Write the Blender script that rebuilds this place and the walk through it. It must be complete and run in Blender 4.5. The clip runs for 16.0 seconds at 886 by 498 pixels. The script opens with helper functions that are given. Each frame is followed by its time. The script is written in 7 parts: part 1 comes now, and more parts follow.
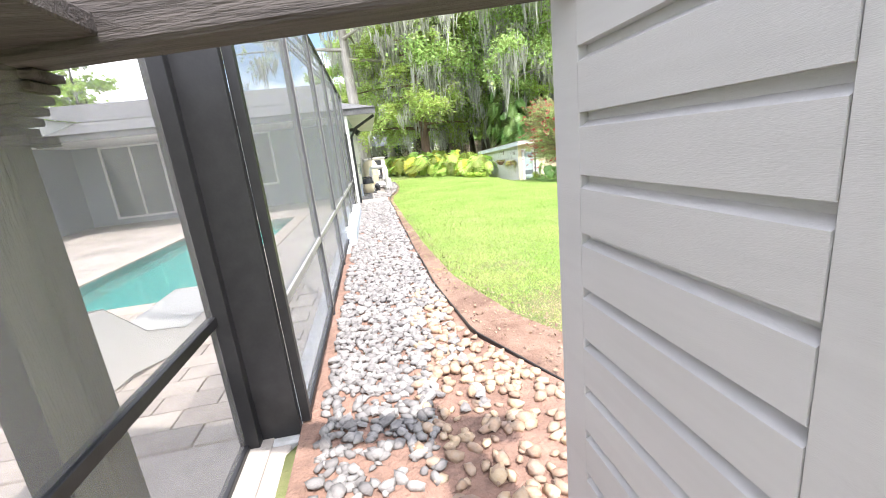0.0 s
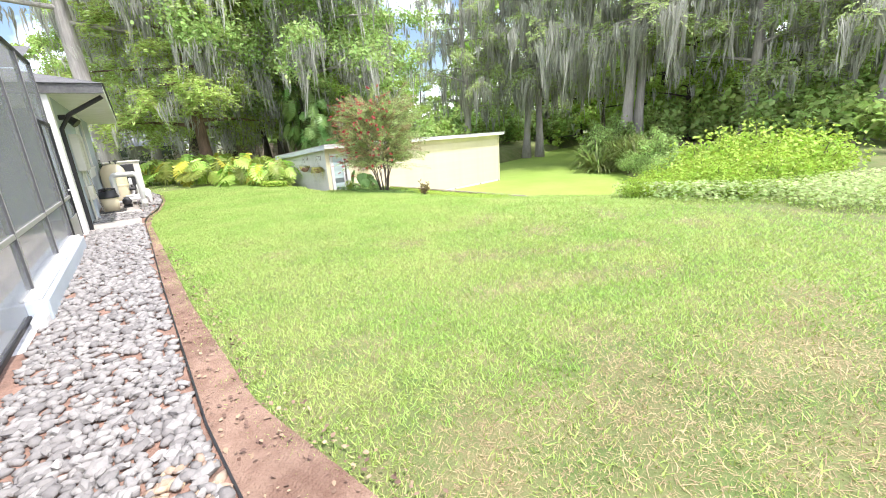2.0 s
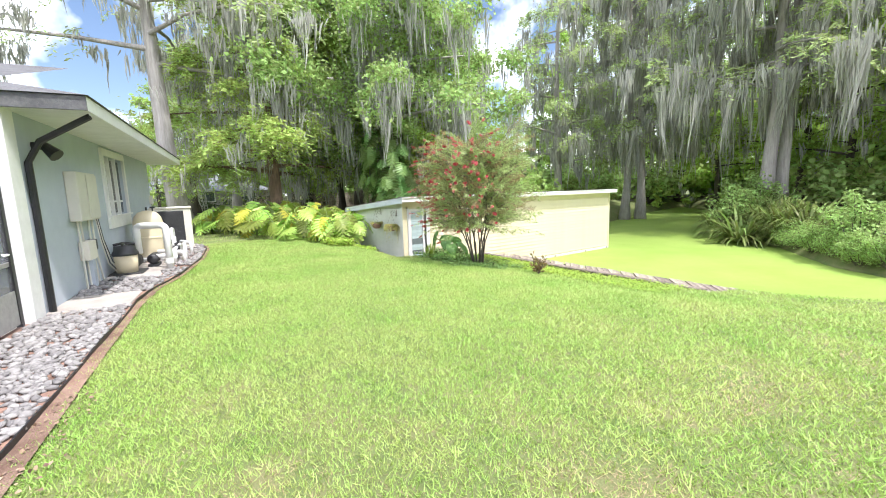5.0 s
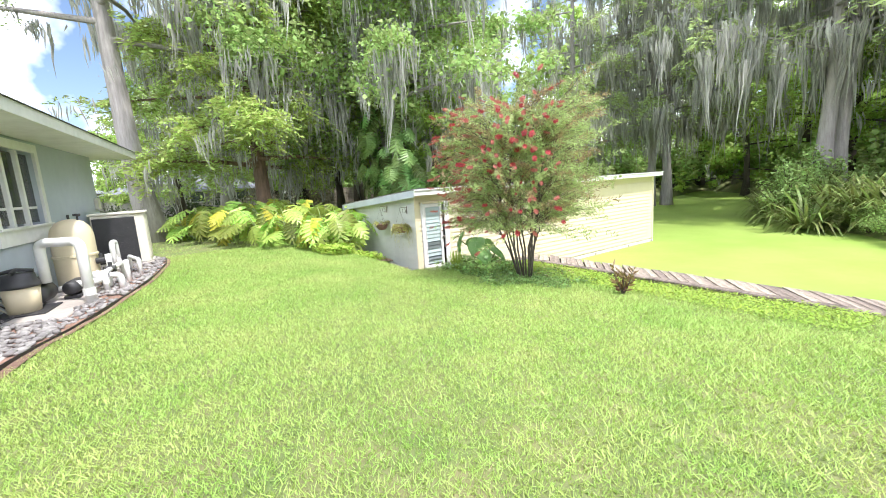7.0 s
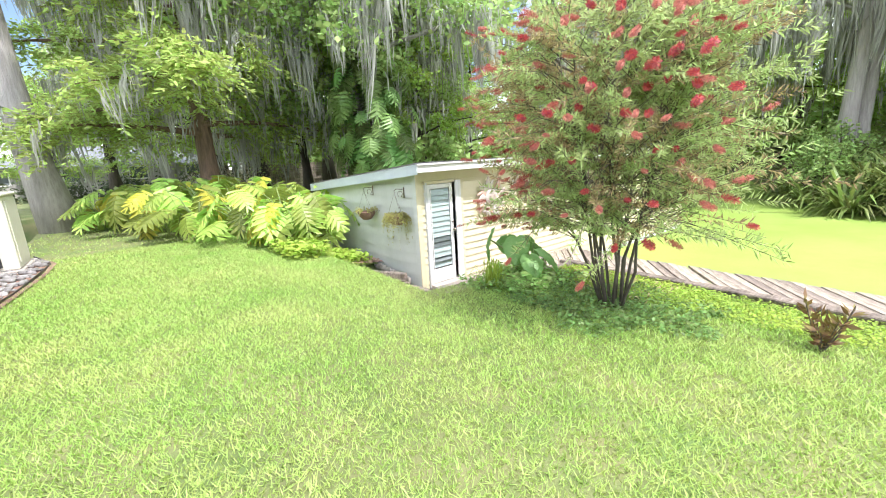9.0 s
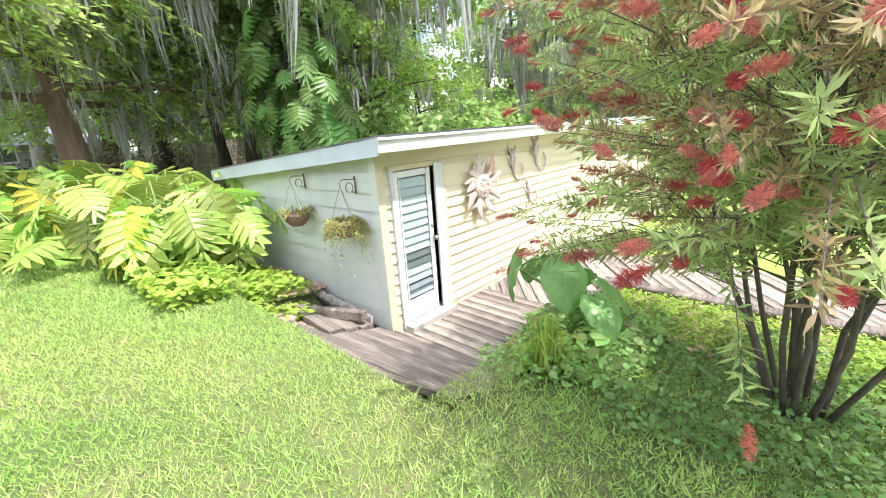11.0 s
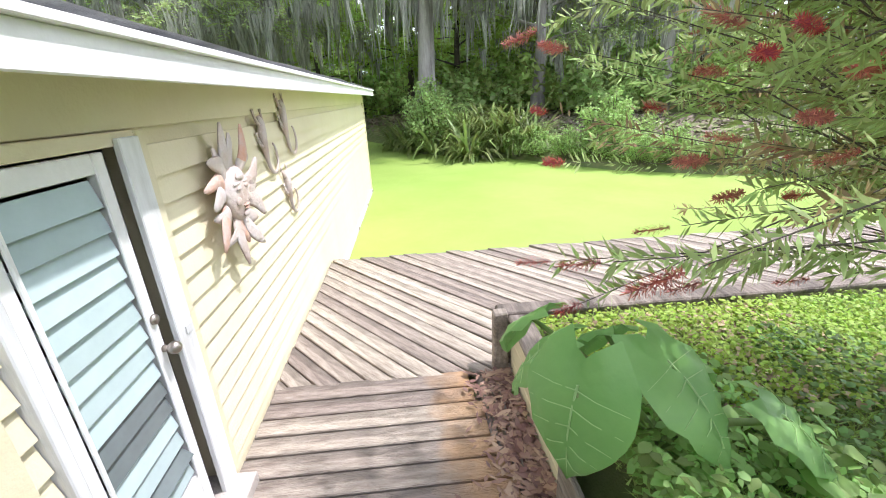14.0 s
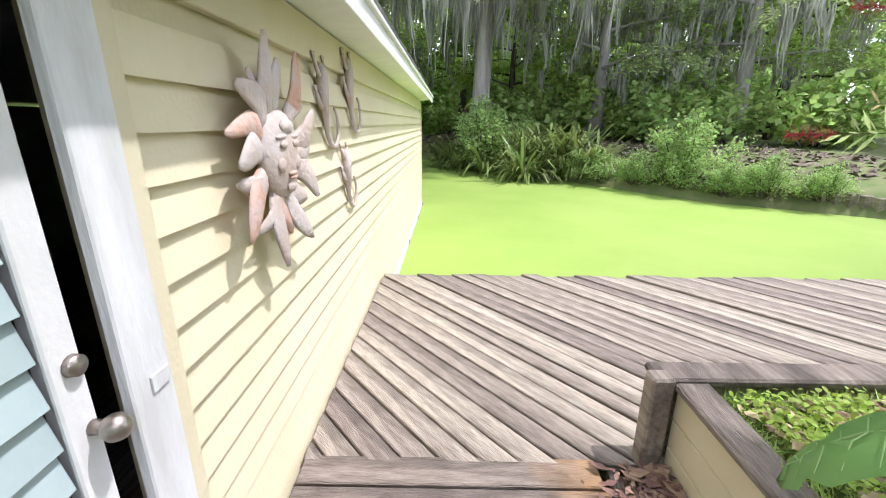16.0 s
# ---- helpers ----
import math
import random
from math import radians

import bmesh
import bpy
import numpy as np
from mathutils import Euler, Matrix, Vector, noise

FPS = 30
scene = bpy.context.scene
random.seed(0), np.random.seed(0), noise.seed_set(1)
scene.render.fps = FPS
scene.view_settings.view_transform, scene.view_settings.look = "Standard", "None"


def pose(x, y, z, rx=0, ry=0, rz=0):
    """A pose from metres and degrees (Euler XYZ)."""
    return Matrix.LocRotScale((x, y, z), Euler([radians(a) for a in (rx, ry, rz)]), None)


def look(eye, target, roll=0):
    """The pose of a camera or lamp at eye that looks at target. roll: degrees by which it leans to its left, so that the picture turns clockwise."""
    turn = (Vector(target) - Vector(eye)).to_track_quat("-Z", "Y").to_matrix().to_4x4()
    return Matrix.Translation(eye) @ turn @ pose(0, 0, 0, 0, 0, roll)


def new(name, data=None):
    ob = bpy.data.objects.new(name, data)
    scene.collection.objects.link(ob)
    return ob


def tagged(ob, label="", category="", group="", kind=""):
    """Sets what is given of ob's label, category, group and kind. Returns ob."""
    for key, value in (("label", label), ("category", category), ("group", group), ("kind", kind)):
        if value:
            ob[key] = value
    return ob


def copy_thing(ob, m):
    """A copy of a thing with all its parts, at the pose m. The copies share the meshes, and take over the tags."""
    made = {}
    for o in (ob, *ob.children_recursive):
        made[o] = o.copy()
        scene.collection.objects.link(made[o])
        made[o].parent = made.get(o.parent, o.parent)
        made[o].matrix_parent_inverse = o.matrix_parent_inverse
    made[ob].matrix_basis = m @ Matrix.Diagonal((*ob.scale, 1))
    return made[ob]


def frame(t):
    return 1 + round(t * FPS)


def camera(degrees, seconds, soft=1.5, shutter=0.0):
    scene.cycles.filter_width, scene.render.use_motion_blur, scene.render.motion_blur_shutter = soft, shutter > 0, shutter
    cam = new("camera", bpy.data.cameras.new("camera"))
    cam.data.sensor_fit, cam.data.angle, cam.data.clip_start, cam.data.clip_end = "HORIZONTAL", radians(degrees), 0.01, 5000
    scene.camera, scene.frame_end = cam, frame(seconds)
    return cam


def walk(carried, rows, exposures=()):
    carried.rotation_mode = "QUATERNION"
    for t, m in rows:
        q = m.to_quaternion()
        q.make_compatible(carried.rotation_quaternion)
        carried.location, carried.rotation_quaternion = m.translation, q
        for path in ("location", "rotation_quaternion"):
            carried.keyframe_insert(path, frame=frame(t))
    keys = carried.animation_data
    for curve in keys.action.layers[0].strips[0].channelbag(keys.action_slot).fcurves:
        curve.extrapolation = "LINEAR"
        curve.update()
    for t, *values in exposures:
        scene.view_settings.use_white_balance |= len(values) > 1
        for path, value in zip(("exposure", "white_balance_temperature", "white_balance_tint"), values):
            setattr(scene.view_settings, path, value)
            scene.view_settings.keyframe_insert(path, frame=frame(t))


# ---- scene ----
cam = camera(94.2, 16.0, 1.0)
METRES, EYE, TILT, LEAN, TURN = 17.6, 1.5, 0.0, 0.0, -22.9
ROWS = [
    (0.0, 0.0066, -0.0300, 0.0034, 4.70, -14.30, 6.00),
    (0.2, 0.0037, -0.0176, 0.0016, 1.97, -14.55, 5.69),
    (0.5, 0.0, 0.0, 0.0, -1.46, -15.03, 5.44),
    (0.75, -0.0026, 0.0114, -0.0004, -4.92, -15.77, 5.56),
    (1.0, -0.0039, 0.0269, -0.001, -8.11, -16.29, 5.69),
    (1.5, -0.0, 0.0598, -0.0015, -17.55, -16.94, 5.03),
    (2.0, 0.0027, 0.0917, 0.0007, -21.94, -15.82, 3.65),
    (2.5, 0.0124, 0.1205, 0.0038, -20.98, -12.38, 3.61),
    (3.0, 0.019, 0.1532, 0.002, -17.76, -8.79, 3.16),
    (3.5, 0.0219, 0.1876, 0.0002, -14.95, -8.52, 2.16),
    (4.0, 0.0217, 0.2302, 0.0014, -14.07, -8.91, 1.18),
    (4.2, 0.0216, 0.2474, 0.0014, -13.82, -8.84, 1.06),
    (6.3, 0.0258, 0.4094, 0.0011, -10.07, -7.25, 3.22),
    (6.5, 0.0259, 0.4247, 0.001, -10.37, -7.68, 3.27),
    (7.0, 0.0259, 0.4645, -0.0015, -12.15, -9.24, 3.66),
    (7.5, 0.0251, 0.5067, -0.0014, -13.32, -10.4, 3.86),
    (8.0, 0.0189, 0.5484, -0.0022, -14.91, -11.49, 3.77),
    (8.5, 0.0194, 0.5881, -0.003, -15.69, -11.78, 3.51),
    (9.0, 0.0198, 0.6273, -0.0039, -16.28, -12.65, 3.2),
    (9.5, 0.0231, 0.6635, -0.0049, -16.65, -13.45, 3.14),
    (10.0, 0.0293, 0.6996, -0.0045, -17.02, -14.3, 3.4),
    (10.2, 0.0317, 0.7140, -0.0046, -18.06, -14.73, 3.55),
    (12.3, 0.0514, 0.8520, -0.0109, -41.35, -23.78, 3.62),
    (12.5, 0.0535, 0.8633, -0.0117, -44.76, -25.69, 3.29),
    (13.0, 0.0599, 0.8881, -0.0141, -55.92, -27.04, 2.7),
    (13.5, 0.0696, 0.9049, -0.0186, -65.93, -24.4, 2.83),
    (14.0, 0.0813, 0.9221, -0.0217, -71.98, -20.37, 2.61),
    (14.5, 0.0912, 0.9382, -0.0211, -73.16, -17.4, 2.24),
    (15.0, 0.1029, 0.945, -0.0282, -72.44, -17.16, 1.0),
    (15.5, 0.113, 0.9522, -0.0366, -74.11, -17.66, -1.61),
    (16.0, 0.1201, 0.9626, -0.0423, -66.18, -17.04, -0.3),
]
walk(cam, [(t, pose(0, 0, EYE, TILT, LEAN, TURN) @ pose(METRES * x, METRES * y, METRES * z, 90 + pitch, roll, yaw)) for t, x, y, z, yaw, pitch, roll in ROWS],
     ((0.0, 0.88, 6350, 14), (1.0, 0.70, 6350, 15), (2.5, 0.52, 6300, 15), (3.5, 0.45, 6250, 15), (7.0, 0.54, 6200, 15), (9.0, 0.64, 6200, 14), (10.0, 0.68, 6150, 14), (12.5, 0.72, 6050, 16), (14.0, 0.46, 5950, 17), (16.0, 0.18, 5950, 18)))

# ---- world, sun ----
world = bpy.data.worlds.new("world")
scene.world = world
world.use_nodes = True
wn, wl = world.node_tree.nodes, world.node_tree.links
SUN_TO = Vector((0.09, -0.44, 0.89)).normalized()
sky = wn.new("ShaderNodeTexSky")
sky.sky_type, sky.sun_disc = "NISHITA", False
sky.sun_elevation = math.asin(SUN_TO.z)
sky.sun_rotation = math.atan2(SUN_TO.x, SUN_TO.y)
wco = wn.new("ShaderNodeTexCoord")
wno = wn.new("ShaderNodeTexNoise")
wno.inputs["Scale"].default_value, wno.inputs["Detail"].default_value, wno.inputs["Roughness"].default_value = 2.6, 6, 0.55
wra = wn.new("ShaderNodeValToRGB")
wra.color_ramp.elements[0].position, wra.color_ramp.elements[1].position = 0.43, 0.60
wmi = wn.new("ShaderNodeMixRGB")
wmi.inputs[2].default_value = (20.0, 20.2, 20.6, 1)
wl.new(wco.outputs["Generated"], wno.inputs["Vector"])
wl.new(wno.outputs["Fac"], wra.inputs[0])
wl.new(wra.outputs[0], wmi.inputs[0])
wl.new(sky.outputs[0], wmi.inputs[1])
wbg = wn["Background"]
wl.new(wmi.outputs[0], wbg.inputs[0])
wbg.inputs[1].default_value = 0.15
sun = new("sun", bpy.data.lights.new("sun", "SUN"))
sun.data.energy, sun.data.angle, sun.data.color = 4.2, radians(1.2), (1.0, 0.955, 0.88)
sun.matrix_world = look((0, 0, 30) , Vector((0, 0, 30)) - SUN_TO)

# ---- materials ----


def mat(name, col, col2=None, scale=8.0, rough=0.7, bump=0.0, bscale=60.0, metal=0.0, stretch=(1, 1, 1), stain_shade=0.0, vary=0.0, island=0.0, leaf=0.0, spec=0.5):
    """A surface of two colours mixed by noise at two scales, with relief, stains or painted shade patches, and
    piece-by-piece variation.
    """
    m = bpy.data.materials.new(name)
    m.use_nodes = True
    nd, ln = m.node_tree.nodes, m.node_tree.links
    b = nd["Principled BSDF"]
    b.inputs["Roughness"].default_value, b.inputs["Metallic"].default_value = rough, metal
    b.inputs["Specular IOR Level"].default_value = spec
    co = nd.new("ShaderNodeTexCoord")
    mp = nd.new("ShaderNodeMapping")
    mp.inputs["Scale"].default_value = stretch
    ln.new(co.outputs["Object"], mp.inputs["Vector"])
    n1 = nd.new("ShaderNodeTexNoise")
    n1.inputs["Scale"].default_value, n1.inputs["Detail"].default_value, n1.inputs["Roughness"].default_value = scale, 6, 0.65
    ln.new(mp.outputs[0], n1.inputs["Vector"])
    rp = nd.new("ShaderNodeValToRGB")
    rp.color_ramp.elements[0].position, rp.color_ramp.elements[1].position = 0.34, 0.66
    ln.new(n1.outputs["Fac"], rp.inputs[0])
    mx = nd.new("ShaderNodeMixRGB")
    c2 = col2 or tuple(c * 0.82 for c in col)
    mx.inputs[1].default_value, mx.inputs[2].default_value = (*col, 1), (*c2, 1)
    ln.new(rp.outputs[0], mx.inputs[0])
    out = mx.outputs[0]
    if stain_shade:
        n2 = nd.new("ShaderNodeTexNoise")
        n2.inputs["Scale"].default_value, n2.inputs["Detail"].default_value = scale * 0.17, 4
        ln.new(mp.outputs[0], n2.inputs["Vector"])
        r2 = nd.new("ShaderNodeMapRange")
        r2.inputs[1].default_value, r2.inputs[2].default_value = 0.35, 0.7
        r2.inputs[3].default_value, r2.inputs[4].default_value = 1.0 + stain_shade * 0.4, 1.0 - stain_shade
        ln.new(n2.outputs["Fac"], r2.inputs[0])
        h2 = nd.new("ShaderNodeHueSaturation")
        ln.new(r2.outputs[0], h2.inputs["Value"])
        ln.new(out, h2.inputs["Color"])
        out = h2.outputs[0]
    if vary or island:
        if vary:
            src = nd.new("ShaderNodeObjectInfo").outputs["Random"]
        else:
            src = nd.new("ShaderNodeNewGeometry").outputs["Random Per Island"]
        k = vary or island
        r3 = nd.new("ShaderNodeMapRange")
        r3.inputs[3].default_value, r3.inputs[4].default_value = 1 - k, 1 + k
        ln.new(src, r3.inputs[0])
        r4 = nd.new("ShaderNodeMapRange")
        r4.inputs[3].default_value, r4.inputs[4].default_value = 0.5 - 0.05 * k, 0.5 + 0.05 * k
        ln.new(src, r4.inputs[0])
        h3 = nd.new("ShaderNodeHueSaturation")
        ln.new(r3.outputs[0], h3.inputs["Value"])
        ln.new(r4.outputs[0], h3.inputs["Hue"])
        ln.new(out, h3.inputs["Color"])
        out = h3.outputs[0]
    ln.new(out, b.inputs["Base Color"])
    if bump:
        n3 = nd.new("ShaderNodeTexNoise")
        n3.inputs["Scale"].default_value, n3.inputs["Detail"].default_value = bscale, 5
        ln.new(mp.outputs[0], n3.inputs["Vector"])
        bm_ = nd.new("ShaderNodeBump")
        bm_.inputs["Strength"].default_value, bm_.inputs["Distance"].default_value = bump, 0.02
        ln.new(n3.outputs["Fac"], bm_.inputs["Height"])
        ln.new(bm_.outputs[0], b.inputs["Normal"])
    if leaf:
        tr = nd.new("ShaderNodeBsdfTranslucent")
        ln.new(out, tr.inputs["Color"])
        mixs = nd.new("ShaderNodeMixShader")
        mixs.inputs[0].default_value = leaf
        ln.new(b.outputs[0], mixs.inputs[1])
        ln.new(tr.outputs[0], mixs.inputs[2])
        ln.new(mixs.outputs[0], nd["Material Output"].inputs["Surface"])
    return m


def glass(name, col, alpha, rough=0.05):
    """A see-through sheet: part clear, part gloss."""
    m = bpy.data.materials.new(name)
    m.use_nodes = True
    nd, ln = m.node_tree.nodes, m.node_tree.links
    b = nd["Principled BSDF"]
    b.inputs["Base Color"].default_value, b.inputs["Roughness"].default_value = (*col, 1), rough
    tr = nd.new("ShaderNodeBsdfTransparent")
    mx = nd.new("ShaderNodeMixShader")
    mx.inputs[0].default_value = alpha
    ln.new(tr.outputs[0], mx.inputs[1])
    ln.new(b.outputs[0], mx.inputs[2])
    ln.new(mx.outputs[0], nd["Material Output"].inputs["Surface"])
    return m


M_LAWN = mat("lawn", (0.115, 0.175, 0.045), (0.21, 0.205, 0.09), 2.2, 0.9, 0.5, 90, stain_shade=0.25)
M_GRASS = mat("grass_blade", (0.34, 0.52, 0.115), (0.50, 0.60, 0.19), 0.9, 0.6, island=0.35, leaf=0.35)
M_DIRT = mat("dirt", (0.185, 0.105, 0.075), (0.32, 0.215, 0.16), 4, 0.95, 0.8, 70, stain_shade=0.3)
M_ROCKBED = mat("rock_bed", (0.24, 0.15, 0.115), (0.36, 0.22, 0.165), 14, 0.95, 0.9, 50, stain_shade=0.3)
M_ROCK = mat("river_rock", (0.29, 0.275, 0.262), (0.23, 0.22, 0.216), 25, 0.8, 0.3, 60, vary=0.3)
M_ROCKJ = mat("river_rock_joined", (0.29, 0.275, 0.262), (0.23, 0.22, 0.216), 25, 0.8, 0.3, 60, island=0.3)
M_ROCKT = mat("tan_rock", (0.40, 0.27, 0.17), (0.42, 0.33, 0.26), 18, 0.8, 0.3, 60, island=0.25)
# Broad darker patches paint tree shade, and some natural pattern, into the duckweed.
M_DUCK = mat("duckweed", (0.23, 0.35, 0.05), (0.28, 0.39, 0.075), 0.5, 0.75, 0.25, 40, stain_shade=0.26)
M_YELLOW = mat("yellow_siding", (0.71, 0.645, 0.455), (0.68, 0.61, 0.41), 3, 0.6, 0.15, 60, stain_shade=0.06, vary=0.025)
M_PALE = mat("pale_siding", (0.70, 0.72, 0.68), (0.62, 0.64, 0.60), 3, 0.65, 0.15, 60, stain_shade=0.1, vary=0.03)
M_WHITE = mat("white_paint", (0.80, 0.80, 0.79), (0.72, 0.72, 0.70), 6, 0.5, 0.1, 60, stain_shade=0.08)
M_WORN = mat("worn_white_paint", (0.74, 0.75, 0.76), (0.55, 0.55, 0.54), 9, 0.6, 0.3, 40, stretch=(1, 1, 0.2), stain_shade=0.15)
M_BLUEGREY = mat("blue_grey_stucco", (0.47, 0.52, 0.58), (0.44, 0.49, 0.55), 5, 0.85, 0.4, 160, stain_shade=0.06)
M_SHINGLE = mat("shingle", (0.10, 0.10, 0.11), (0.16, 0.16, 0.16), 20, 0.9, 0.6, 120, stain_shade=0.2)
M_BLACK = mat("black_metal", (0.012, 0.012, 0.014), (0.02, 0.02, 0.022), 12, 0.45, 0.05, 80)
M_SCREEN = glass("insect_screen", (0.32, 0.33, 0.35), 0.38, 0.6)
M_GATE = mat("grey_siding", (0.50, 0.49, 0.49), (0.47, 0.46, 0.46), 4, 0.55, 0.25, 160, stretch=(6, 0.5, 6), stain_shade=0.03)
M_GREENWOOD = mat("treated_wood", (0.085, 0.09, 0.055), (0.15, 0.145, 0.10), 8, 0.8, 0.5, 50, stretch=(3, 3, 0.3), stain_shade=0.2)
M_DARKWOOD = mat("dark_wood", (0.05, 0.042, 0.04), (0.10, 0.085, 0.08), 8, 0.8, 0.7, 50, stretch=(0.3, 3, 3), stain_shade=0.2)
M_DECK = mat("weathered_deck", (0.54, 0.465, 0.385), (0.26, 0.21, 0.17), 7, 0.88, 0.9, 40, stretch=(0.7, 5, 5), stain_shade=0.55, vary=0.3)
M_DECKRUST = M_DECK.copy()
M_DECKRUST.name = "rust_stained_deck"
nd, ln = M_DECKRUST.node_tree.nodes, M_DECKRUST.node_tree.links
bs = nd["Principled BSDF"]
src = bs.inputs["Base Color"].links[0].from_socket
geo = nd.new("ShaderNodeNewGeometry")
sep = nd.new("ShaderNodeSeparateXYZ")
ln.new(geo.outputs["Position"], sep.inputs[0])
nz = nd.new("ShaderNodeTexNoise")
nz.inputs["Scale"].default_value, nz.inputs["Detail"].default_value = 4.5, 5
ln.new(geo.outputs["Position"], nz.inputs["Vector"])
ma = nd.new("ShaderNodeMath")
ma.operation = "MULTIPLY_ADD"
ma.inputs[1].default_value = 0.5
ln.new(nz.outputs["Fac"], ma.inputs[0])
ln.new(sep.outputs["Y"], ma.inputs[2])
mr = nd.new("ShaderNodeMapRange")
mr.inputs[1].default_value, mr.inputs[2].default_value = 14.62, 14.38
mr.inputs[3].default_value, mr.inputs[4].default_value = 0.0, 0.65
ln.new(ma.outputs[0], mr.inputs[0])
mxr = nd.new("ShaderNodeMixRGB")
mxr.inputs[2].default_value = (0.58, 0.34, 0.16, 1)
ln.new(mr.outputs[0], mxr.inputs[0])
ln.new(src, mxr.inputs[1])
ln.new(mxr.outputs[0], bs.inputs["Base Color"])
M_DECKDARK = mat("dark_deck", (0.43, 0.365, 0.30), (0.20, 0.165, 0.14), 7, 0.88, 0.9, 40, stretch=(0.35, 5, 5), stain_shade=0.3, vary=0.16)
M_CONCRETE = mat("concrete", (0.50, 0.45, 0.41), (0.42, 0.38, 0.34), 6, 0.9, 0.4, 90, stain_shade=0.2)
M_PAVER = mat("paver", (0.47, 0.42, 0.375), (0.38, 0.335, 0.30), 6, 0.85, 0.3, 90, vary=0.15)
M_COPING = mat("pool_coping", (0.55, 0.47, 0.40), (0.48, 0.41, 0.36), 6, 0.85, 0.3, 90)
M_POOLTILE = mat("pool_lining", (0.10, 0.46, 0.43), (0.13, 0.52, 0.48), 6, 0.5, 0.1, 30)
M_WATER = glass("pool_water", (0.15, 0.60, 0.55), 0.35, 0.03)
M_BARK = mat("grey_bark", (0.47, 0.44, 0.42), (0.32, 0.295, 0.28), 5, 0.95, 1.0, 14, stretch=(3, 3, 0.35), stain_shade=0.15)
M_BARKD = mat("dark_bark", (0.12, 0.10, 0.085), (0.07, 0.06, 0.05), 5, 0.95, 1.0, 14, stretch=(3, 3, 0.35), stain_shade=0.2)
M_TWIG = mat("twig", (0.15, 0.125, 0.10), (0.09, 0.075, 0.062), 12, 0.9, 0.6, 40)
M_LEAF_A = mat("leaf_mid", (0.39, 0.54, 0.155), (0.45, 0.58, 0.18), 0.8, 0.6, island=0.4, leaf=0.5)
M_LEAF_B = mat("leaf_bright", (0.36, 0.52, 0.115), (0.43, 0.57, 0.14), 0.8, 0.6, island=0.35, leaf=0.5)
M_LEAF_C = mat("leaf_dark", (0.34, 0.49, 0.16), (0.42, 0.55, 0.19), 0.8, 0.6, island=0.4, leaf=0.45)
M_LEAF_Y = mat("leaf_yellowgreen", (0.42, 0.55, 0.08), (0.34, 0.50, 0.08), 0.8, 0.55, island=0.3, leaf=0.4)
M_LEAF_G = mat("leaf_greygreen", (0.45, 0.57, 0.24), (0.52, 0.61, 0.28), 0.8, 0.6, island=0.35, leaf=0.5)
M_MOSS = mat("hanging_moss", (0.52, 0.52, 0.47), (0.40, 0.405, 0.36), 3, 0.95, island=0.25, leaf=0.4)

# ---- helpers for meshes ----


def link(name, me, material, parent=None, label=""):
    ob = new(name, me)
    if material is not None:
        me.materials.append(material)
    if parent is not None:
        ob.parent = parent
    if label:
        ob["label"] = label
    return ob


def part(name, bm, material, parent=None, label="", smooth=False):
    """Links a bmesh as one mesh object under a thing or a part."""
    me = bpy.data.meshes.new(name)
    bm.normal_update()
    bm.to_mesh(me)
    bm.free()
    if smooth:
        me.shade_smooth()
    return link(name, me, material, parent, label)


def arr(name, verts, faces, material, parent=None, label="", smooth=False):
    """A mesh from numpy arrays; all faces have as many corners as faces has columns."""
    verts, faces = np.asarray(verts, np.float32), np.asarray(faces, np.int32)
    me = bpy.data.meshes.new(name)
    me.vertices.add(len(verts))
    me.vertices.foreach_set("co", verts.ravel())
    k = faces.shape[1]
    me.loops.add(faces.size)
    me.loops.foreach_set("vertex_index", faces.ravel())
    me.polygons.add(len(faces))
    me.polygons.foreach_set("loop_start", np.arange(0, faces.size, k, dtype=np.int32))
    me.update(calc_edges=True)
    me.validate()
    if smooth:
        me.shade_smooth()
    return link(name, me, material, parent, label)


def box(x0, y0, z0, x1, y1, z1, bevel=0.004, bm=None):
    bm = bm or bmesh.new()
    r = bmesh.ops.create_cube(bm, size=1)
    vs = r["verts"]
    for v in vs:
        v.co = Vector(((x0 + x1) / 2 + v.co.x * (x1 - x0), (y0 + y1) / 2 + v.co.y * (y1 - y0), (z0 + z1) / 2 + v.co.z * (z1 - z0)))
    if bevel:
        es = list({e for v in vs for e in v.link_edges})
        bmesh.ops.bevel(bm, geom=es, offset=bevel, segments=1, affect="EDGES", profile=0.5)
    return bm


def tube(points, radii, seg=10, bm=None, cap=True):
    """A tube through points with a radius at each."""
    bm = bm or bmesh.new()
    pts = [Vector(p) for p in points]
    rings, side = [], None
    for i, p in enumerate(pts):
        d = (pts[min(i + 1, len(pts) - 1)] - pts[max(i - 1, 0)]).normalized()
        if side is None:
            side = d.orthogonal().normalized()
        side = (side - d * side.dot(d)).normalized()
        up = d.cross(side)
        r = radii[i] if hasattr(radii, "__len__") else radii
        rings.append([bm.verts.new(p + (side * math.cos(a) + up * math.sin(a)) * r) for a in [2 * math.pi * k / seg for k in range(seg)]])
    for a, b in zip(rings, rings[1:]):
        for k in range(seg):
            bm.faces.new((a[k], a[(k + 1) % seg], b[(k + 1) % seg], b[k]))
    if cap:
        bm.faces.new(rings[0][::-1])
        bm.faces.new(rings[-1])
    return bm


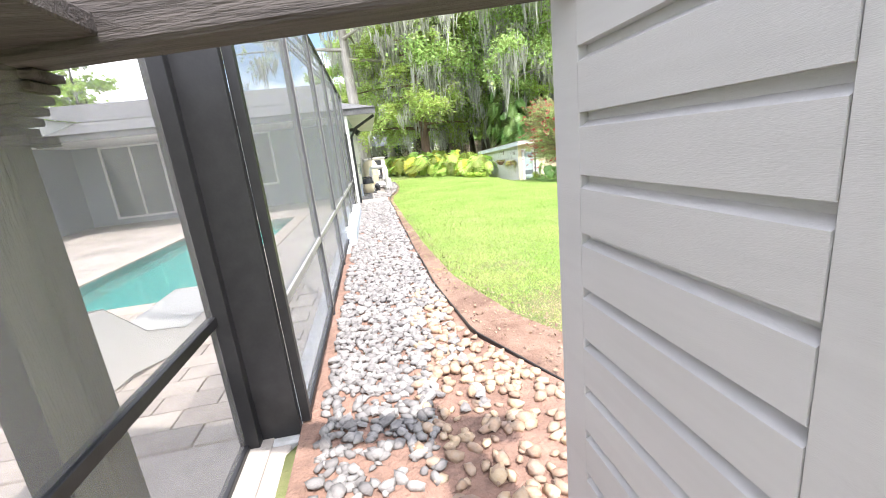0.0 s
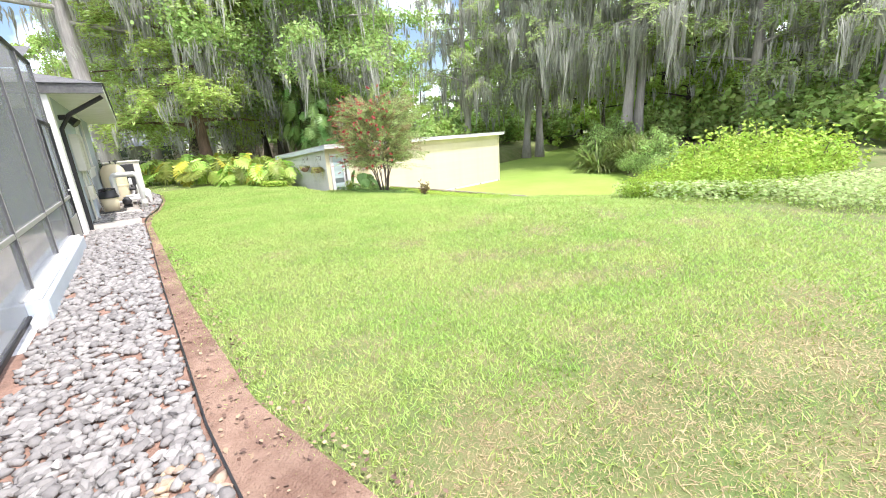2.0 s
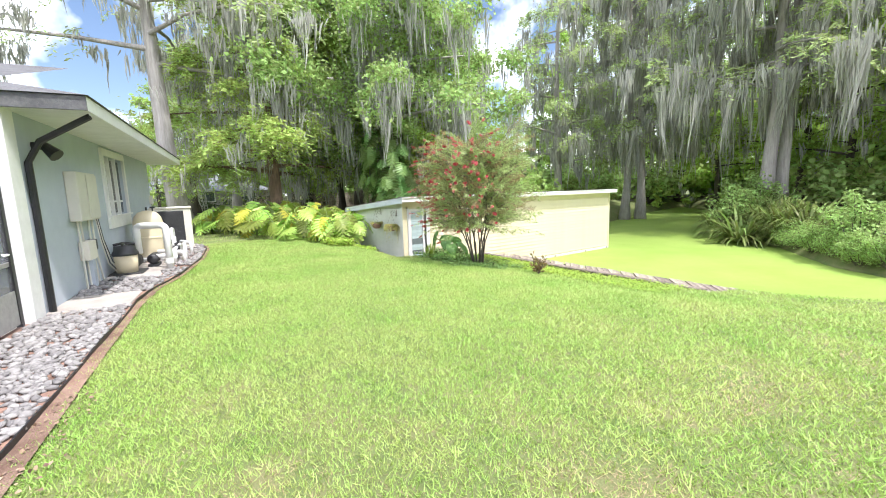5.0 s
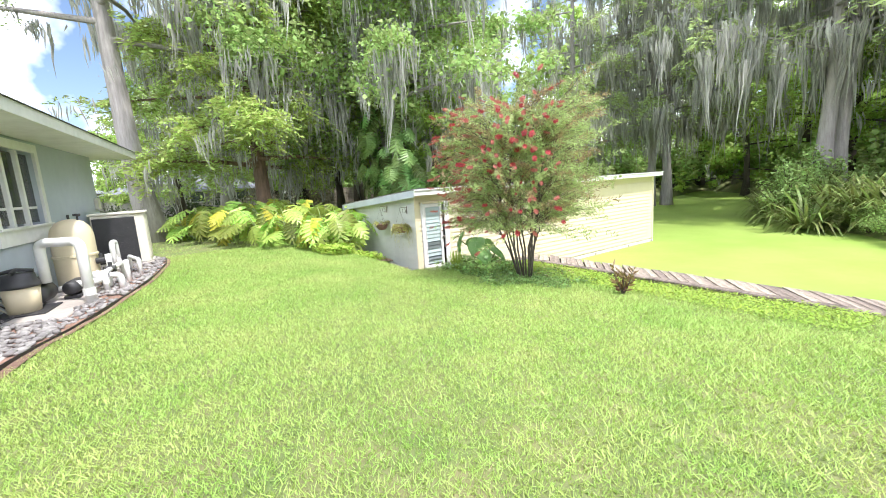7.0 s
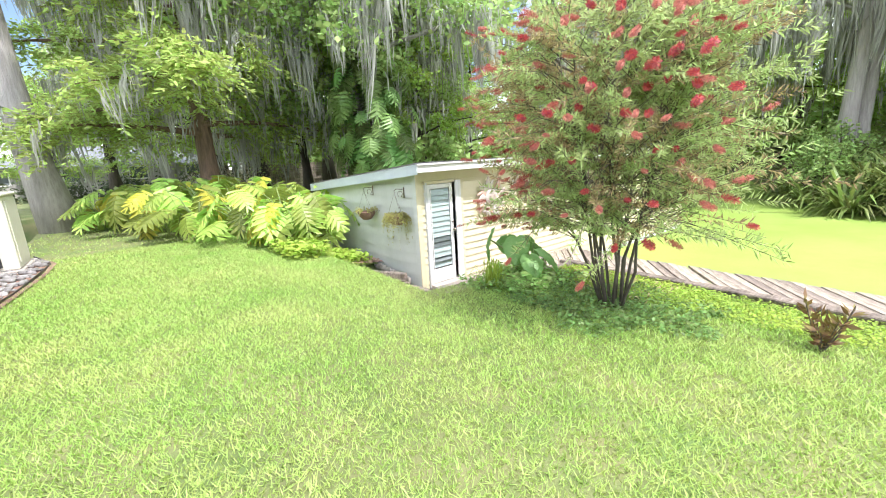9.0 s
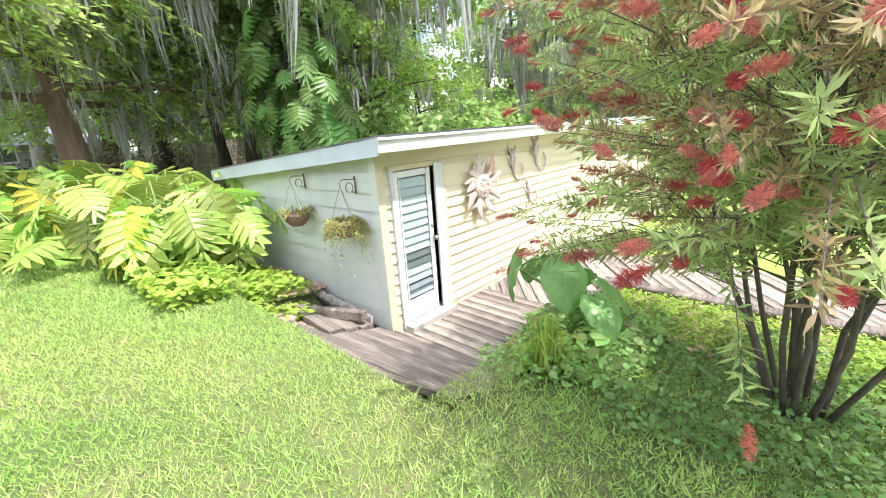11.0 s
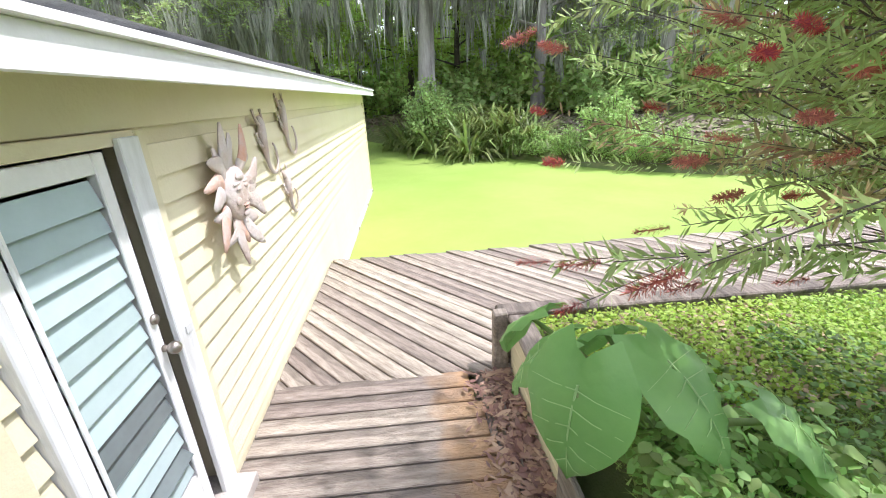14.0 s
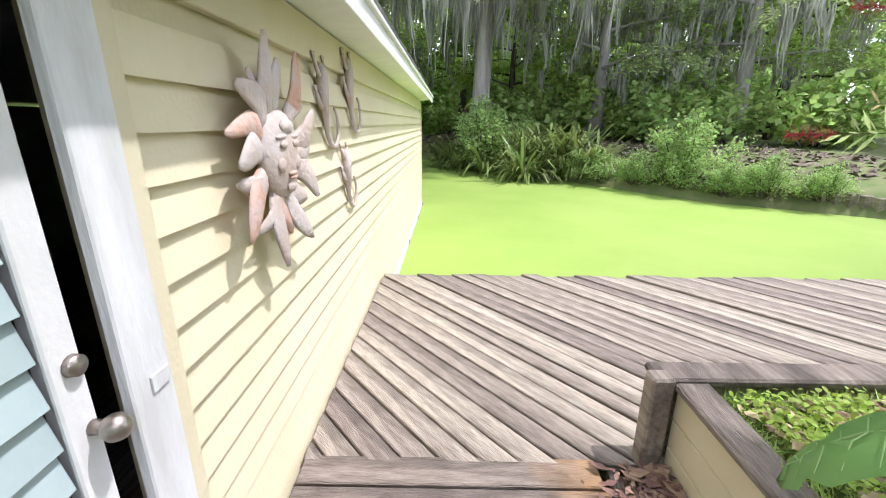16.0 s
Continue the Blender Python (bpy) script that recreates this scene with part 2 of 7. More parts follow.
def prism(outline, z0, z1, bm=None):
    """An upright prism over an outline of (x, y), counter-clockwise."""
    bm = bm or bmesh.new()
    lo = [bm.verts.new((x, y, z0)) for x, y in outline]
    hi = [bm.verts.new((x, y, z1)) for x, y in outline]
    bm.faces.new(lo[::-1])
    bm.faces.new(hi)
    for k in range(len(lo)):
        j = (k + 1) % len(lo)
        bm.faces.new((lo[k], lo[j], hi[j], hi[k]))
    return bm


def thing(name, label, category, m=None, group="", kind=""):
    ob = new(name)
    ob.empty_display_size = 0.1
    if m is not None:
        ob.matrix_world = m
    return tagged(ob, label, category, group, kind)


# The house stands turned a little against the boathouse: x out from its wall, y along it.
HOUSE = pose(0, 0, 0, 0, 0, -8.2)


def hw(d, s, z=0.0):
    return HOUSE @ Vector((d, s, z))


# ---- ground ----
WATER_Z = -1.2
POND = [(11.2, 19.6), (11.2, 14.0), (11.2, 9.8), (11.9, 7.6), (13.4, 5.2), (17.0, 4.6), (18.4, 6.6), (19.6, 8.3), (23.2, 10.6), (25.5, 13.6), (28.5, 14.6),
        (36, 18.0), (46, 22.0), (52, 28), (44, 27), (36, 24.6), (31, 23.2), (24, 21.8), (17.5, 21.0)]


def pond_distance(x, y):
    """Metres to the pond's shore, negative over water, for arrays."""
    best = np.full(x.shape, 1e9)
    inside = np.zeros(x.shape, bool)
    for (ax, ay), (bx, by) in zip(POND, POND[1:] + POND[:1]):
        t = np.clip(((x - ax) * (bx - ax) + (y - ay) * (by - ay)) / ((bx - ax) ** 2 + (by - ay) ** 2), 0, 1)
        best = np.minimum(best, np.hypot(x - ax - t * (bx - ax), y - ay - t * (by - ay)))
        cut = (ay > y) != (by > y)
        with np.errstate(divide="ignore", invalid="ignore"):
            inside ^= cut & (x < (bx - ax) * (y - ay) / (by - ay) + ax)
    return np.where(inside, -best, best)


def ground_z(x, y):
    x, y = np.asarray(x, float), np.asarray(y, float)
    d = pond_distance(x, y)
    z = np.interp(d, [-2, -0.3, 0.0, 0.3, 0.9, 2.6, 3.6, 4.8, 30, 80], [-1.7, -1.45, -1.16, -0.9, -0.40, -0.23, -0.08, 0.0, 0.15, 0.3])
    right = (y < 14) & (x > 16.5)
    z = np.where(right & (d > 0), np.interp(d, [0, 0.5, 4, 20], [-1.1, -0.75, -0.2, 0.1]), z)
    z = np.where((x > 10.2) & (y > 7.8) & (y < 15.6) & (x < 16), np.minimum(z, -1.05), z)
    z = np.where((x > 8.4) & (y > 13.7) & (y < 19.2) & (x < 19), np.minimum(z, -0.98), z)
    z = np.where((x > 7.25) & (x <= 8.4) & (y > 13.7) & (y < 16.6), np.minimum(z, -0.40 - (x - 7.25) * 0.34), z)
    z = np.where((x > 7.4) & (x <= 8.4) & (y >= 16.6) & (y < 19.2), np.minimum(z, -0.30 - (x - 7.4) * 0.15), z)
    return z + 0.015 * np.sin(x * 1.7 + y * 0.6) * np.sin(y * 1.3)


def gz(x, y):
    return float(ground_z(np.array([x]), np.array([y]))[0])


gx = np.unique(np.concatenate([np.linspace(-500, -20, 9), np.linspace(-20, -4, 9), np.arange(-4, 22, 0.25), np.arange(22, 60, 1.0), np.linspace(60, 500, 10)]))
gy = np.unique(np.concatenate([np.linspace(-500, -20, 9), np.linspace(-20, -3, 9), np.arange(-3, 26, 0.25), np.arange(26, 60, 1.5), np.linspace(60, 500, 10)]))
X, Y = np.meshgrid(gx, gy)
Z = ground_z(X, Y)
in_house = (X * 0.9898 - Y * 0.1426 < -0.62) & (X * 0.1426 + Y * 0.9898 > 1.5) & (X * 0.1426 + Y * 0.9898 < 30) & (X > -30)
Z = np.where(in_house, -2.6, Z)
nx, ny = len(gx), len(gy)
idx = np.arange(nx * ny).reshape(ny, nx)
quads = np.stack([idx[:-1, :-1], idx[:-1, 1:], idx[1:, 1:], idx[1:, :-1]], -1).reshape(-1, 4)
ground = arr("ground", np.stack([X, Y, Z], -1).reshape(-1, 3), quads, M_LAWN, smooth=True)
tagged(ground, "bright green lawn sloping gently down to a pond", "lawn", kind="structure")

bm = bmesh.new()
bm.faces.new([bm.verts.new((x, y, WATER_Z)) for x, y in [(11.7, 20.2), (11.7, 4.2), (17.6, 4.2), (54, 18), (54, 29), (44, 28)]])
water = part("water", bm, M_DUCK)
tagged(water, "still pond covered in bright green duckweed", "pond", kind="structure")

# ---- boathouse ----
SX0, SX1, SY0, SY1 = 8.47, 18.72, 15.48, 19.3
DECK_Z = -0.76
DOOR = (8.66, 9.30, -0.70, 1.00)


def roof_z(y):
    return 1.22 - (y - SY0) * 0.085


boathouse = thing("boathouse", "pale yellow clapboard boathouse with a low sloping roof beside the pond", "boathouse")
bm = box(SX0 + 0.04, SY1 - 0.1, -1.1, SX1, SY1, roof_z(SY1), 0)
part("wall", bm, M_PALE, boathouse)
bm = box(SX1 - 0.1, SY0 + 0.04, -1.1, SX1, SY1, 0.9, 0)
part("wall", bm, M_YELLOW, boathouse)
bm = box(DOOR[1] + 0.07, SY0 + 0.035, -1.15, SX1, SY0 + 0.1, roof_z(SY0), 0)
box(SX0 + 0.03, SY0 + 0.035, -0.9, DOOR[0] - 0.03, SY0 + 0.1, roof_z(SY0), 0, bm)
box(DOOR[0] - 0.03, SY0 + 0.035, DOOR[3], DOOR[1] + 0.07, SY0 + 0.1, roof_z(SY0), 0, bm)
part("wall", bm, M_YELLOW, boathouse)
bm = box(SX0 + 0.035, SY0 + 0.1, -1.0, SX0 + 0.1, SY1, 0.98, 0)
for q in bm.verts:
    if q.co.z > 0:
        q.co.z = roof_z(q.co.y) + 0.02
part("wall", bm, M_PALE, boathouse)
part("floor_board", box(SX0 + 0.1, SY0 + 0.05, -0.86, SX1, SY1, -0.8, 0), M_DECKDARK, boathouse)

# clapboards: each one a wedge, thick at its lower edge
LAP = 0.12


def clapboard_mesh(length):
    me = bpy.data.meshes.new("clapboard")
    v, f = [], []
    for x in (0, length):
        v += [(x, 0.03, 0), (x, -0.010, 0), (x, 0.016, LAP + 0.012), (x, 0.03, LAP + 0.012)]
    f = [(0, 1, 2, 3), (7, 6, 5, 4), (1, 5, 6, 2), (0, 4, 5, 1), (3, 2, 6, 7), (0, 3, 7, 4)]
    me.from_pydata(v, [], f)
    return me


def clapboard(me, m, material):
    ob = new("clapboard", me)
    if not me.materials:
        me.materials.append(material)
    ob.parent = boathouse
    ob.matrix_world = m


full = clapboard_mesh(SX1 - DOOR[1] - 0.16)
short = clapboard_mesh(DOOR[0] - SX0 - 0.09)
side = clapboard_mesh(SY1 - SY0 - 0.05)
z = -1.07
while z < roof_z(SY0) - 0.27:
    clapboard(full, pose(DOOR[1] + 0.15, SY0, z), M_YELLOW)
    z += LAP
z = -0.80
while z < 0.95:
    clapboard(short, pose(SX0 + 0.04, SY0, z), M_YELLOW)
    z += LAP
for k in range(9):
    z = -0.72 + k * 0.19
    sc = Matrix.Diagonal((1, 1, 1.52, 1))
    clapboard(side, pose(SX0, SY1, z, 0, 0, -90) @ sc, M_PALE)
part("frieze_board", box(SX0, SY0 - 0.004, DOOR[3] + 0.055, SX1, SY0 + 0.034, roof_z(SY0) + 0.02), M_YELLOW, boathouse)
part("corner_board", box(SX0 - 0.025, SY0 - 0.022, -0.82, SX0 + 0.075, SY0 - 0.005, 1.2), M_YELLOW, boathouse)
part("corner_board", box(SX0 - 0.025, SY0 - 0.005, -0.72, SX0 - 0.008, SY0 + 0.09, 1.2), M_PALE, boathouse)
part("corner_board", box(SX1 - 0.06, SY0 - 0.022, -1.12, SX1 + 0.02, SY0 + 0.03, 1.2), M_YELLOW, boathouse)
part("sill_beam", box(12.6, SY0 - 0.03, -1.26, SX1, SY0 + 0.12, -1.125, 0.006), M_WORN, boathouse, "white sill beam just over the water")
for px in (13.4, 15.2, 17.1, 18.6):
    part("pile", tube([(px, SY0 + 0.02, -1.7), (px, SY0 + 0.02, -1.13)], 0.07, 8), M_DECKDARK, boathouse)
# roof: a slab with fascias, falling to the back
OVF, OVS = 0.26, 0.14
bm = bmesh.new()
rv = []
for zo in (0.03, 0.10):
    for x, y in ((SX0 - OVS, SY0 - OVF), (SX1 + 0.15, SY0 - OVF), (SX1 + 0.15, SY1 + 0.2), (SX0 - OVS, SY1 + 0.2)):
        rv.append(bm.verts.new((x, y, roof_z(y) + zo)))
for f in ((3, 2, 1, 0), (4, 5, 6, 7), (0, 1, 5, 4), (1, 2, 6, 5), (2, 3, 7, 6), (3, 0, 4, 7)):
    bm.faces.new([rv[i] for i in f])
part("roof", bm, M_WHITE, boathouse, "white painted soffit and roof deck")
bm = bmesh.new()
N = 40
for j, y in enumerate((SY0 - OVF - 0.05, SY0 + 0.6, SY0 + 2.0, SY1 + 0.24)):
    for i in range(N + 1):
        x = SX0 - OVS - 0.05 + (SX1 - SX0 + OVS + 0.23) * i / N
        bm.verts.new((x, y, roof_z(y) + 0.118 + 0.012 * noise.noise((x * 1.1, y * 1.3, 2))))
bm.verts.ensure_lookup_table()
for j in range(3):
    for i in range(N):
        a = j * (N + 1) + i
        bm.faces.new((bm.verts[a], bm.verts[a + 1], bm.verts[a + N + 2], bm.verts[a + N + 1]))
bmesh.ops.solidify(bm, geom=bm.faces[:], thickness=0.014)
part("roofing_felt", bm, mat("pale_roofing", (0.42, 0.42, 0.42), (0.30, 0.30, 0.305), 6, 0.9, 0.5, 60, stain_shade=0.2), boathouse, "weathered grey roofing felt with a curling edge")
zf = roof_z(SY0 - OVF)
part("fascia", box(SX0 - OVS - 0.022, SY0 - OVF - 0.022, zf - 0.035, SX1 + 0.15, SY0 - OVF - 0.001, zf + 0.075), M_WHITE, boathouse)
part("fascia", box(SX0 - OVS - 0.03, SY0 - OVF - 0.045, zf + 0.075, SX1 + 0.17, SY0 - OVF - 0.001, zf + 0.103), M_WHITE, boathouse)
bm = bmesh.new()
x0, x1 = SX0 - OVS - 0.022, SX0 - OVS - 0.001
ya, yb = SY0 - OVF, SY1 + 0.2
vs = [bm.verts.new(p) for p in ((x0, ya, roof_z(ya) - 0.06), (x1, ya, roof_z(ya) - 0.06), (x1, yb, roof_z(yb) - 0.06), (x0, yb, roof_z(yb) - 0.06),
                               (x0, ya, roof_z(ya) + 0.1), (x1, ya, roof_z(ya) + 0.1), (x1, yb, roof_z(yb) + 0.1), (x0, yb, roof_z(yb) + 0.1))]
for f in ((3, 2, 1, 0), (4, 5, 6, 7), (0, 1, 5, 4), (1, 2, 6, 5), (2, 3, 7, 6), (3, 0, 4, 7)):
    bm.faces.new([vs[i] for i in f])
# White paint tinted blue: skylight on the unlit side is in the colour.
part("fascia", bm, mat("sky_tinted_white_paint", (0.66, 0.71, 0.79), (0.60, 0.65, 0.73), 5, 0.55, 0.15, 60, stain_shade=0.08), boathouse, "white fascia board with blue sky light put into its colour")

# door frame and the louvred door, a hand's width ajar
frame_thing = thing("door_1", "weathered white door frame of the boathouse", "door frame", kind="structure")
part("jamb", box(DOOR[1] - 0.052, SY0 - 0.05, DOOR[2] - 0.03, DOOR[1] + 0.07, SY0 - 0.022, DOOR[3] + 0.03), M_WORN, frame_thing)
part("casing", box(DOOR[1] + 0.071, SY0 - 0.035, DOOR[2] - 0.03, DOOR[1] + 0.135, SY0 + 0.034, DOOR[3] + 0.05), M_YELLOW, frame_thing)
part("jamb", box(DOOR[0] - 0.045, SY0 - 0.035, DOOR[2] - 0.05, DOOR[0] - 0.004, SY0 + 0.10, DOOR[3] + 0.03), M_WORN, frame_thing)
part("header", box(DOOR[0] - 0.05, SY0 - 0.03, DOOR[3] + 0.001, DOOR[1] + 0.135, SY0 + 0.034, DOOR[3] + 0.052), M_YELLOW, frame_thing)
part("threshold", box(DOOR[0] - 0.03, SY0 - 0.16, DECK_Z - 0.02, DOOR[1] + 0.06, SY0 + 0.1, DOOR[2]), M_CONCRETE, frame_thing)
part("latch_plate", box(DOOR[1] + 0.0, SY0 - 0.056, 0.185, DOOR[1] + 0.055, SY0 - 0.0505, 0.225, 0.001), M_WORN, frame_thing, "painted steel latch plate")

W, Hd = DOOR[1] - DOOR[0] - 0.094, DOOR[3] - DOOR[2] - 0.02
door = thing("louvre_door", "white wooden door with frosted glass louvres, standing ajar", "door", pose(DOOR[0], SY0 - 0.005, DOOR[2] + 0.01, 0, 0, 1.5))
M_FROST = mat("frosted_glass", (0.46, 0.56, 0.56), (0.39, 0.48, 0.48), 3, 0.25, 0.05, 30, stain_shade=0.1, vary=0.1)
M_FROSTD = mat("clear_glass_slat", (0.16, 0.19, 0.19), (0.12, 0.14, 0.14), 3, 0.12, 0.0)
part("stile", box(0, -0.02, 0, 0.05, 0.02, Hd), M_WHITE, door)
part("stile", box(W - 0.06, -0.02, 0, W, 0.02, Hd), M_WHITE, door)
part("rail", box(0.0505, -0.018, Hd - 0.07, W - 0.0605, 0.018, Hd), M_WHITE, door)
part("rail", box(0.0505, -0.018, 0, W - 0.0605, 0.018, 0.24), M_WHITE, door)
part("bead", box(0.051, -0.032, 0.24, 0.068, -0.019, Hd - 0.07), M_WHITE, door)
part("bead", box(W - 0.078, -0.032, 0.24, W - 0.061, -0.019, Hd - 0.07), M_WHITE, door)
slat = None
n_slats = 15
for k in range(n_slats):
    zc = 0.27 + (Hd - 0.36) * (k + 0.5) / n_slats
    if k in (1, 4, 5):
        continue
    if slat is None:
        bm = box(0.07, -0.004, -0.05, W - 0.08, 0.004, 0.05, 0.001)
        slat = part("glass_slat", bm, M_FROST, door)
        slat.matrix_basis = pose(0, -0.006, zc, -13)
    else:
        s2 = new("glass_slat", slat.data)
        s2.parent = door
        s2.matrix_basis = pose(0, -0.006, zc, -13)
for k in (1, 4, 5):
    zc = 0.27 + (Hd - 0.36) * (k + 0.5) / n_slats
    part("clear_slat", box(0.07, -0.004, -0.05, W - 0.08, 0.004, 0.05, 0.001), M_FROSTD, door).matrix_basis = pose(0, -0.006, zc, -13 if k != 1 else -45)
bm = tube([(W - 0.018, -0.021, 0.88), (W - 0.018, -0.05, 0.88)], [0.016, 0.012], 12)
bmesh.ops.create_uvsphere(bm, u_segments=14, v_segments=8, radius=0.028, matrix=Matrix.Translation((W - 0.018, -0.066, 0.88)))
M_NICKEL = mat("worn_nickel", (0.45, 0.41, 0.37), (0.32, 0.27, 0.23), 30, 0.35, 0.1, 60, metal=0.9)
part("door_knob", bm, M_NICKEL, door, "tarnished round door knob", True)
bm = tube([(W - 0.024, -0.021, 1.02), (W - 0.024, -0.035, 1.02)], [0.022, 0.02], 14)
part("deadbolt", bm, M_NICKEL, door, "painted over deadbolt cylinder", True)

# ---- deck, ramp and dock ----


def clip(poly, a, b, c):
    """The part of a polygon where a x + b y <= c."""
    out = []
    for p, q in zip(poly, poly[1:] + poly[:1]):
        fp, fq = a * p[0] + b * p[1] - c, a * q[0] + b * q[1] - c
        if fp <= 0:
            out.append(p)
        if (fp < 0 < fq) or (fq < 0 < fp):
            t = fp / (fp - fq)
            out.append((p[0] + t * (q[0] - p[0]), p[1] + t * (q[1] - p[1])))
    return out


def plank(parent, poly, angle, z, material, thick=0.038, tilt=(0, 0)):
    """A board with the outline poly; its own x axis runs along the grain."""
    cx, cy = sum(p[0] for p in poly) / len(poly), sum(p[1] for p in poly) / len(poly)
    m = pose(cx, cy, z, tilt[0], tilt[1], angle)
    inv = m.inverted()
    loc = [(inv @ Vector((x, y, z))).to_2d() for x, y in poly]
    bm = bmesh.new()
    low = [bm.verts.new((p.x, p.y, -thick)) for p in loc]
    mid = [bm.verts.new((p.x, p.y, -0.006)) for p in loc]
    c = sum(loc, Vector((0, 0))) / len(loc)
    top = [bm.verts.new((p.x + (c.x - p.x) * 0.004, p.y - math.copysign(min(0.006, abs(p.y)), p.y), random.uniform(-0.002, 0.002))) for p in loc]
    n = len(loc)
    try:
        bm.faces.new(top)
        bm.faces.new(low[::-1])
        for k in range(n):
            j = (k + 1) % n
            bm.faces.new((low[k], low[j], mid[j], mid[k]))
            bm.faces.new((mid[k], mid[j], top[j], top[k]))
    except ValueError:
        bm.free()
        return
    ob = part("plank", bm, material, parent)
    ob.matrix_basis = m


deck = thing("deck", "weathered grey timber deck of parallel boards beside the boathouse", "deck", kind="structure")
x = 8.47
while x < 10.06:
    w = 0.135 if x < 9.9 else 0.16
    y0 = 13.92 + random.uniform(-0.015, 0.015) + max(0.0, (x - 8.9) * 0.17)
    plank(deck, [(x, y0), (x + w, y0), (x + w, SY0 - 0.03), (x, SY0 - 0.03)], 90 + random.uniform(-0.4, 0.4), DECK_Z + random.uniform(-0.004, 0.004), M_DECKRUST)
    x += w + 0.014
part("joist", box(8.5, 13.98, DECK_Z - 0.18, 10.1, 14.03, DECK_Z - 0.04), M_DECKDARK, deck)
part("joist", box(8.5, 15.3, DECK_Z - 0.18, 10.1, 15.35, DECK_Z - 0.04), M_DECKDARK, deck)

ramp = thing("ramp", "dark weathered timber ramp of wide planks down to the deck", "ramp", kind="structure")
RAMP = [(7.46, 16.45), (7.36, 14.95), (7.72, 13.86), (8.46, 13.84), (8.46, 16.2), (8.1, 16.6)]
xs = [7.30, 7.58, 7.82, 8.06, 8.27, 8.46]


def ramp_z(x):
    return -0.34 - (x - 7.36) * 0.30


for k, (a, b) in enumerate(zip(xs, xs[1:])):
    poly = clip(clip(RAMP, -1, -0.10, -a - 0.10 * 15 - 0.008), 1, 0.10, b + 0.10 * 15 - 0.008)
    if k >= 2:
        poly = clip(poly, 0, 1, 15.62)
    if len(poly) > 2:
        cx = sum(q[0] for q in poly) / len(poly)
        plank(ramp, poly, 95.7, ramp_z(cx), M_DECKDARK, 0.05, (13, 0))
for k in range(3):
    xa = 7.80 + 0.19 * k
    plank(ramp, [(xa, 15.66), (xa + 0.17, 15.66), (xa + 0.24, 16.5 - 0.1 * k), (xa + 0.07, 16.6 - 0.1 * k)], 88, ramp_z(xa) - 0.03, M_DECKDARK, 0.05, (10, 0))
part("riser", box(8.462, 13.86, -0.80, 8.485, 15.6, -0.70, 0.003), M_DECKDARK, ramp)
part("edge_beam", box(-0.045, -0.62, -0.06, 0.045, 0.62, 0.05, 0.01), M_DECK, ramp, "pale grey split edge timber").matrix_basis = pose(8.02, 16.25, -0.50, 0, 0, 24)

dock = thing("dock", "weathered timber dock of diagonal boards along the pond", "dock", kind="structure")
ANG = 41.0
ca, sa = math.cos(radians(ANG)), math.sin(radians(ANG))
BW = 0.125
zones = [[(10.25, 7.9), (12.57, 7.9), (12.57, SY0 - 0.02), (10.09, SY0 - 0.02), (10.09, 13.83)]]
for zn in zones:
    vals = [-sa * x + ca * y for x, y in zn]
    v = math.floor(min(vals) / (BW + 0.013)) * (BW + 0.013)
    while v < max(vals):
        p = clip(clip(zn, sa, -ca, -v - 0.0), -sa, ca, v + BW)
        if len(p) > 2:
            over = random.uniform(-0.03, 0.05)
            p = [(a + (over if a > 12.5 else 0), b) for a, b in p]
            area = abs(sum(p[i - 1][0] * p[i][1] - p[i][0] * p[i - 1][1] for i in range(len(p)))) / 2
            if area > 0.004:
                plank(dock, p, ANG + random.uniform(-0.2, 0.2), DECK_Z + random.uniform(-0.005, 0.005), M_DECK)
        v += BW + 0.013
part("edge_beam", box(10.10, 8.0, -0.35, 10.25, 13.86, -0.305, 0.012), M_DECK, dock, "weathered edge timber")
part("skirt", box(10.16, 8.0, -0.80, 10.21, 13.8, -0.352), M_DECKDARK, dock, "dark retaining boards")
part("fascia", box(12.5, 7.9, DECK_Z - 0.2, 12.54, SY0 - 0.05, DECK_Z - 0.042), M_DECKDARK, dock)
for k in range(6):
    part("post", box(12.38, 8 + 1.4 * k, -1.8, 12.48, 8.1 + 1.4 * k, DECK_Z - 0.042), M_DECKDARK, dock)

low_wall = thing("low_wall", "low yellow boarded wall with a split weathered timber cap beside the deck", "low wall", kind="structure")
for k in range(3):
    part("board", box(9.0, 13.74, -0.80 + 0.148 * k, 10.10, 13.775, -0.656 + 0.148 * k, 0.005), M_YELLOW, low_wall)
part("cap", box(8.95, 13.65, -0.355, 10.09, 13.80, -0.31, 0.012), M_DECK, low_wall, "split grey timber cap")
part("post", box(10.07, 13.80, -1.0, 10.16, 13.90, -0.29, 0.012), M_DECKDARK, low_wall, "rotten dark corner post")
for k in range(4):
    part("board", box(8.32, 13.80, -0.98 + 0.148 * k, 8.99, 13.83, -0.835 + 0.148 * k, 0.005), M_DECKDARK, low_wall, "rotting grey board")
part("mulch", box(8.9, 13.78, -1.1, 10.08, 14.0, -0.80, 0.02), M_DIRT, low_wall, "bark mulch and debris")
for k in range(2):
    part("batten", box(8.9 + k * 0.1, 13.90 + 0.04 * k, -0.86, 10.02, 13.915 + 0.04 * k, -0.74 - 0.02 * k, 0.004), M_DECKDARK, low_wall)

# ---- house ----
house = thing("house", "single storey blue-grey stucco house with a white window and dark roof", "house", HOUSE)
HD, HS0, HS1, HZ = -0.52, 12.1, 20.9, 2.62
WIN = (15.85, 17.5, 1.20, 2.42)
bm = box(HD - 0.2, HS0, -0.1, HD, WIN[0], HZ, 0)
part("wall", bm, M_BLUEGREY, house)
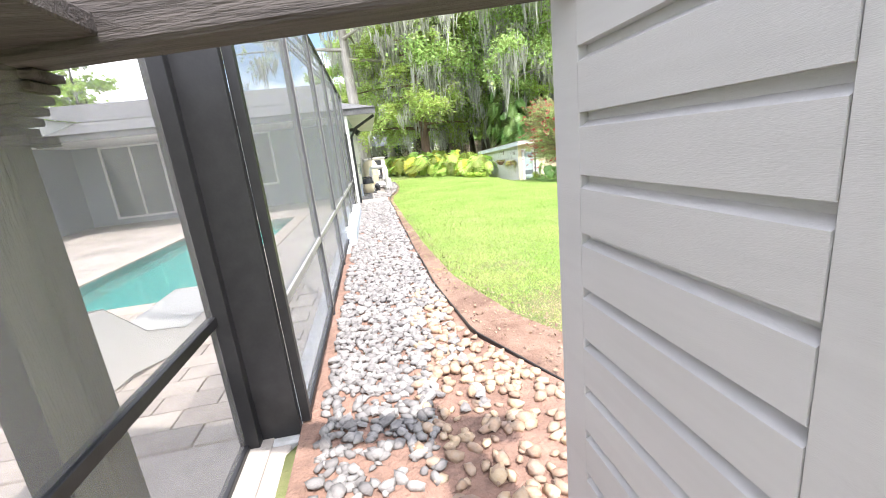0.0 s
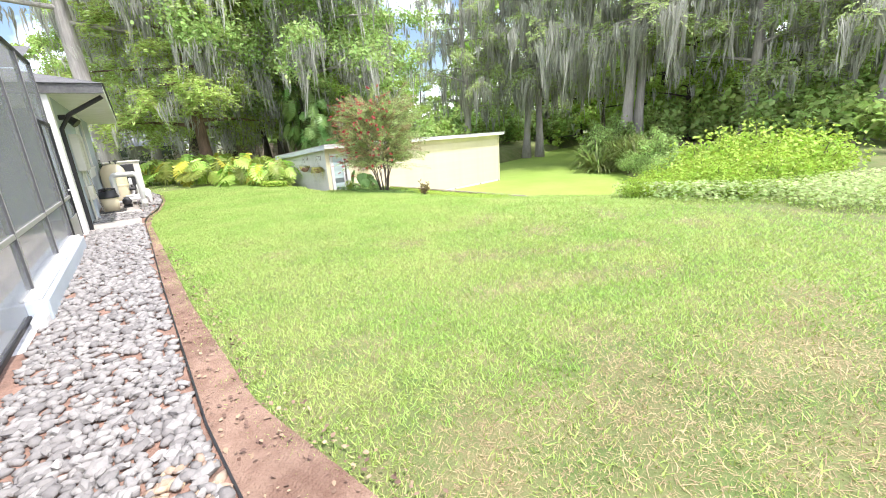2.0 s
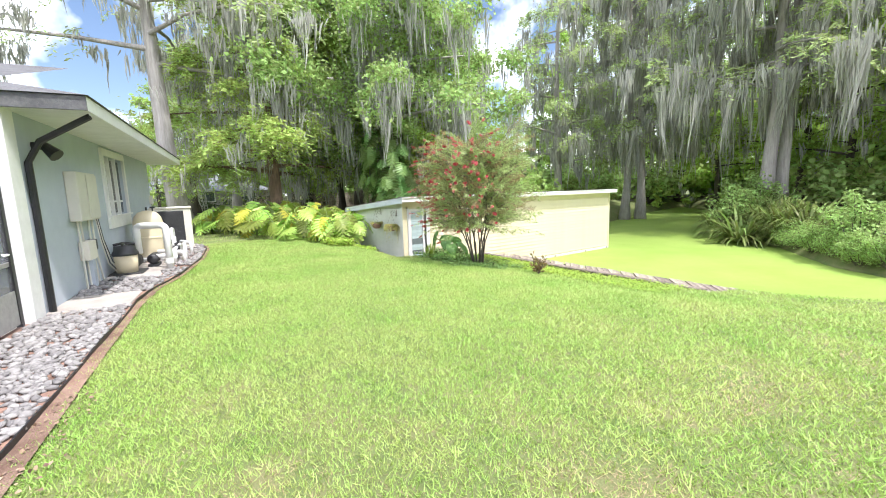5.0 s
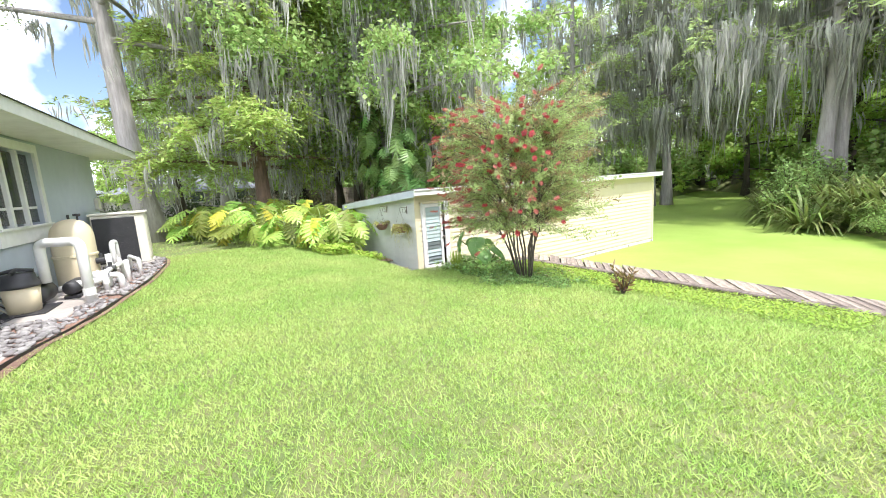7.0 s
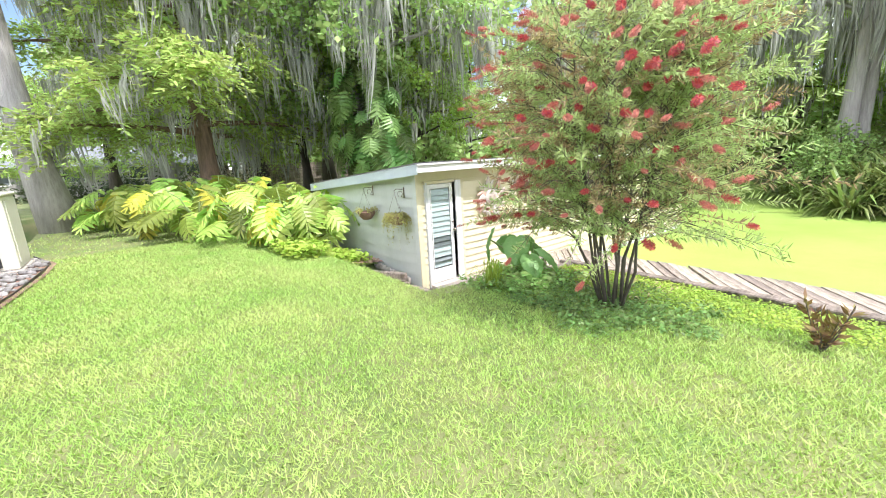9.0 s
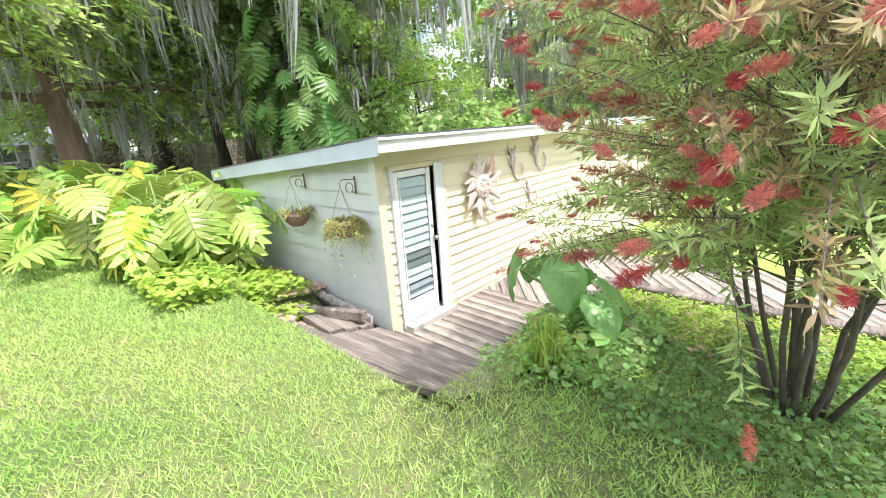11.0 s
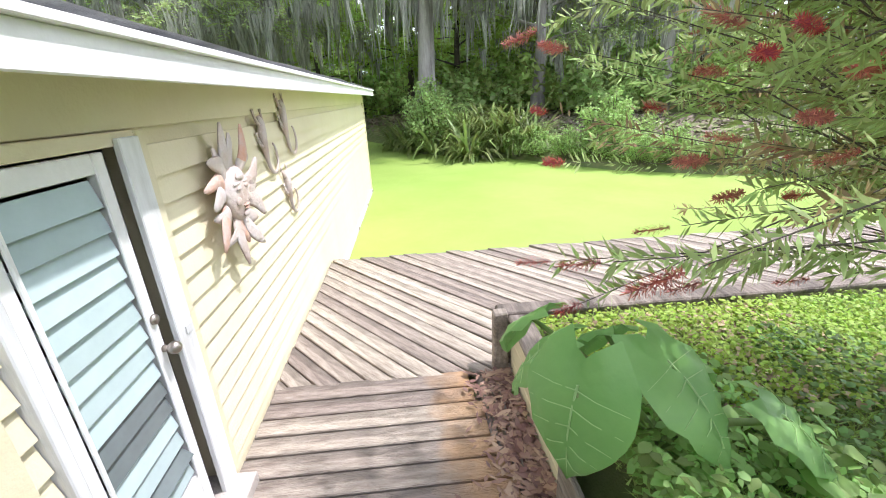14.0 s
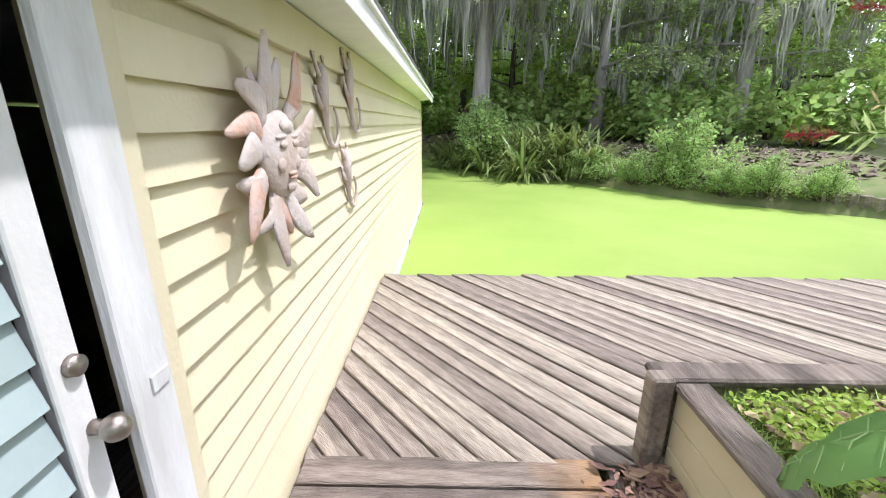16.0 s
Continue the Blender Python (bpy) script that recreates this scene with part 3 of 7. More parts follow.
part("wall", box(HD - 0.2, WIN[1], -0.1, HD, HS1, HZ, 0), M_BLUEGREY, house)
part("wall", box(HD - 0.2, WIN[0], -0.1, HD, WIN[1], WIN[2], 0), M_BLUEGREY, house)
part("wall", box(HD - 0.2, WIN[0], WIN[3], HD, WIN[1], HZ, 0), M_BLUEGREY, house)
part("wall", box(-9.0, HS1 - 0.2, -0.1, HD - 0.2, HS1, HZ, 0), M_BLUEGREY, house)
M_ROOM = mat("room_dark", (0.06, 0.06, 0.06), (0.09, 0.09, 0.08), 3, 0.9)
part("room_lining", box(-3.2, 15.2, 0.0, -3.1, 19.5, HZ - 0.1, 0), M_ROOM, house)
M_GLASS = glass("window_glass", (0.05, 0.06, 0.06), 0.55, 0.03)
win = thing("window_1", "white framed three pane window in the blue-grey wall", "window", HOUSE, kind="structure")
for a, b, c, d in ((WIN[0] - 0.13, WIN[2] - 0.26, WIN[1] + 0.13, WIN[2]), (WIN[0] - 0.13, WIN[3], WIN[1] + 0.13, WIN[3] + 0.14),
                   (WIN[0] - 0.13, WIN[2], WIN[0], WIN[3]), (WIN[1], WIN[2], WIN[1] + 0.13, WIN[3])):
    part("window_frame", box(HD + 0.002, a, b, HD + 0.05, c, d), M_WHITE, win)
part("window_sill", box(HD + 0.05, WIN[0] - 0.15, WIN[2] - 0.03, HD + 0.09, WIN[1] + 0.15, WIN[2] + 0.01), M_WHITE, win)
pw = (WIN[1] - WIN[0]) / 3
for k in range(3):
    a = WIN[0] + k * pw
    part("pane", box(HD - 0.06, a + 0.04, WIN[2] + 0.04, HD - 0.055, a + pw - 0.04, WIN[3] - 0.04, 0), M_GLASS, win).visible_shadow = False
    part("mullion", box(HD - 0.09, a - 0.04, WIN[2], HD + 0.0, a + 0.04, WIN[3]), M_WHITE, win)
    part("glazing_bar", box(HD - 0.075, a + 0.041, WIN[2] + 0.27, HD - 0.045, a + pw - 0.041, WIN[2] + 0.31), M_WHITE, win)
# roof with a flat white soffit
EV, ES0, ES1 = 0.28, 11.75, 21.6
part("soffit", box(-9.4, ES0, HZ, EV, ES1, HZ + 0.03, 0.003), M_WHITE, house)
part("fascia", box(EV + 0.001, ES0, HZ - 0.02, EV + 0.03, ES1, HZ + 0.15), M_WHITE, house)
part("fascia", box(-9.4, ES0 - 0.03, HZ - 0.02, EV + 0.03, ES0 - 0.001, HZ + 0.15), M_SHINGLE, house, "dark grey fascia")
part("fascia", box(-9.4, ES1 + 0.001, HZ - 0.02, EV + 0.03, ES1 + 0.03, HZ + 0.15), M_WHITE, house)
bm = bmesh.new()
e = [(EV + 0.06, ES0 - 0.06, HZ + 0.155), (EV + 0.06, ES1 + 0.06, HZ + 0.155), (-9.4, ES1 + 0.06, HZ + 0.155), (-9.4, ES0 - 0.06, HZ + 0.155), (-4.5, ES0 + 4.5, HZ + 1.5), (-4.5, ES1 - 4.5, HZ + 1.5)]
rvs = [bm.verts.new(p) for p in e]
for f in ((0, 1, 5, 4), (1, 2, 5), (2, 3, 4, 5), (3, 0, 4), (3, 2, 1, 0)):
    bm.faces.new([rvs[i] for i in f])
part("roof", bm, mat("grey_shingle", (0.17, 0.17, 0.175), (0.12, 0.12, 0.125), 14, 0.9, 0.6, 90, stretch=(1, 1, 4), stain_shade=0.15), house, "grey shingle roof")
part("downspout", tube([(EV - 0.02, 12.0, HZ - 0.05), (-0.3, 12.15, HZ - 0.35), (HD + 0.05, 12.25, HZ - 0.6), (HD + 0.05, 12.25, 0.05)], 0.04, 8), M_BLACK, house, "black downspout")
part("corner_column", box(HD - 0.1, 11.78, 0, HD + 0.03, 12.09, HZ), M_WHITE, house, "white corner column")
bm = tube([(HD + 0.03, 12.5, 2.25), (HD + 0.15, 12.5, 2.25), (HD + 0.28, 12.45, 2.12)], [0.05, 0.06, 0.09], 10)
part("floodlight", bm, M_BLACK, house, "black floodlight")

# ---- pool cage ----
CD, CS0, CS1, CH = -0.57, 1.6, 11.72, 3.1
cage = thing("pool_cage", "black aluminium screen enclosure around the pool", "screen enclosure", HOUSE)
part("corner_post", box(CD - 0.29, CS0, 0.06, CD - 0.05, CS0 + 0.05, CH, 0.003), M_BLACK, cage)
part("corner_post", box(CD - 0.05, CS0 + 0.0505, 0.10, CD, CS0 + 0.10, CH, 0.003), M_BLACK, cage)
M_RAIL = mat("weathered_grey_rail", (0.34, 0.33, 0.32), (0.25, 0.245, 0.24), 12, 0.5, 0.05, 80)
M_POST = mat("faded_black_metal", (0.075, 0.075, 0.08), (0.055, 0.055, 0.06), 12, 0.45, 0.05, 80)
posts = [3.35, 5.2, 7.0, 8.8, 10.4, 11.66]
for s in posts:
    part("post", box(CD - 0.06, s, 0.06, CD, s + 0.055, CH, 0.003), M_POST, cage)
    part("spline", box(CD - 0.001, s + 0.004, 0.16, CD + 0.004, s + 0.014, CH - 0.06, 0), M_RAIL, cage, "pale spline strip holding the screen")
prev = CS0 + 0.1
for s in posts:
    part("chair_rail", box(CD - 0.05, prev + 0.001, 0.80, CD - 0.002, s - 0.001, 0.85, 0.003), M_RAIL, cage)
    part("top_rail", box(CD - 0.06, prev + 0.001, CH - 0.06, CD - 0.002, s - 0.001, CH, 0.003), M_BLACK, cage)
    part("bottom_rail", box(CD - 0.05, prev + 0.001, 0.11, CD - 0.002, s - 0.001, 0.15, 0.003), M_BLACK, cage)
    for za, zb in ((0.151, 0.799), (0.851, CH - 0.061)):
        part("screen_panel", box(CD - 0.022, prev + 0.001, za, CD - 0.019, s - 0.001, zb, 0), M_SCREEN, cage)
    prev = s + 0.055
# sloping roof bays
for s in [CS0 + 0.02] + posts:
    part("rafter", tube([(CD - 0.03, s + 0.025, CH), (CD - 1.3, s + 0.025, CH + 1.5), (-7.5, s + 0.025, CH + 1.6)], 0.035, 4), M_BLACK, cage)
part("purlin", tube([(CD - 1.3, CS0, CH + 1.5), (CD - 1.3, CS1, CH + 1.5)], 0.03, 4), M_BLACK, cage)
bm = bmesh.new()
bm.faces.new([bm.verts.new(p) for p in ((CD - 0.03, CS0, CH), (CD - 0.03, CS1, CH), (CD - 1.3, CS1, CH + 1.5), (CD - 1.3, CS0, CH + 1.5))])
part("screen_panel", bm, M_SCREEN, cage)
# the bay beside the gateway, set back a little
JD = CD - 0.31
M_SCREENC = glass("clean_insect_screen", (0.3, 0.3, 0.3), 0.28, 0.6)
part("post", box(JD - 0.05, CS0 - 0.06, 0.06, JD + 0.05, CS0 - 0.001, CH, 0.003), M_BLACK, cage)
part("chair_rail", box(JD - 0.05, -1.5, 0.80, JD - 0.002, CS0 - 0.061, 0.85, 0.003), M_BLACK, cage)
part("bottom_rail", box(JD - 0.05, -1.5, 0.06, JD - 0.002, CS0 - 0.061, 0.10, 0.003), M_BLACK, cage)
part("screen_panel", box(JD - 0.022, -1.5, 0.11, JD - 0.019, CS0 - 0.061, CH, 0), M_SCREENC, cage)
part("door_frame", box(CD + 0.001, 10.50, 0.12, CD + 0.02, 10.56, 2.1, 0.003), M_BLACK, cage)
part("door_frame", box(CD + 0.001, 11.58, 0.12, CD + 0.02, 11.64, 2.1, 0.003), M_BLACK, cage)
part("door_rail", box(CD + 0.001, 10.561, 2.04, CD + 0.02, 11.579, 2.1, 0.003), M_BLACK, cage)
part("kick_panel", box(CD + 0.003, 10.561, 0.12, CD + 0.012, 11.579, 0.52, 0.003), M_RAIL, cage, "grey kick panel of the screen door")
part("door_latch", tube([(CD + 0.005, 11.45, 0.95), (CD + 0.06, 11.45, 0.95), (CD + 0.06, 11.35, 0.95)], 0.012, 8), M_WHITE, cage, "white lever latch")

kerb = thing("kerb", "white concrete footing along the screen enclosure", "kerb", HOUSE, kind="structure")
part("footing", box(CD - 0.22, 1.55, -0.05, CD + 0.045, 6.6, 0.06, 0.012), M_WORN, kerb)
part("footing", box(CD - 0.5, -1.5, -0.05, CD - 0.1, 1.548, 0.055, 0.012), M_CONCRETE, kerb)
part("stem_wall", box(CD - 0.22, 6.6, -0.05, CD + 0.14, 10.35, 0.27, 0.015), M_BLUEGREY, kerb, "blue-grey raised footing block")
part("stem_cap", box(CD - 0.06, 6.62, 0.27, CD + 0.10, 10.33, 0.30, 0.008), M_WHITE, kerb)
part("stem_wall", box(CD + 0.02, 6.35, -0.05, CD + 0.12, 6.598, 0.16, 0.012), M_WHITE, kerb)
part("footing", box(CD - 0.22, 10.352, -0.05, CD + 0.04, 12.0, 0.05, 0.012), M_CONCRETE, kerb)

# patio, pool and the wall behind them
patio = thing("patio", "tan and grey paved pool deck", "patio", HOUSE, kind="structure")
PZ = 0.09
POOL = (-4.5, 4.6, -2.2, 11.0)
for a, b, c, d in ((-11, -1.5, CD - 0.2, POOL[1]), (-11, POOL[1], POOL[0], POOL[3]), (POOL[2], POOL[1], CD - 0.2, POOL[3]), (-11, POOL[3], CD - 0.2, 16.2)):
    part("bed", box(a, b, -0.2, c, d, PZ - 0.02, 0), M_CONCRETE, patio)
me_p = bpy.data.meshes.new("paver")
bm = box(-0.196, -0.097, -0.02, 0.196, 0.097, 0.012, 0.004)
bm.to_mesh(me_p)
bm.free()
me_p.materials.append(M_PAVER)
s = 1.75
row = 0
while s < 4.5:
    d = CD - 0.45 - (row % 2) * 0.2
    while d > -4.6:
        ob = new("paver", me_p)
        ob.parent = patio
        ob.matrix_basis = pose(d, s, PZ - 0.012 + random.uniform(-0.001, 0.001))
        d -= 0.402
    s += 0.204
    row += 1
pool = thing("pool", "rectangular swimming pool with clear turquoise water", "swimming pool", HOUSE, kind="structure")
bm = box(POOL[0], POOL[1], -1.5, POOL[2], POOL[3], PZ - 0.02, 0)
bmesh.ops.delete(bm, geom=[f for f in bm.faces if f.normal.z > 0.9], context="FACES_ONLY")
bmesh.ops.reverse_faces(bm, faces=bm.faces[:])
part("basin", bm, M_POOLTILE, pool)
bm = bmesh.new()
bm.faces.new([bm.verts.new(p) for p in ((POOL[0], POOL[1], -0.06), (POOL[2], POOL[1], -0.06), (POOL[2], POOL[3], -0.06), (POOL[0], POOL[3], -0.06))])
part("pool_water", bm, M_WATER, pool).visible_shadow = False
for a, b, c, d in ((POOL[0] - 0.3, POOL[1] - 0.3, POOL[2] + 0.3, POOL[1]), (POOL[0] - 0.3, POOL[3], POOL[2] + 0.3, POOL[3] + 0.3), (POOL[0] - 0.3, POOL[1], POOL[0], POOL[3]), (POOL[2], POOL[1], POOL[2] + 0.3, POOL[3])):
    part("coping", box(a, b, PZ - 0.06, c, d, PZ + 0.012, 0.01), M_COPING, pool)
# Darker copy of the blue-grey stucco: the roof's shade is in the colour.
M_WINGWALL = mat("shade_darkened_stucco", (0.30, 0.33, 0.37), (0.27, 0.30, 0.34), 5, 0.85, 0.3, 160, stain_shade=0.05)
wing = thing("house_wing", "house wing with shade-darkened stucco and white sliding windows behind the pool", "house wing", HOUSE)
part("wall", box(-9.6, 0.0, 0, -9.4, 16.4, 3.0, 0), M_WINGWALL, wing)
part("wall", box(-9.4, 14.9, 0, -0.95, 15.1, 3.0, 0), M_WINGWALL, wing)
part("soffit", box(-9.6, 13.2, 2.92, -0.95, 16.4, 3.0, 0), M_WHITE, wing)
part("soffit", box(-9.6, 0.0, 2.92, -8.0, 13.2, 3.0, 0), M_WHITE, wing)
part("fascia", box(-8.0, 0.0, 2.78, -7.97, 13.18, 3.2, 0), M_WHITE, wing)
part("fascia", box(-7.96, 13.16, 2.78, -0.95, 13.19, 3.2, 0), M_WHITE, wing)
for y0_, y1_ in ((0.0, 13.0),):
    bm = bmesh.new()
    bm.faces.new([bm.verts.new(q) for q in ((-7.9, y0_, 3.21), (-7.9, y1_, 3.21), (-11.5, y1_ + 3, 4.4), (-11.5, y0_, 4.4))])
    part("roof", bm, M_SHINGLE, wing)
bm = bmesh.new()
bm.faces.new([bm.verts.new(q) for q in ((-7.9, 13.1, 3.21), (-0.95, 13.1, 3.21), (-0.95, 16.5, 4.2), (-11.4, 16.5, 4.2))])
part("roof", bm, M_SHINGLE, wing)


def slider(parent, at, width, z0, z1, along):
    """A white sliding window of two or three panes set before a wall."""
    w = thing("window_2", "white sliding window with dark panes", "window", kind="structure")
    w.matrix_world = HOUSE @ at
    for a, b, c, d in ((0, z0, width, z0 + 0.07), (0, z1 - 0.07, width, z1), (0, z0, 0.07, z1), (width - 0.07, z0, width, z1)):
        part("window_frame", box(a, -0.05, b, c, -0.002, d, 0.004), M_WHITE, w)
    k = max(2, round(width / 0.9))
    for i in range(k):
        a = 0.07 + (width - 0.14) * i / k
        b = 0.07 + (width - 0.14) * (i + 1) / k
        part("pane", box(a + 0.02, -0.03, z0 + 0.07, b - 0.02, -0.02, z1 - 0.07, 0), M_FROSTD, w)
        if i:
            part("mullion", box(a - 0.03, -0.055, z0 + 0.07, a + 0.03, -0.003, z1 - 0.07, 0.004), M_WHITE, w)


slider(wing, pose(-8.6, 14.9, 0), 1.85, 0.25, 2.62, 0)
slider(wing, pose(-5.2, 14.9, 0), 1.95, 0.82, 2.62, 0)
slider(wing, pose(-9.4, 9.5, 0, 0, 0, 90), 2.4, 0.12, 2.5, 0)

# ---- gate, gateway ----
gate = thing("siding_gate", "light grey lap-siding gate leaf standing open", "gate", HOUSE)
GD, GS0, GS1, LG = 0.48, -0.165, 0.55, 0.146
part("frame_board", box(GD, GS1 - 0.135, 0.06, GD + 0.045, GS1, 2.3, 0.003), M_GATE, gate)
part("frame_board", box(GD, -0.75, 0.06, GD + 0.045, GS0, 2.3, 0.003), M_GATE, gate)
part("backing", box(GD + 0.03, GS0 + 0.001, 0.06, GD + 0.04, GS1 - 0.136, 2.3, 0), M_GATE, gate)
part("bottom_rail", box(GD, GS0 + 0.001, 0.061, GD + 0.03, GS1 - 0.136, 0.136, 0.003), M_GATE, gate)
for k in range(15):
    z0 = 0.138 + k * LG
    bm = bmesh.new()
    v = []
    for s in (GS0 + 0.001, GS1 - 0.136):
        v += [bm.verts.new(p) for p in ((GD + 0.03, s, z0), (GD - 0.001, s, z0), (GD - 0.001, s, z0 + LG - 0.034), (GD + 0.024, s, z0 + LG - 0.020), (GD + 0.024, s, z0 + LG), (GD + 0.03, s, z0 + LG))]
    for i in range(6):
        j = (i + 1) % 6
        bm.faces.new((v[i], v[j], v[6 + j], v[6 + i]))
    bm.faces.new(v[:6][::-1])
    bm.faces.new(v[6:])
    part("siding_board", bm, M_GATE, gate)
gateway = thing("gateway", "treated timber gateway post under a dark wooden beam", "gateway", HOUSE)
part("post", box(-1.15, 0.80, 0, -1.0, 0.92, 1.87, 0.012), M_GREENWOOD, gateway, "greenish treated timber post")
part("beam", box(-0.7, -0.07, 1.872, 1.95, 0.07, 2.07, 0.012), M_DARKWOOD, gateway, "dark stained overhead beam").matrix_basis = pose(-1.05, 0.86, 0, 0, 0, -15)
for k in range(7):
    part("bracket_slat", box(-1.06 + 0.012 * k * k * 0.3, 0.80, 1.845 - 0.028 * k, -0.86 - 0.022 * k, 0.92, 1.868 - 0.028 * k, 0.004), M_DARKWOOD, gateway)
part("side_post", box(-1.30, 0.83, 0, -1.12, 0.95, 1.87, 0.01), M_BLACK, gateway, "black side post")
# Unseen slab, added only to keep the sun off the timber post.
part("shade_slab", box(-1.7, -1.2, 1.90, -0.62, 0.78, 1.95, 0.006), M_DARKWOOD, gateway, "unseen dark slab added to shade the gateway post")
part("downpipe", tube([(-1.20, 0.55, 0), (-1.20, 0.55, 1.86)], 0.06, 10), M_WHITE, gateway, "white pipe")

# ---- trees ----
rng = np.random.default_rng(7)


def leaf_cloud(centres, radii, count, size, droop=0.3, flat=0.6):
    """Many folded leaves scattered in clumps: arrays of vertices and triangles."""
    centres, radii = np.asarray(centres, float), np.asarray(radii, float)
    which = rng.integers(0, len(centres), count)
    off = rng.normal(0, 0.5, (count, 3)) * radii[which][:, None]
    off[:, 2] *= flat
    c = centres[which] + off
    d = rng.normal(0, 1, (count, 3))
    d[:, 2] = d[:, 2] * 0.5 - droop
    d /= np.linalg.norm(d, axis=1)[:, None]
    up = rng.normal(0, 1, (count, 3)) + np.array([0, 0, 0.8])
    w = np.cross(d, up)
    w /= np.linalg.norm(w, axis=1)[:, None] + 1e-9
    nrm = np.cross(w, d)
    ln = size * rng.uniform(0.6, 1.35, (count, 1))
    wd = ln * rng.uniform(0.22, 0.4, (count, 1))
    base = c - d * ln * 0.5
    v = np.stack([base, c + w * wd + nrm * wd * 0.3, c + d * ln * 0.5, c - w * wd + nrm * wd * 0.3], 1).reshape(-1, 3)
    i = np.arange(count)[:, None] * 4
    f = np.concatenate([i + [0, 1, 2], i + [0, 2, 3]], 1).reshape(-1, 3)
    return v, f


def moss_cloud(points, count, length, width=0.05):
    """Hanging moss: bunches of ribbons, longest in the middle of each bunch."""
    points = np.asarray(points, float)
    bunch = max(1, count // 14)
    home = points[rng.integers(0, len(points), bunch)] + rng.normal(0, 0.3, (bunch, 3)) * [1, 1, 0.5]
    drop = length * rng.uniform(0.3, 1.35, bunch) ** 1.2
    pull = rng.normal(0, 0.06, (bunch, 3)) * [1, 1, 0]
    which = rng.integers(0, bunch, count)
    side_ = rng.normal(0, 0.17, (count, 3)) * [1, 1, 0.6]
    p = home[which] + side_
    L = drop[which] * np.clip(1.1 - 2.2 * np.hypot(side_[:, 0], side_[:, 1]), 0.2, 1.1) * rng.uniform(0.55, 1.15, count)
    ang = rng.uniform(0, math.pi, count)
    w = np.stack([np.cos(ang), np.sin(ang), np.zeros(count)], 1) * width
    sway = pull[which] + rng.normal(0, 0.03, (count, 3)) * [1, 1, 0]
    rows = []
    for t, ww in ((0, 0.5), (0.3, 1.1), (0.62, 0.8), (1.0, 0.06)):
        q = p + np.array([0, 0, -1]) * (L * t)[:, None] + (sway - side_ * 0.5) * (L * t)[:, None] + rng.normal(0, 0.025, (count, 3))
        rows += [q - w * ww * rng.uniform(0.5, 1.4, (count, 1)), q + w * ww * rng.uniform(0.5, 1.4, (count, 1))]
    v = np.stack(rows, 1).reshape(-1, 3)
    i = np.arange(count)[:, None] * 8
    f = np.concatenate([i + [a, b, c] for k in range(3) for a, b, c in ((2 * k, 2 * k + 1, 2 * k + 3), (2 * k, 2 * k + 3, 2 * k + 2))], 1).reshape(-1, 3)
    return v, f


def feather_cloud(limb_lines, count, size, wide):
    """Feathery sprays in flat, slightly drooping plates either side of limbs: arrays of vertices and triangles."""
    o = np.array([[tuple(q) for q in line] for line in limb_lines])
    n_spray = count // 26
    w = rng.integers(0, len(o), n_spray)
    t = rng.uniform(0.15, 1.0, n_spray) ** 0.7
    k = np.minimum((t * 3).astype(int), 2)
    g = (t * 3 - k)[:, None]
    start = o[w, k] * (1 - g) + o[w, k + 1] * g + rng.normal(0, 0.3, (n_spray, 3)) * wide * [0.5, 0.5, 0.8]
    out = o[w, 3] - o[w, 0]
    out[:, 2] = 0
    out /= np.linalg.norm(out, axis=1)[:, None] + 1e-9
    turn = rng.choice([-1, 1], n_spray) * rng.uniform(0.3, 1.3, n_spray)
    cs, sn = np.cos(turn), np.sin(turn)
    d = np.stack([out[:, 0] * cs - out[:, 1] * sn, out[:, 0] * sn + out[:, 1] * cs, rng.uniform(-0.9, 0.25, n_spray)], 1)
    ln = wide * rng.uniform(0.4, 1.25, n_spray)
    r = np.repeat(np.arange(n_spray), 26)
    q = rng.uniform(0, 1, len(r))
    c = start[r] + d[r] * (ln[r] * q)[:, None] + np.array([0, 0, -0.28]) * (ln[r] * q * q)[:, None] + rng.normal(0, 0.05, (len(r), 3)) * wide
    sd = np.stack([-d[r][:, 1], d[r][:, 0], rng.uniform(-0.35, 0.1, len(r))], 1) * rng.choice([-1, 1], (len(r), 1))
    a = sd * 0.8 + d[r] * 0.6 + rng.normal(0, 0.25, (len(r), 3))
    a /= np.linalg.norm(a, axis=1)[:, None]
    L = size * rng.uniform(0.6, 1.4, (len(r), 1))
    s_ = np.cross(a, rng.normal(0, 0.5, (len(r), 3)) + [0, 0, 1])
    s_ /= np.linalg.norm(s_, axis=1)[:, None] + 1e-9
    s_ *= L * 0.17
    v = np.stack([c, c + a * L * 0.5 + s_, c + a * L, c + a * L * 0.5 - s_], 1).reshape(-1, 3)
    i = np.arange(len(r))[:, None] * 4
    return v, np.concatenate([i + [0, 1, 2], i + [0, 2, 3]], 1).reshape(-1, 3)


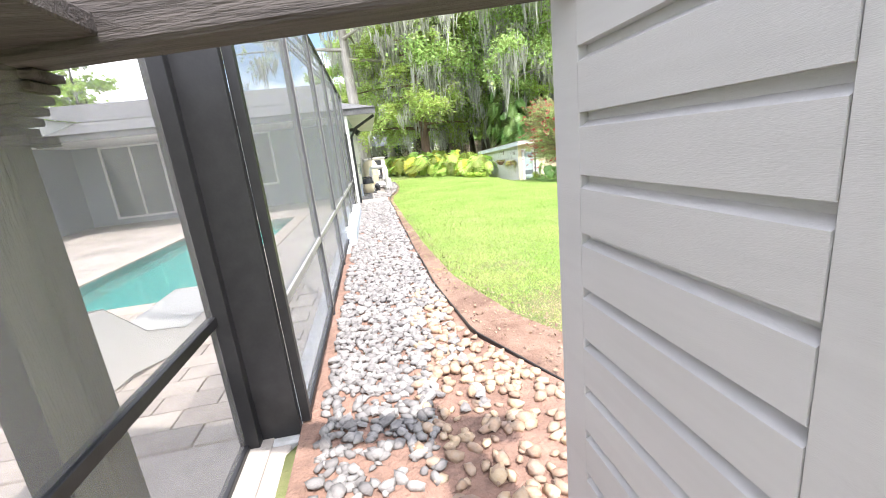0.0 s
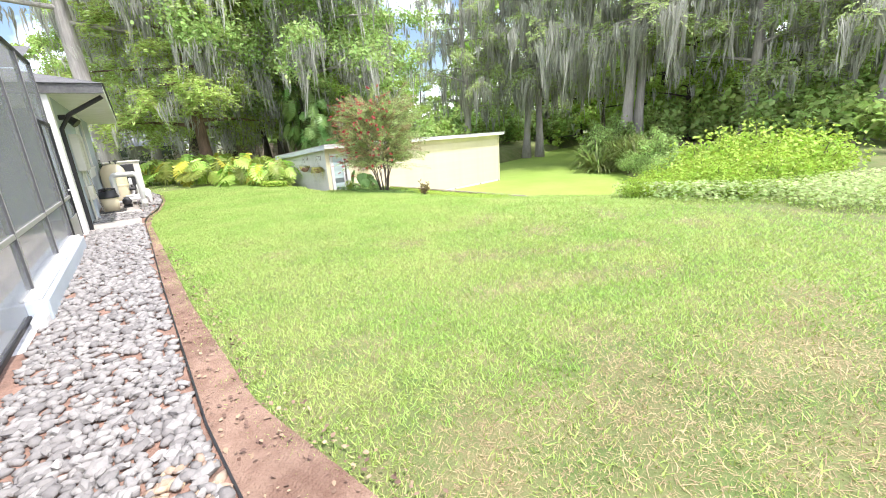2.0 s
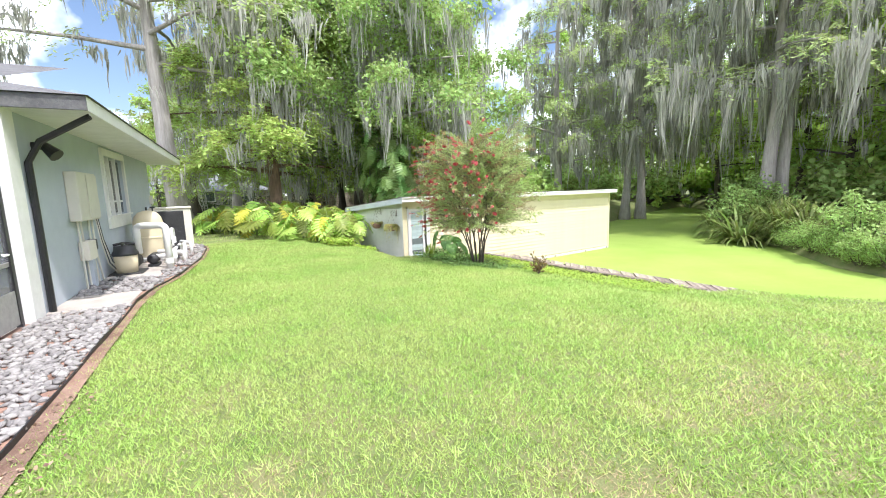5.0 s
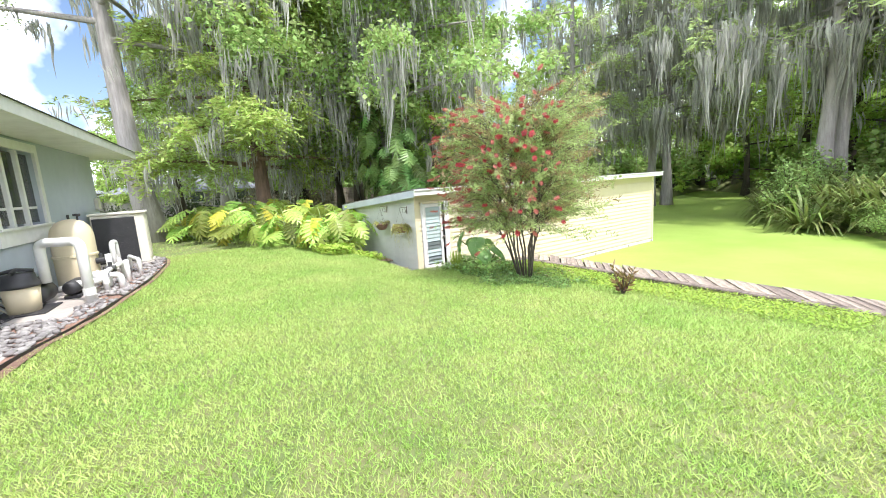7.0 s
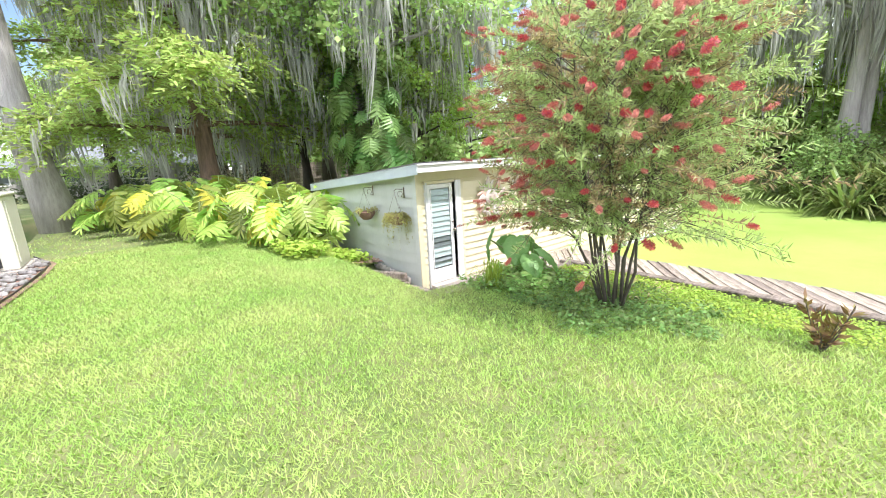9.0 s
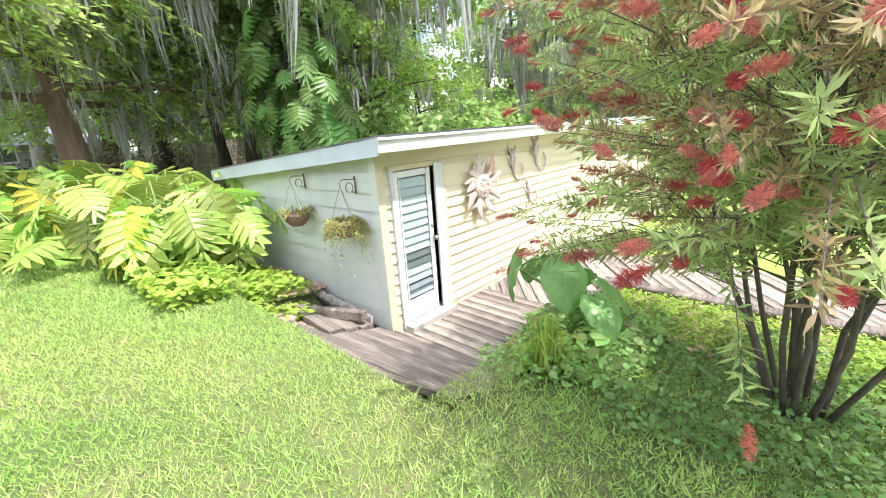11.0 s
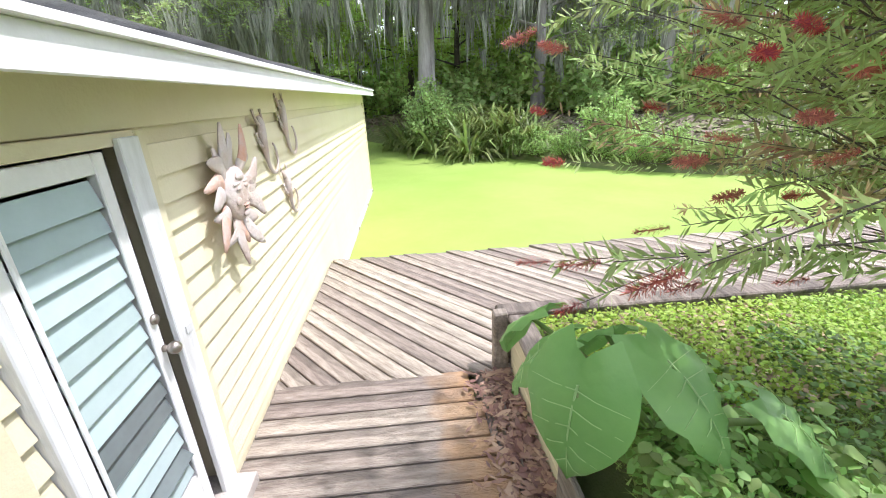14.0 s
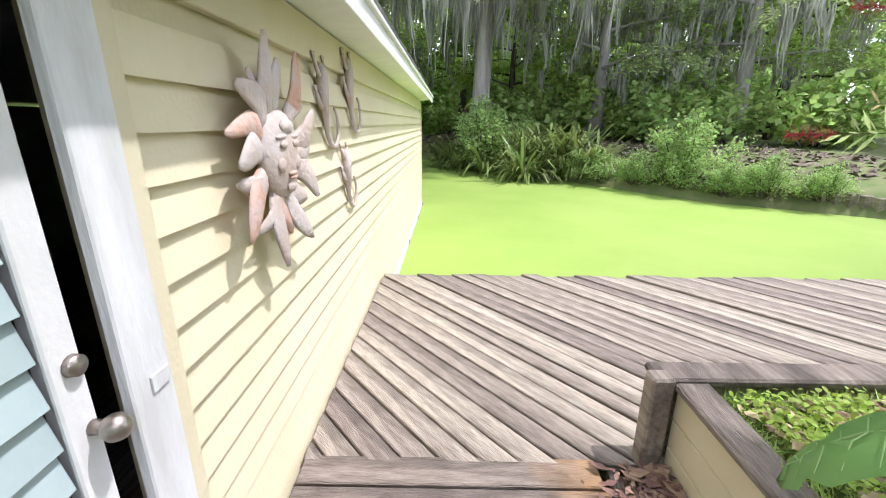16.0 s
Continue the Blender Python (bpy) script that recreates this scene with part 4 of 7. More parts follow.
def make_tree(name, label, height, r0, base, spread, leaf_m, bark, leaves, leaf_size, moss, lean=(0, 0), limbs=14, flare=1.6, moss_len=1.2, feather=0.0, taper=0.62, moss_w=0.034):
    """A tapered trunk with limbs, a crown of leaf clumps and hanging moss, at the origin."""
    t = thing(name, label, "tree")
    pts, rad = [], []
    for k in range(9):
        f = k / 8
        pts.append((lean[0] * f * height + 0.12 * math.sin(f * 7 + height), lean[1] * f * height + 0.12 * math.sin(f * 5), f * height * 0.95 - 0.15))
        rad.append(r0 * ((1 - 0.8 * f) + (flare - 1) * math.exp(-f * 22)))
    bm = tube(pts, rad, 12)
    for v in bm.verts:
        k = 1 + 0.10 * noise.noise(v.co * 1.3) + 0.06 * noise.noise(v.co * Vector((6, 6, 0.5)))
        v.co.x, v.co.y = v.co.x * k, v.co.y * k
    part("trunk", bm, bark, t, smooth=True)
    cent, crad, mp, lines = [], [], [], []
    bm = bmesh.new()
    for k in range(limbs):
        f = base + (1 - base) * (k + rng.uniform(0, 0.8)) / limbs
        f = min(f, 0.98)
        o = Vector((lean[0] * f * height, lean[1] * f * height, f * height * 0.93))
        a = k * 2.4 + rng.uniform(-0.4, 0.4)
        ln = spread * (1.05 - taper * (f - base) / (1 - base)) * rng.uniform(0.75, 1.15)
        rise = rng.uniform(-0.05, 0.35)
        lp = [o + Vector((math.cos(a + 0.25 * q) * ln * q, math.sin(a + 0.25 * q) * ln * q, rise * ln * q - 0.16 * ln * q * q)) for q in (0, 0.35, 0.7, 1.0)]
        rr = r0 * 0.32 * (1.15 - f * 0.6)
        tube(lp, [rr, rr * 0.65, rr * 0.4, rr * 0.12], 6, bm, False)
        lines.append(lp)
        for q in (0.35, 0.55, 0.75, 0.9, 1.0):
            i = min(int(q * 3), 2)
            pt = lp[0].lerp(lp[3], q)
            pt.z = lp[i].lerp(lp[i + 1], q * 3 - i).z
            for _ in range(2):
                cc = np.array(pt) + rng.normal(0, 0.28, 3) * ln * 0.35
                cent.append(cc)
                crad.append(rng.uniform(0.5, 1.0) * spread * 0.19)
                mp.append(cc + [0, 0, -0.2])
    part("limb", bm, bark, t, smooth=True)
    v, f = feather_cloud(lines, leaves, leaf_size, feather) if feather else leaf_cloud(cent, crad, leaves, leaf_size)
    arr("crown", v, f, leaf_m, t)
    if moss:
        v, f = moss_cloud(mp, int(moss * 0.05 / moss_w), moss_len, moss_w)
        tagged(arr("moss", v, f, M_MOSS, t, "grey hanging moss"), kind="stuff")
    return t


def make_bush(name, label, w, h, leaf_m, leaves, size):
    t = thing(name, label, "shrub")
    bm = bmesh.new()
    cent, crad = [], []
    for k in range(22):
        a, r = rng.uniform(0, 6.28), w * 0.5 * math.sqrt(rng.uniform(0.02, 1))
        top = h * rng.uniform(0.45, 1.0) * (1.05 - 0.5 * (r / (w * 0.5)) ** 2)
        tip = Vector((r * math.cos(a), r * math.sin(a), top))
        tube([(tip.x * 0.25, tip.y * 0.25, -0.1), (tip.x * 0.7, tip.y * 0.7, top * 0.5), tip], [0.03, 0.02, 0.006], 5, bm, False)
        for q in (0.35, 0.6, 0.8, 0.98):
            cent.append(np.array((tip.x * (0.45 + 0.55 * q), tip.y * (0.45 + 0.55 * q), top * q)))
            crad.append(0.2 * w * rng.uniform(0.5, 0.9))
    part("stem", bm, M_TWIG, t)
    v, f = leaf_cloud(cent, crad, leaves, size, 0.1, 0.7)
    v[:, 2] = np.maximum(v[:, 2], 0.0)
    arr("foliage", v, f, leaf_m, t)
    return t


M_LEAF_F = mat("leaf_feathery", (0.42, 0.55, 0.15), (0.50, 0.60, 0.19), 0.5, 0.6, island=0.4, leaf=0.5)
M_BARKR = mat("red_brown_bark", (0.30, 0.20, 0.14), (0.17, 0.12, 0.09), 6, 0.95, 1.0, 16, stretch=(3, 3, 0.3), stain_shade=0.2)
T_OAK = make_tree("oak_tree", "tall oak hung with grey moss in the woods", 17, 0.34, 0.24, 5.2, M_LEAF_A, M_BARKD, 22000, 0.20, 1500, limbs=22)
T_CYP = make_tree("cypress_tree", "pale trunked cypress hung with long grey moss", 19, 0.34, 0.20, 4.8, M_LEAF_G, M_BARK, 24000, 0.21, 3200, limbs=26, flare=1.5, moss_len=2.0, feather=1.1, taper=0.5)
T_DARK = make_tree("oak_tree", "dark evergreen oak with moss in the woods", 14, 0.3, 0.2, 4.6, M_LEAF_C, M_BARKD, 22000, 0.18, 2400, limbs=24, moss_len=1.7)
T_LIGHT = make_tree("oak_tree", "young bright green tree at the edge of the woods", 11, 0.2, 0.2, 3.6, M_LEAF_B, M_BARKD, 20000, 0.15, 500, limbs=22)
T_FARA = make_tree("oak_tree", "far bright green tree in the woods", 16, 0.3, 0.12, 5.4, M_LEAF_B, M_BARKD, 3400, 0.52, 200, limbs=16)
T_FARB = make_tree("oak_tree", "far mossy green tree in the woods", 15, 0.3, 0.10, 5.2, M_LEAF_A, M_BARKD, 3400, 0.52, 300, limbs=16)
B_MID = make_bush("woodland_shrub", "leafy green shrub in the undergrowth", 4.4, 2.8, M_LEAF_A, 2500, 0.33)
B_DARK = make_bush("woodland_shrub", "dark green shrub in the undergrowth", 4.6, 3.4, M_LEAF_C, 2500, 0.33)
T_CYPB = make_tree("cypress_tree", "tall cypress with bare pale trunk and long grey moss", 21, 0.31, 0.30, 5.6, M_LEAF_G, M_BARK, 24000, 0.21, 5200, limbs=26, flare=1.6, moss_len=2.6, feather=1.1, taper=0.35)
used = set()


def plant(t, x, y, sc=1.0, rz=None, group="woodland trees", z=None):
    """Sets the model t, or a copy of it, on the ground."""
    m = pose(x, y, gz(x, y) - 0.02 if z is None else z, 0, 0, rng.uniform(0, 360) if rz is None else rz) @ Matrix.Diagonal((sc, sc, sc * rng.uniform(0.92, 1.1), 1))
    if t.name in used:
        ob = copy_thing(t, m)
        ob.matrix_basis = m
    else:
        used.add(t.name)
        ob = t
        ob.matrix_world = m
    return tagged(ob, group=group)


# the tree at the house corner, leaning a little
corner_tree = make_tree("cypress_tree", "tall pale grey trunked tree at the corner of the house", 16, 0.39, 0.44, 6.4, M_LEAF_G, M_BARK, 9000, 0.2, 3600, lean=(-0.06, 0.02), limbs=18, flare=1.35, moss_len=1.7, feather=1.2, taper=0.4)
corner_tree.matrix_world = pose(3.55, 25.2, 0.05)
# trees behind the leaf bed
bald = make_tree("cypress_tree", "feathery yellow-green cypress with a red-brown trunk behind the leaf bed", 12.5, 0.32, 0.2, 5.0, M_LEAF_F, M_BARKR, 92000, 0.185, 2600, limbs=46, flare=1.4, moss_len=1.0, feather=0.9, taper=0.45, moss_w=0.022)
bald.matrix_world = pose(7.4, 25.8, 0.05, 0, 0, 40)
mossy = make_tree("oak_tree", "large dark oak heavy with grey moss behind the boathouse", 15, 0.36, 0.26, 5.6, M_LEAF_C, M_BARK, 72000, 0.18, 5200, limbs=30, moss_len=2.1, taper=0.35, moss_w=0.022)
mossy.matrix_world = pose(12.2, 23.6, 0.0)
plant(T_CYP, 7.6, 39.0, 0.9)
plant(T_OAK, 11.0, 33.0, 0.95)
plant(T_LIGHT, 15.2, 24.4, 0.95)
plant(T_DARK, 15.4, 28.0, 0.95)
plant(T_OAK, 18.5, 29.0, 0.9)
plant(T_LIGHT, 21.0, 27.5, 0.8)
plant(T_OAK, 10.5, 40.0, 1.1)
plant(T_OAK, 16.5, 37.0, 1.0)
plant(T_LIGHT, 12.6, 31.0, 1.1)
plant(T_OAK, 5.2, 41.0, 0.8)
plant(T_LIGHT, 2.9, 36.0, 0.5)
plant(T_DARK, -1.5, 34.0, 0.42)
# cypresses at the water
for x, y, s in ((33.0, 23.3, 1.0), (34.2, 22.9, 1.05), (30.2, 13.4, 1.15), (31.3, 13.0, 1.0), (45, 30, 1.0), (50, 24, 1.1), (28.0, 26.0, 0.9)):
    plant(T_CYPB if x < 35 and x > 30 else T_CYP, x, y, s)
# the right bank
for x, y, s, t in ((35, 11, 1.1, T_LIGHT), (38, 14, 1.3, T_LIGHT), (32, 7, 1.0, T_CYP), (34, 3, 1.1, T_CYP), (29, 1.5, 1.0, T_CYP), (31, -2, 1.2, T_LIGHT), (40, 6, 1.3, T_LIGHT), (38, -3, 1.1, T_CYP),
                   (24, -5, 1.0, T_LIGHT), (45, 12, 0.9, T_FARA), (46, 18, 0.95, T_FARA), (43, 21, 0.8, T_FARA), (30, -9, 1.1, T_CYP)):
    plant(t, x, y, s)
# the far side
for k in range(58):
    a = radians(-142 + 194 * k / 57 + rng.uniform(-2, 2))
    r = rng.uniform(52, 66)
    deg = math.degrees(a)
    gap = -50 < deg < -41 or -1 < deg < 24
    plant((T_FARA, T_FARB)[k % 2], -r * math.sin(a) + 3, r * math.cos(a) + 6, (0.55 if deg > -10 else 0.75) if gap else rng.uniform(1.0, 1.35))
# undergrowth
for k in range(30):
    a = radians(-95 + 112 * k / 29 + rng.uniform(-2, 2))
    r = rng.uniform(44, 52) if k % 2 else rng.uniform(50, 60)
    x, y = -r * math.sin(a) + 3, r * math.cos(a) + 6
    if pond_distance(np.array([x]), np.array([y]))[0] > 1 and not (x < 19 and y > 35):
        plant((B_MID, B_DARK)[k % 2], x, y, rng.uniform(1.2, 1.9), group="undergrowth")
for x, y, s, t in ((20, 24, 0.9, B_DARK), (24, 25, 1.0, B_MID), (15, 25, 0.9, B_DARK), (28, 29, 1.2, B_DARK), (33, 29, 1.2, B_MID), (38, 30, 1.2, B_DARK), (44, 33, 1.3, B_MID), (50, 33, 1.3, B_DARK), (55, 26, 1.3, B_MID),
                   (33, 10, 1.1, B_DARK), (37, 9, 1.2, B_MID), (29, 4, 1.1, B_DARK), (42, 15, 1.2, B_DARK), (48, 20, 1.3, B_MID), (26, 0, 1.0, B_MID), (33, 0, 1.1, B_DARK), (33.5, 8, 1.3, B_MID), (36, 5, 1.5, B_DARK), (38.5, 11.5, 1.4, B_MID), (41, 9, 1.6, B_DARK), (34, 2.5, 1.4, B_MID), (42, 3, 1.7, B_DARK), (30.5, 4.5, 1.1, B_MID), (46, 8, 1.8, B_MID), (38, -1, 1.6, B_DARK), (44, -3, 1.8, B_MID), (48, 14, 1.8, B_DARK), (52, 0, 2.0, B_MID), (55, 6, 2.0, B_DARK), (50, -6, 2.0, B_DARK), (56, 12, 2.0, B_MID), (46, -11, 2.0, B_MID), (40, -7, 1.7, B_DARK)):
    plant(t, x, y, s, group="undergrowth")

# ---- rock path, dirt strip, edging ----
ROCK_S = [-1.0, 0.6, 1.26, 2.42, 3.86, 7.05, 10.0, 12.4, 13.4, 14.6, 16.6, 18.66, 19.8, 20.9]
ROCK_D = [1.9, 1.5, 1.07, 0.58, 0.47, 0.43, 0.42, 0.40, 0.50, 0.74, 0.95, 0.98, 0.85, 0.35]
GRASS_S = [-1.0, 0.5, 1.1, 1.4, 1.72, 2.67, 3.9, 6.0, 8.0, 10.0, 12.0, 13.4, 14.6, 16.6, 18.66, 19.8, 20.9]
GRASS_D = [6.0, 3.8, 2.6, 1.95, 1.45, 0.97, 0.68, 0.57, 0.53, 0.49, 0.44, 0.53, 0.76, 0.97, 1.0, 0.87, 0.37]


def rock_edge(s):
    return np.interp(s, ROCK_S, ROCK_D)


def grass_edge(s):
    return np.interp(s, GRASS_S, GRASS_D)


def strip(name, inner, outer, s0, s1, lift, material, cols=6, rows=120):
    """A sheet over the ground between two lines beside the house."""
    s = np.linspace(s0, s1, rows + 1)
    a, b = inner(s), outer(s)
    D = a[:, None] + (b - a)[:, None] * np.linspace(0, 1, cols + 1)[None]
    S = np.repeat(s[:, None], cols + 1, 1)
    wx, wy = D * 0.98978 + S * 0.14263, -D * 0.14263 + S * 0.98978
    wz = ground_z(wx, wy) + lift + 0.006 * np.sin(wx * 9) * np.sin(wy * 8)
    i = np.arange((rows + 1) * (cols + 1)).reshape(rows + 1, cols + 1)
    q = np.stack([i[:-1, :-1], i[:-1, 1:], i[1:, 1:], i[1:, :-1]], -1).reshape(-1, 4)
    return arr(name, np.stack([wx, wy, wz], -1).reshape(-1, 3), q, material, smooth=True)


dirt = strip("dirt_strip", lambda s: rock_edge(s) - 0.05, lambda s: grass_edge(s) + 0.06, -1.0, 20.9, 0.022, M_DIRT, 14)
tagged(dirt, "bare reddish dirt strip between stones and lawn", "dirt", kind="structure")
bed = strip("rock_bed", lambda s: s * 0 - 0.62, rock_edge, -1.0, 20.9, 0.03, M_ROCKBED, 10)
tagged(bed, "bed of river stones along the house", "stone bed", kind="structure")
# black landscape edging
bm = bmesh.new()
ring = []
for s in np.linspace(0.3, 20.8, 140):
    d = float(rock_edge(s))
    p = hw(d, s)
    z0 = gz(p.x, p.y)
    h = 0.055 + 0.012 * math.sin(s * 3.1)
    q = hw(d + 0.012, s)
    ring.append([bm.verts.new((p.x, p.y, z0 - 0.03)), bm.verts.new((p.x, p.y, z0 + h)), bm.verts.new((q.x, q.y, z0 + h)), bm.verts.new((q.x, q.y, z0 - 0.03))])
for a, b in zip(ring, ring[1:]):
    for k in range(3):
        bm.faces.new((a[k], a[k + 1], b[k + 1], b[k]))
edging = part("landscape_edging", bm, M_BLACK)
tagged(edging, "black plastic edging round the stone bed", "edging", kind="structure")
slab = thing("concrete_slab", "small stained concrete slab crossing the stones", "slab", HOUSE, kind="structure")
part("slab_body", box(-0.53, 12.15, -0.02, 0.36, 13.15, 0.085, 0.012), M_CONCRETE, slab)
pad = thing("equipment_pad", "concrete pad under the pool pump", "slab", HOUSE, kind="structure")
part("pad_body", box(-0.50, 14.6, -0.02, 0.40, 16.6, 0.075, 0.012), M_CONCRETE, pad)

# ---- house side equipment ----
M_CREAM = mat("cream_plastic", (0.66, 0.58, 0.40), (0.62, 0.54, 0.37), 5, 0.5, 0.05, 60, stain_shade=0.08)
M_PVC = mat("white_pvc", (0.80, 0.80, 0.79), (0.74, 0.74, 0.72), 6, 0.4, 0.03, 60, stain_shade=0.06)
M_BLACKP = mat("black_plastic", (0.03, 0.03, 0.033), (0.045, 0.045, 0.048), 10, 0.5, 0.05, 60)
M_CREAMM = mat("cream_metal", (0.72, 0.69, 0.60), (0.67, 0.64, 0.55), 5, 0.55, 0.05, 60, stain_shade=0.08)
M_GREYBOX = mat("grey_box", (0.62, 0.60, 0.53), (0.58, 0.56, 0.50), 5, 0.6, 0.05, 60, stain_shade=0.08)
M_YEL = mat("yellow_tag", (0.7, 0.6, 0.05), None, 5, 0.5)
ac = thing("air_conditioner", "large cream outdoor air conditioner with a black coil face", "air conditioner", HOUSE @ pose(0.12, 19.6, 0.0, 0, 0, 6))
part("base", box(-0.52, -0.5, 0.0, 0.52, 0.5, 0.10, 0.01), M_CONCRETE, ac)
part("cabinet", box(-0.48, -0.42, 0.101, 0.48, 0.46, 1.22, 0.02), M_CREAMM, ac)
part("top_cover", box(-0.51, -0.46, 1.221, 0.51, 0.49, 1.27, 0.015), M_CREAMM, ac)
bm = box(-0.45, -0.45, 0.16, 0.30, -0.424, 1.16, 0.006)
part("coil_face", bm, M_BLACKP, ac, "black finned coil face")
for k in range(24):
    part("fin", box(-0.44, -0.456, 0.19 + 0.04 * k, 0.29, -0.4505, 0.20 + 0.04 * k, 0), M_BLACKP, ac)
part("access_panel", box(0.481, -0.30, 0.2, 0.492, 0.40, 1.15, 0.004), M_CREAMM, ac)
flt = thing("sand_filter", "cream pool filter tank", "pool filter", HOUSE @ pose(-0.06, 17.0, 0.03) @ Matrix.Diagonal((1.0, 1.0, 1.15, 1)))
prof = [(0.0, 0), (0.27, 0), (0.30, 0.06), (0.30, 0.82), (0.27, 0.93), (0.19, 1.02), (0.08, 1.06), (0.0, 1.065)]


def lathe(prof, seg=20):
    bm = bmesh.new()
    rings = [[bm.verts.new((r * math.cos(2 * math.pi * k / seg), r * math.sin(2 * math.pi * k / seg), z)) for k in range(seg)] if r > 0 else [bm.verts.new((0, 0, z))] for r, z in prof]
    for a, b in zip(rings, rings[1:]):
        for k in range(seg):
            j = (k + 1) % seg
            if len(a) == 1:
                bm.faces.new((a[0], b[j], b[k]))
            elif len(b) == 1:
                bm.faces.new((a[k], a[j], b[0]))
            else:
                bm.faces.new((a[k], a[j], b[j], b[k]))
    return bm


part("tank", lathe(prof), M_CREAM, flt, smooth=True)
part("clamp_band", lathe([(0.30, 0.50), (0.315, 0.505), (0.315, 0.535), (0.30, 0.54)]), M_CREAM, flt)
part("gauge", tube([(0, 0, 1.06), (0, 0, 1.13)], 0.02, 8), M_BLACKP, flt)
bm = tube([(0.12, 0, 1.03), (0.12, 0, 1.12)], 0.016, 8)
tube([(0.07, 0, 1.12), (0.17, 0, 1.12)], 0.018, 8, bm)
part("valve", bm, M_BLACKP, flt)
pump = thing("pool_pump", "cream and black pool pump with a strainer pot", "pool pump", HOUSE @ pose(-0.22, 15.25, 0.075) @ Matrix.Diagonal((0.88, 0.88, 1.0, 1)))
part("mat", box(-0.3, -0.32, 0.0, 0.34, 0.4, 0.02, 0.004), M_BLACKP, pump)
part("strainer_pot", lathe([(0, 0.021), (0.2, 0.021), (0.23, 0.36), (0.0, 0.361)]), M_CREAM, pump, "cream strainer pot", True)
part("pot_lid", lathe([(0, 0.362), (0.25, 0.362), (0.25, 0.40), (0.21, 0.46), (0.20, 0.54), (0.0, 0.56)]), M_BLACKP, pump, smooth=True)
bm = tube([(-0.2, 0, 0.57), (0.0, 0.0, 0.60), (0.2, 0, 0.57)], 0.025, 8)
tube([(0, -0.2, 0.57), (0, 0, 0.60), (0, 0.2, 0.57)], 0.025, 8, bm)
part("lid_handle", bm, M_BLACKP, pump)
part("motor", tube([(0.05, 0.28, 0.16), (0.05, 0.36, 0.17), (0.05, 0.78, 0.17), (0.05, 0.82, 0.17)], [0.1, 0.14, 0.14, 0.1], 14), M_BLACKP, pump, smooth=True)
part("control_box", box(-0.05, 0.45, 0.30, 0.16, 0.72, 0.40, 0.01), M_BLACKP, pump)
part("warning_tag", box(0.161, 0.5, 0.31, 0.164, 0.66, 0.38, 0), M_YEL, pump, "yellow warning label")
pipes = thing("pool_pipes", "white plumbing pipes between pump and filter", "pipes", HOUSE)


def pipe(points, r, name="pipe"):
    """A pipe with rounded elbows."""
    pts = [Vector(p) for p in points]
    out = [pts[0]]
    for a, b, c in zip(pts, pts[1:], pts[2:]):
        u_, v_ = (a - b).normalized() * r * 1.8, (c - b).normalized() * r * 1.8
        for t in (0, 0.25, 0.5, 0.75, 1):
            out.append(b + u_ * (1 - t) ** 2 + v_ * t * t)
    out.append(pts[-1])
    bm = tube(out, r, 12)
    part(name, bm, M_PVC, pipes, smooth=True)


pipe([(0.50, 15.25, 0.02), (0.50, 15.25, 0.98), (-0.06, 15.62, 0.98), (-0.06, 15.62, 0.40)], 0.066)
pipe([(0.05, 15.95, 0.28), (0.42, 15.95, 0.28), (0.42, 16.6, 0.28), (0.42, 16.6, 0.02)], 0.05)
pipe([(0.66, 16.3, 0.02), (0.66, 16.3, 0.30), (0.30, 16.3, 0.30)], 0.05)
pipe([(0.70, 17.6, 0.02), (0.70, 17.6, 0.36), (0.40, 18.4, 0.36), (0.40, 18.4, 0.02)], 0.04)
pipe([(-0.12, 16.2, 0.2), (0.30, 16.2, 0.2), (0.30, 16.9, 0.2), (0.15, 16.9, 0.35)], 0.04)
pipe([(0.1, 16.7, 0.3), (0.45, 16.7, 0.3), (0.45, 16.7, 0.62)], 0.045)
pipe([(0.28, 17.8, 0.1), (0.28, 17.8, 0.72), (0.28, 18.1, 0.72), (0.28, 18.1, 0.1)], 0.045)
pipe([(0.5, 16.1, 0.02), (0.5, 16.1, 0.38), (0.5, 17.3, 0.38), (0.5, 17.3, 0.1)], 0.04)
pipe([(0.62, 17.0, 0.02), (0.62, 17.0, 0.45)], 0.04)
for d, s in ((0.50, 15.25), (0.5, 16.1), (0.28, 17.8)):
    part("coupling", tube([tuple((d, s, 0.2)), (d, s, 0.3)], 0.078 if s < 15.3 else 0.052, 12), M_PVC, pipes)
for d, s, z in ((0.3, 16.9, 0.5), (0.5, 16.5, 0.38), (0.28, 17.95, 0.35)):
    bm = tube([(d - 0.07, s, z), (d + 0.07, s, z)], 0.055, 10)
    tube([(d, s, z), (d, s, z + 0.12)], 0.03, 8, bm)
    part("valve", bm, M_BLACKP if s < 17 else M_PVC, pipes, "valve body")
vlv = thing("booster_pump", "black booster pump beside the filter", "pool pump", HOUSE @ pose(0.12, 16.05, 0.075))
part("motor", tube([(0, -0.22, 0.16), (0, -0.18, 0.16), (0, 0.2, 0.16), (0, 0.26, 0.16)], [0.07, 0.11, 0.11, 0.07], 12), M_BLACKP, vlv, smooth=True)
part("base", box(-0.1, -0.2, 0.0, 0.1, 0.2, 0.05, 0.006), M_BLACKP, vlv)
part("label_plate", box(0.108, -0.08, 0.14, 0.113, 0.1, 0.2, 0), M_YEL, vlv, "yellow label")
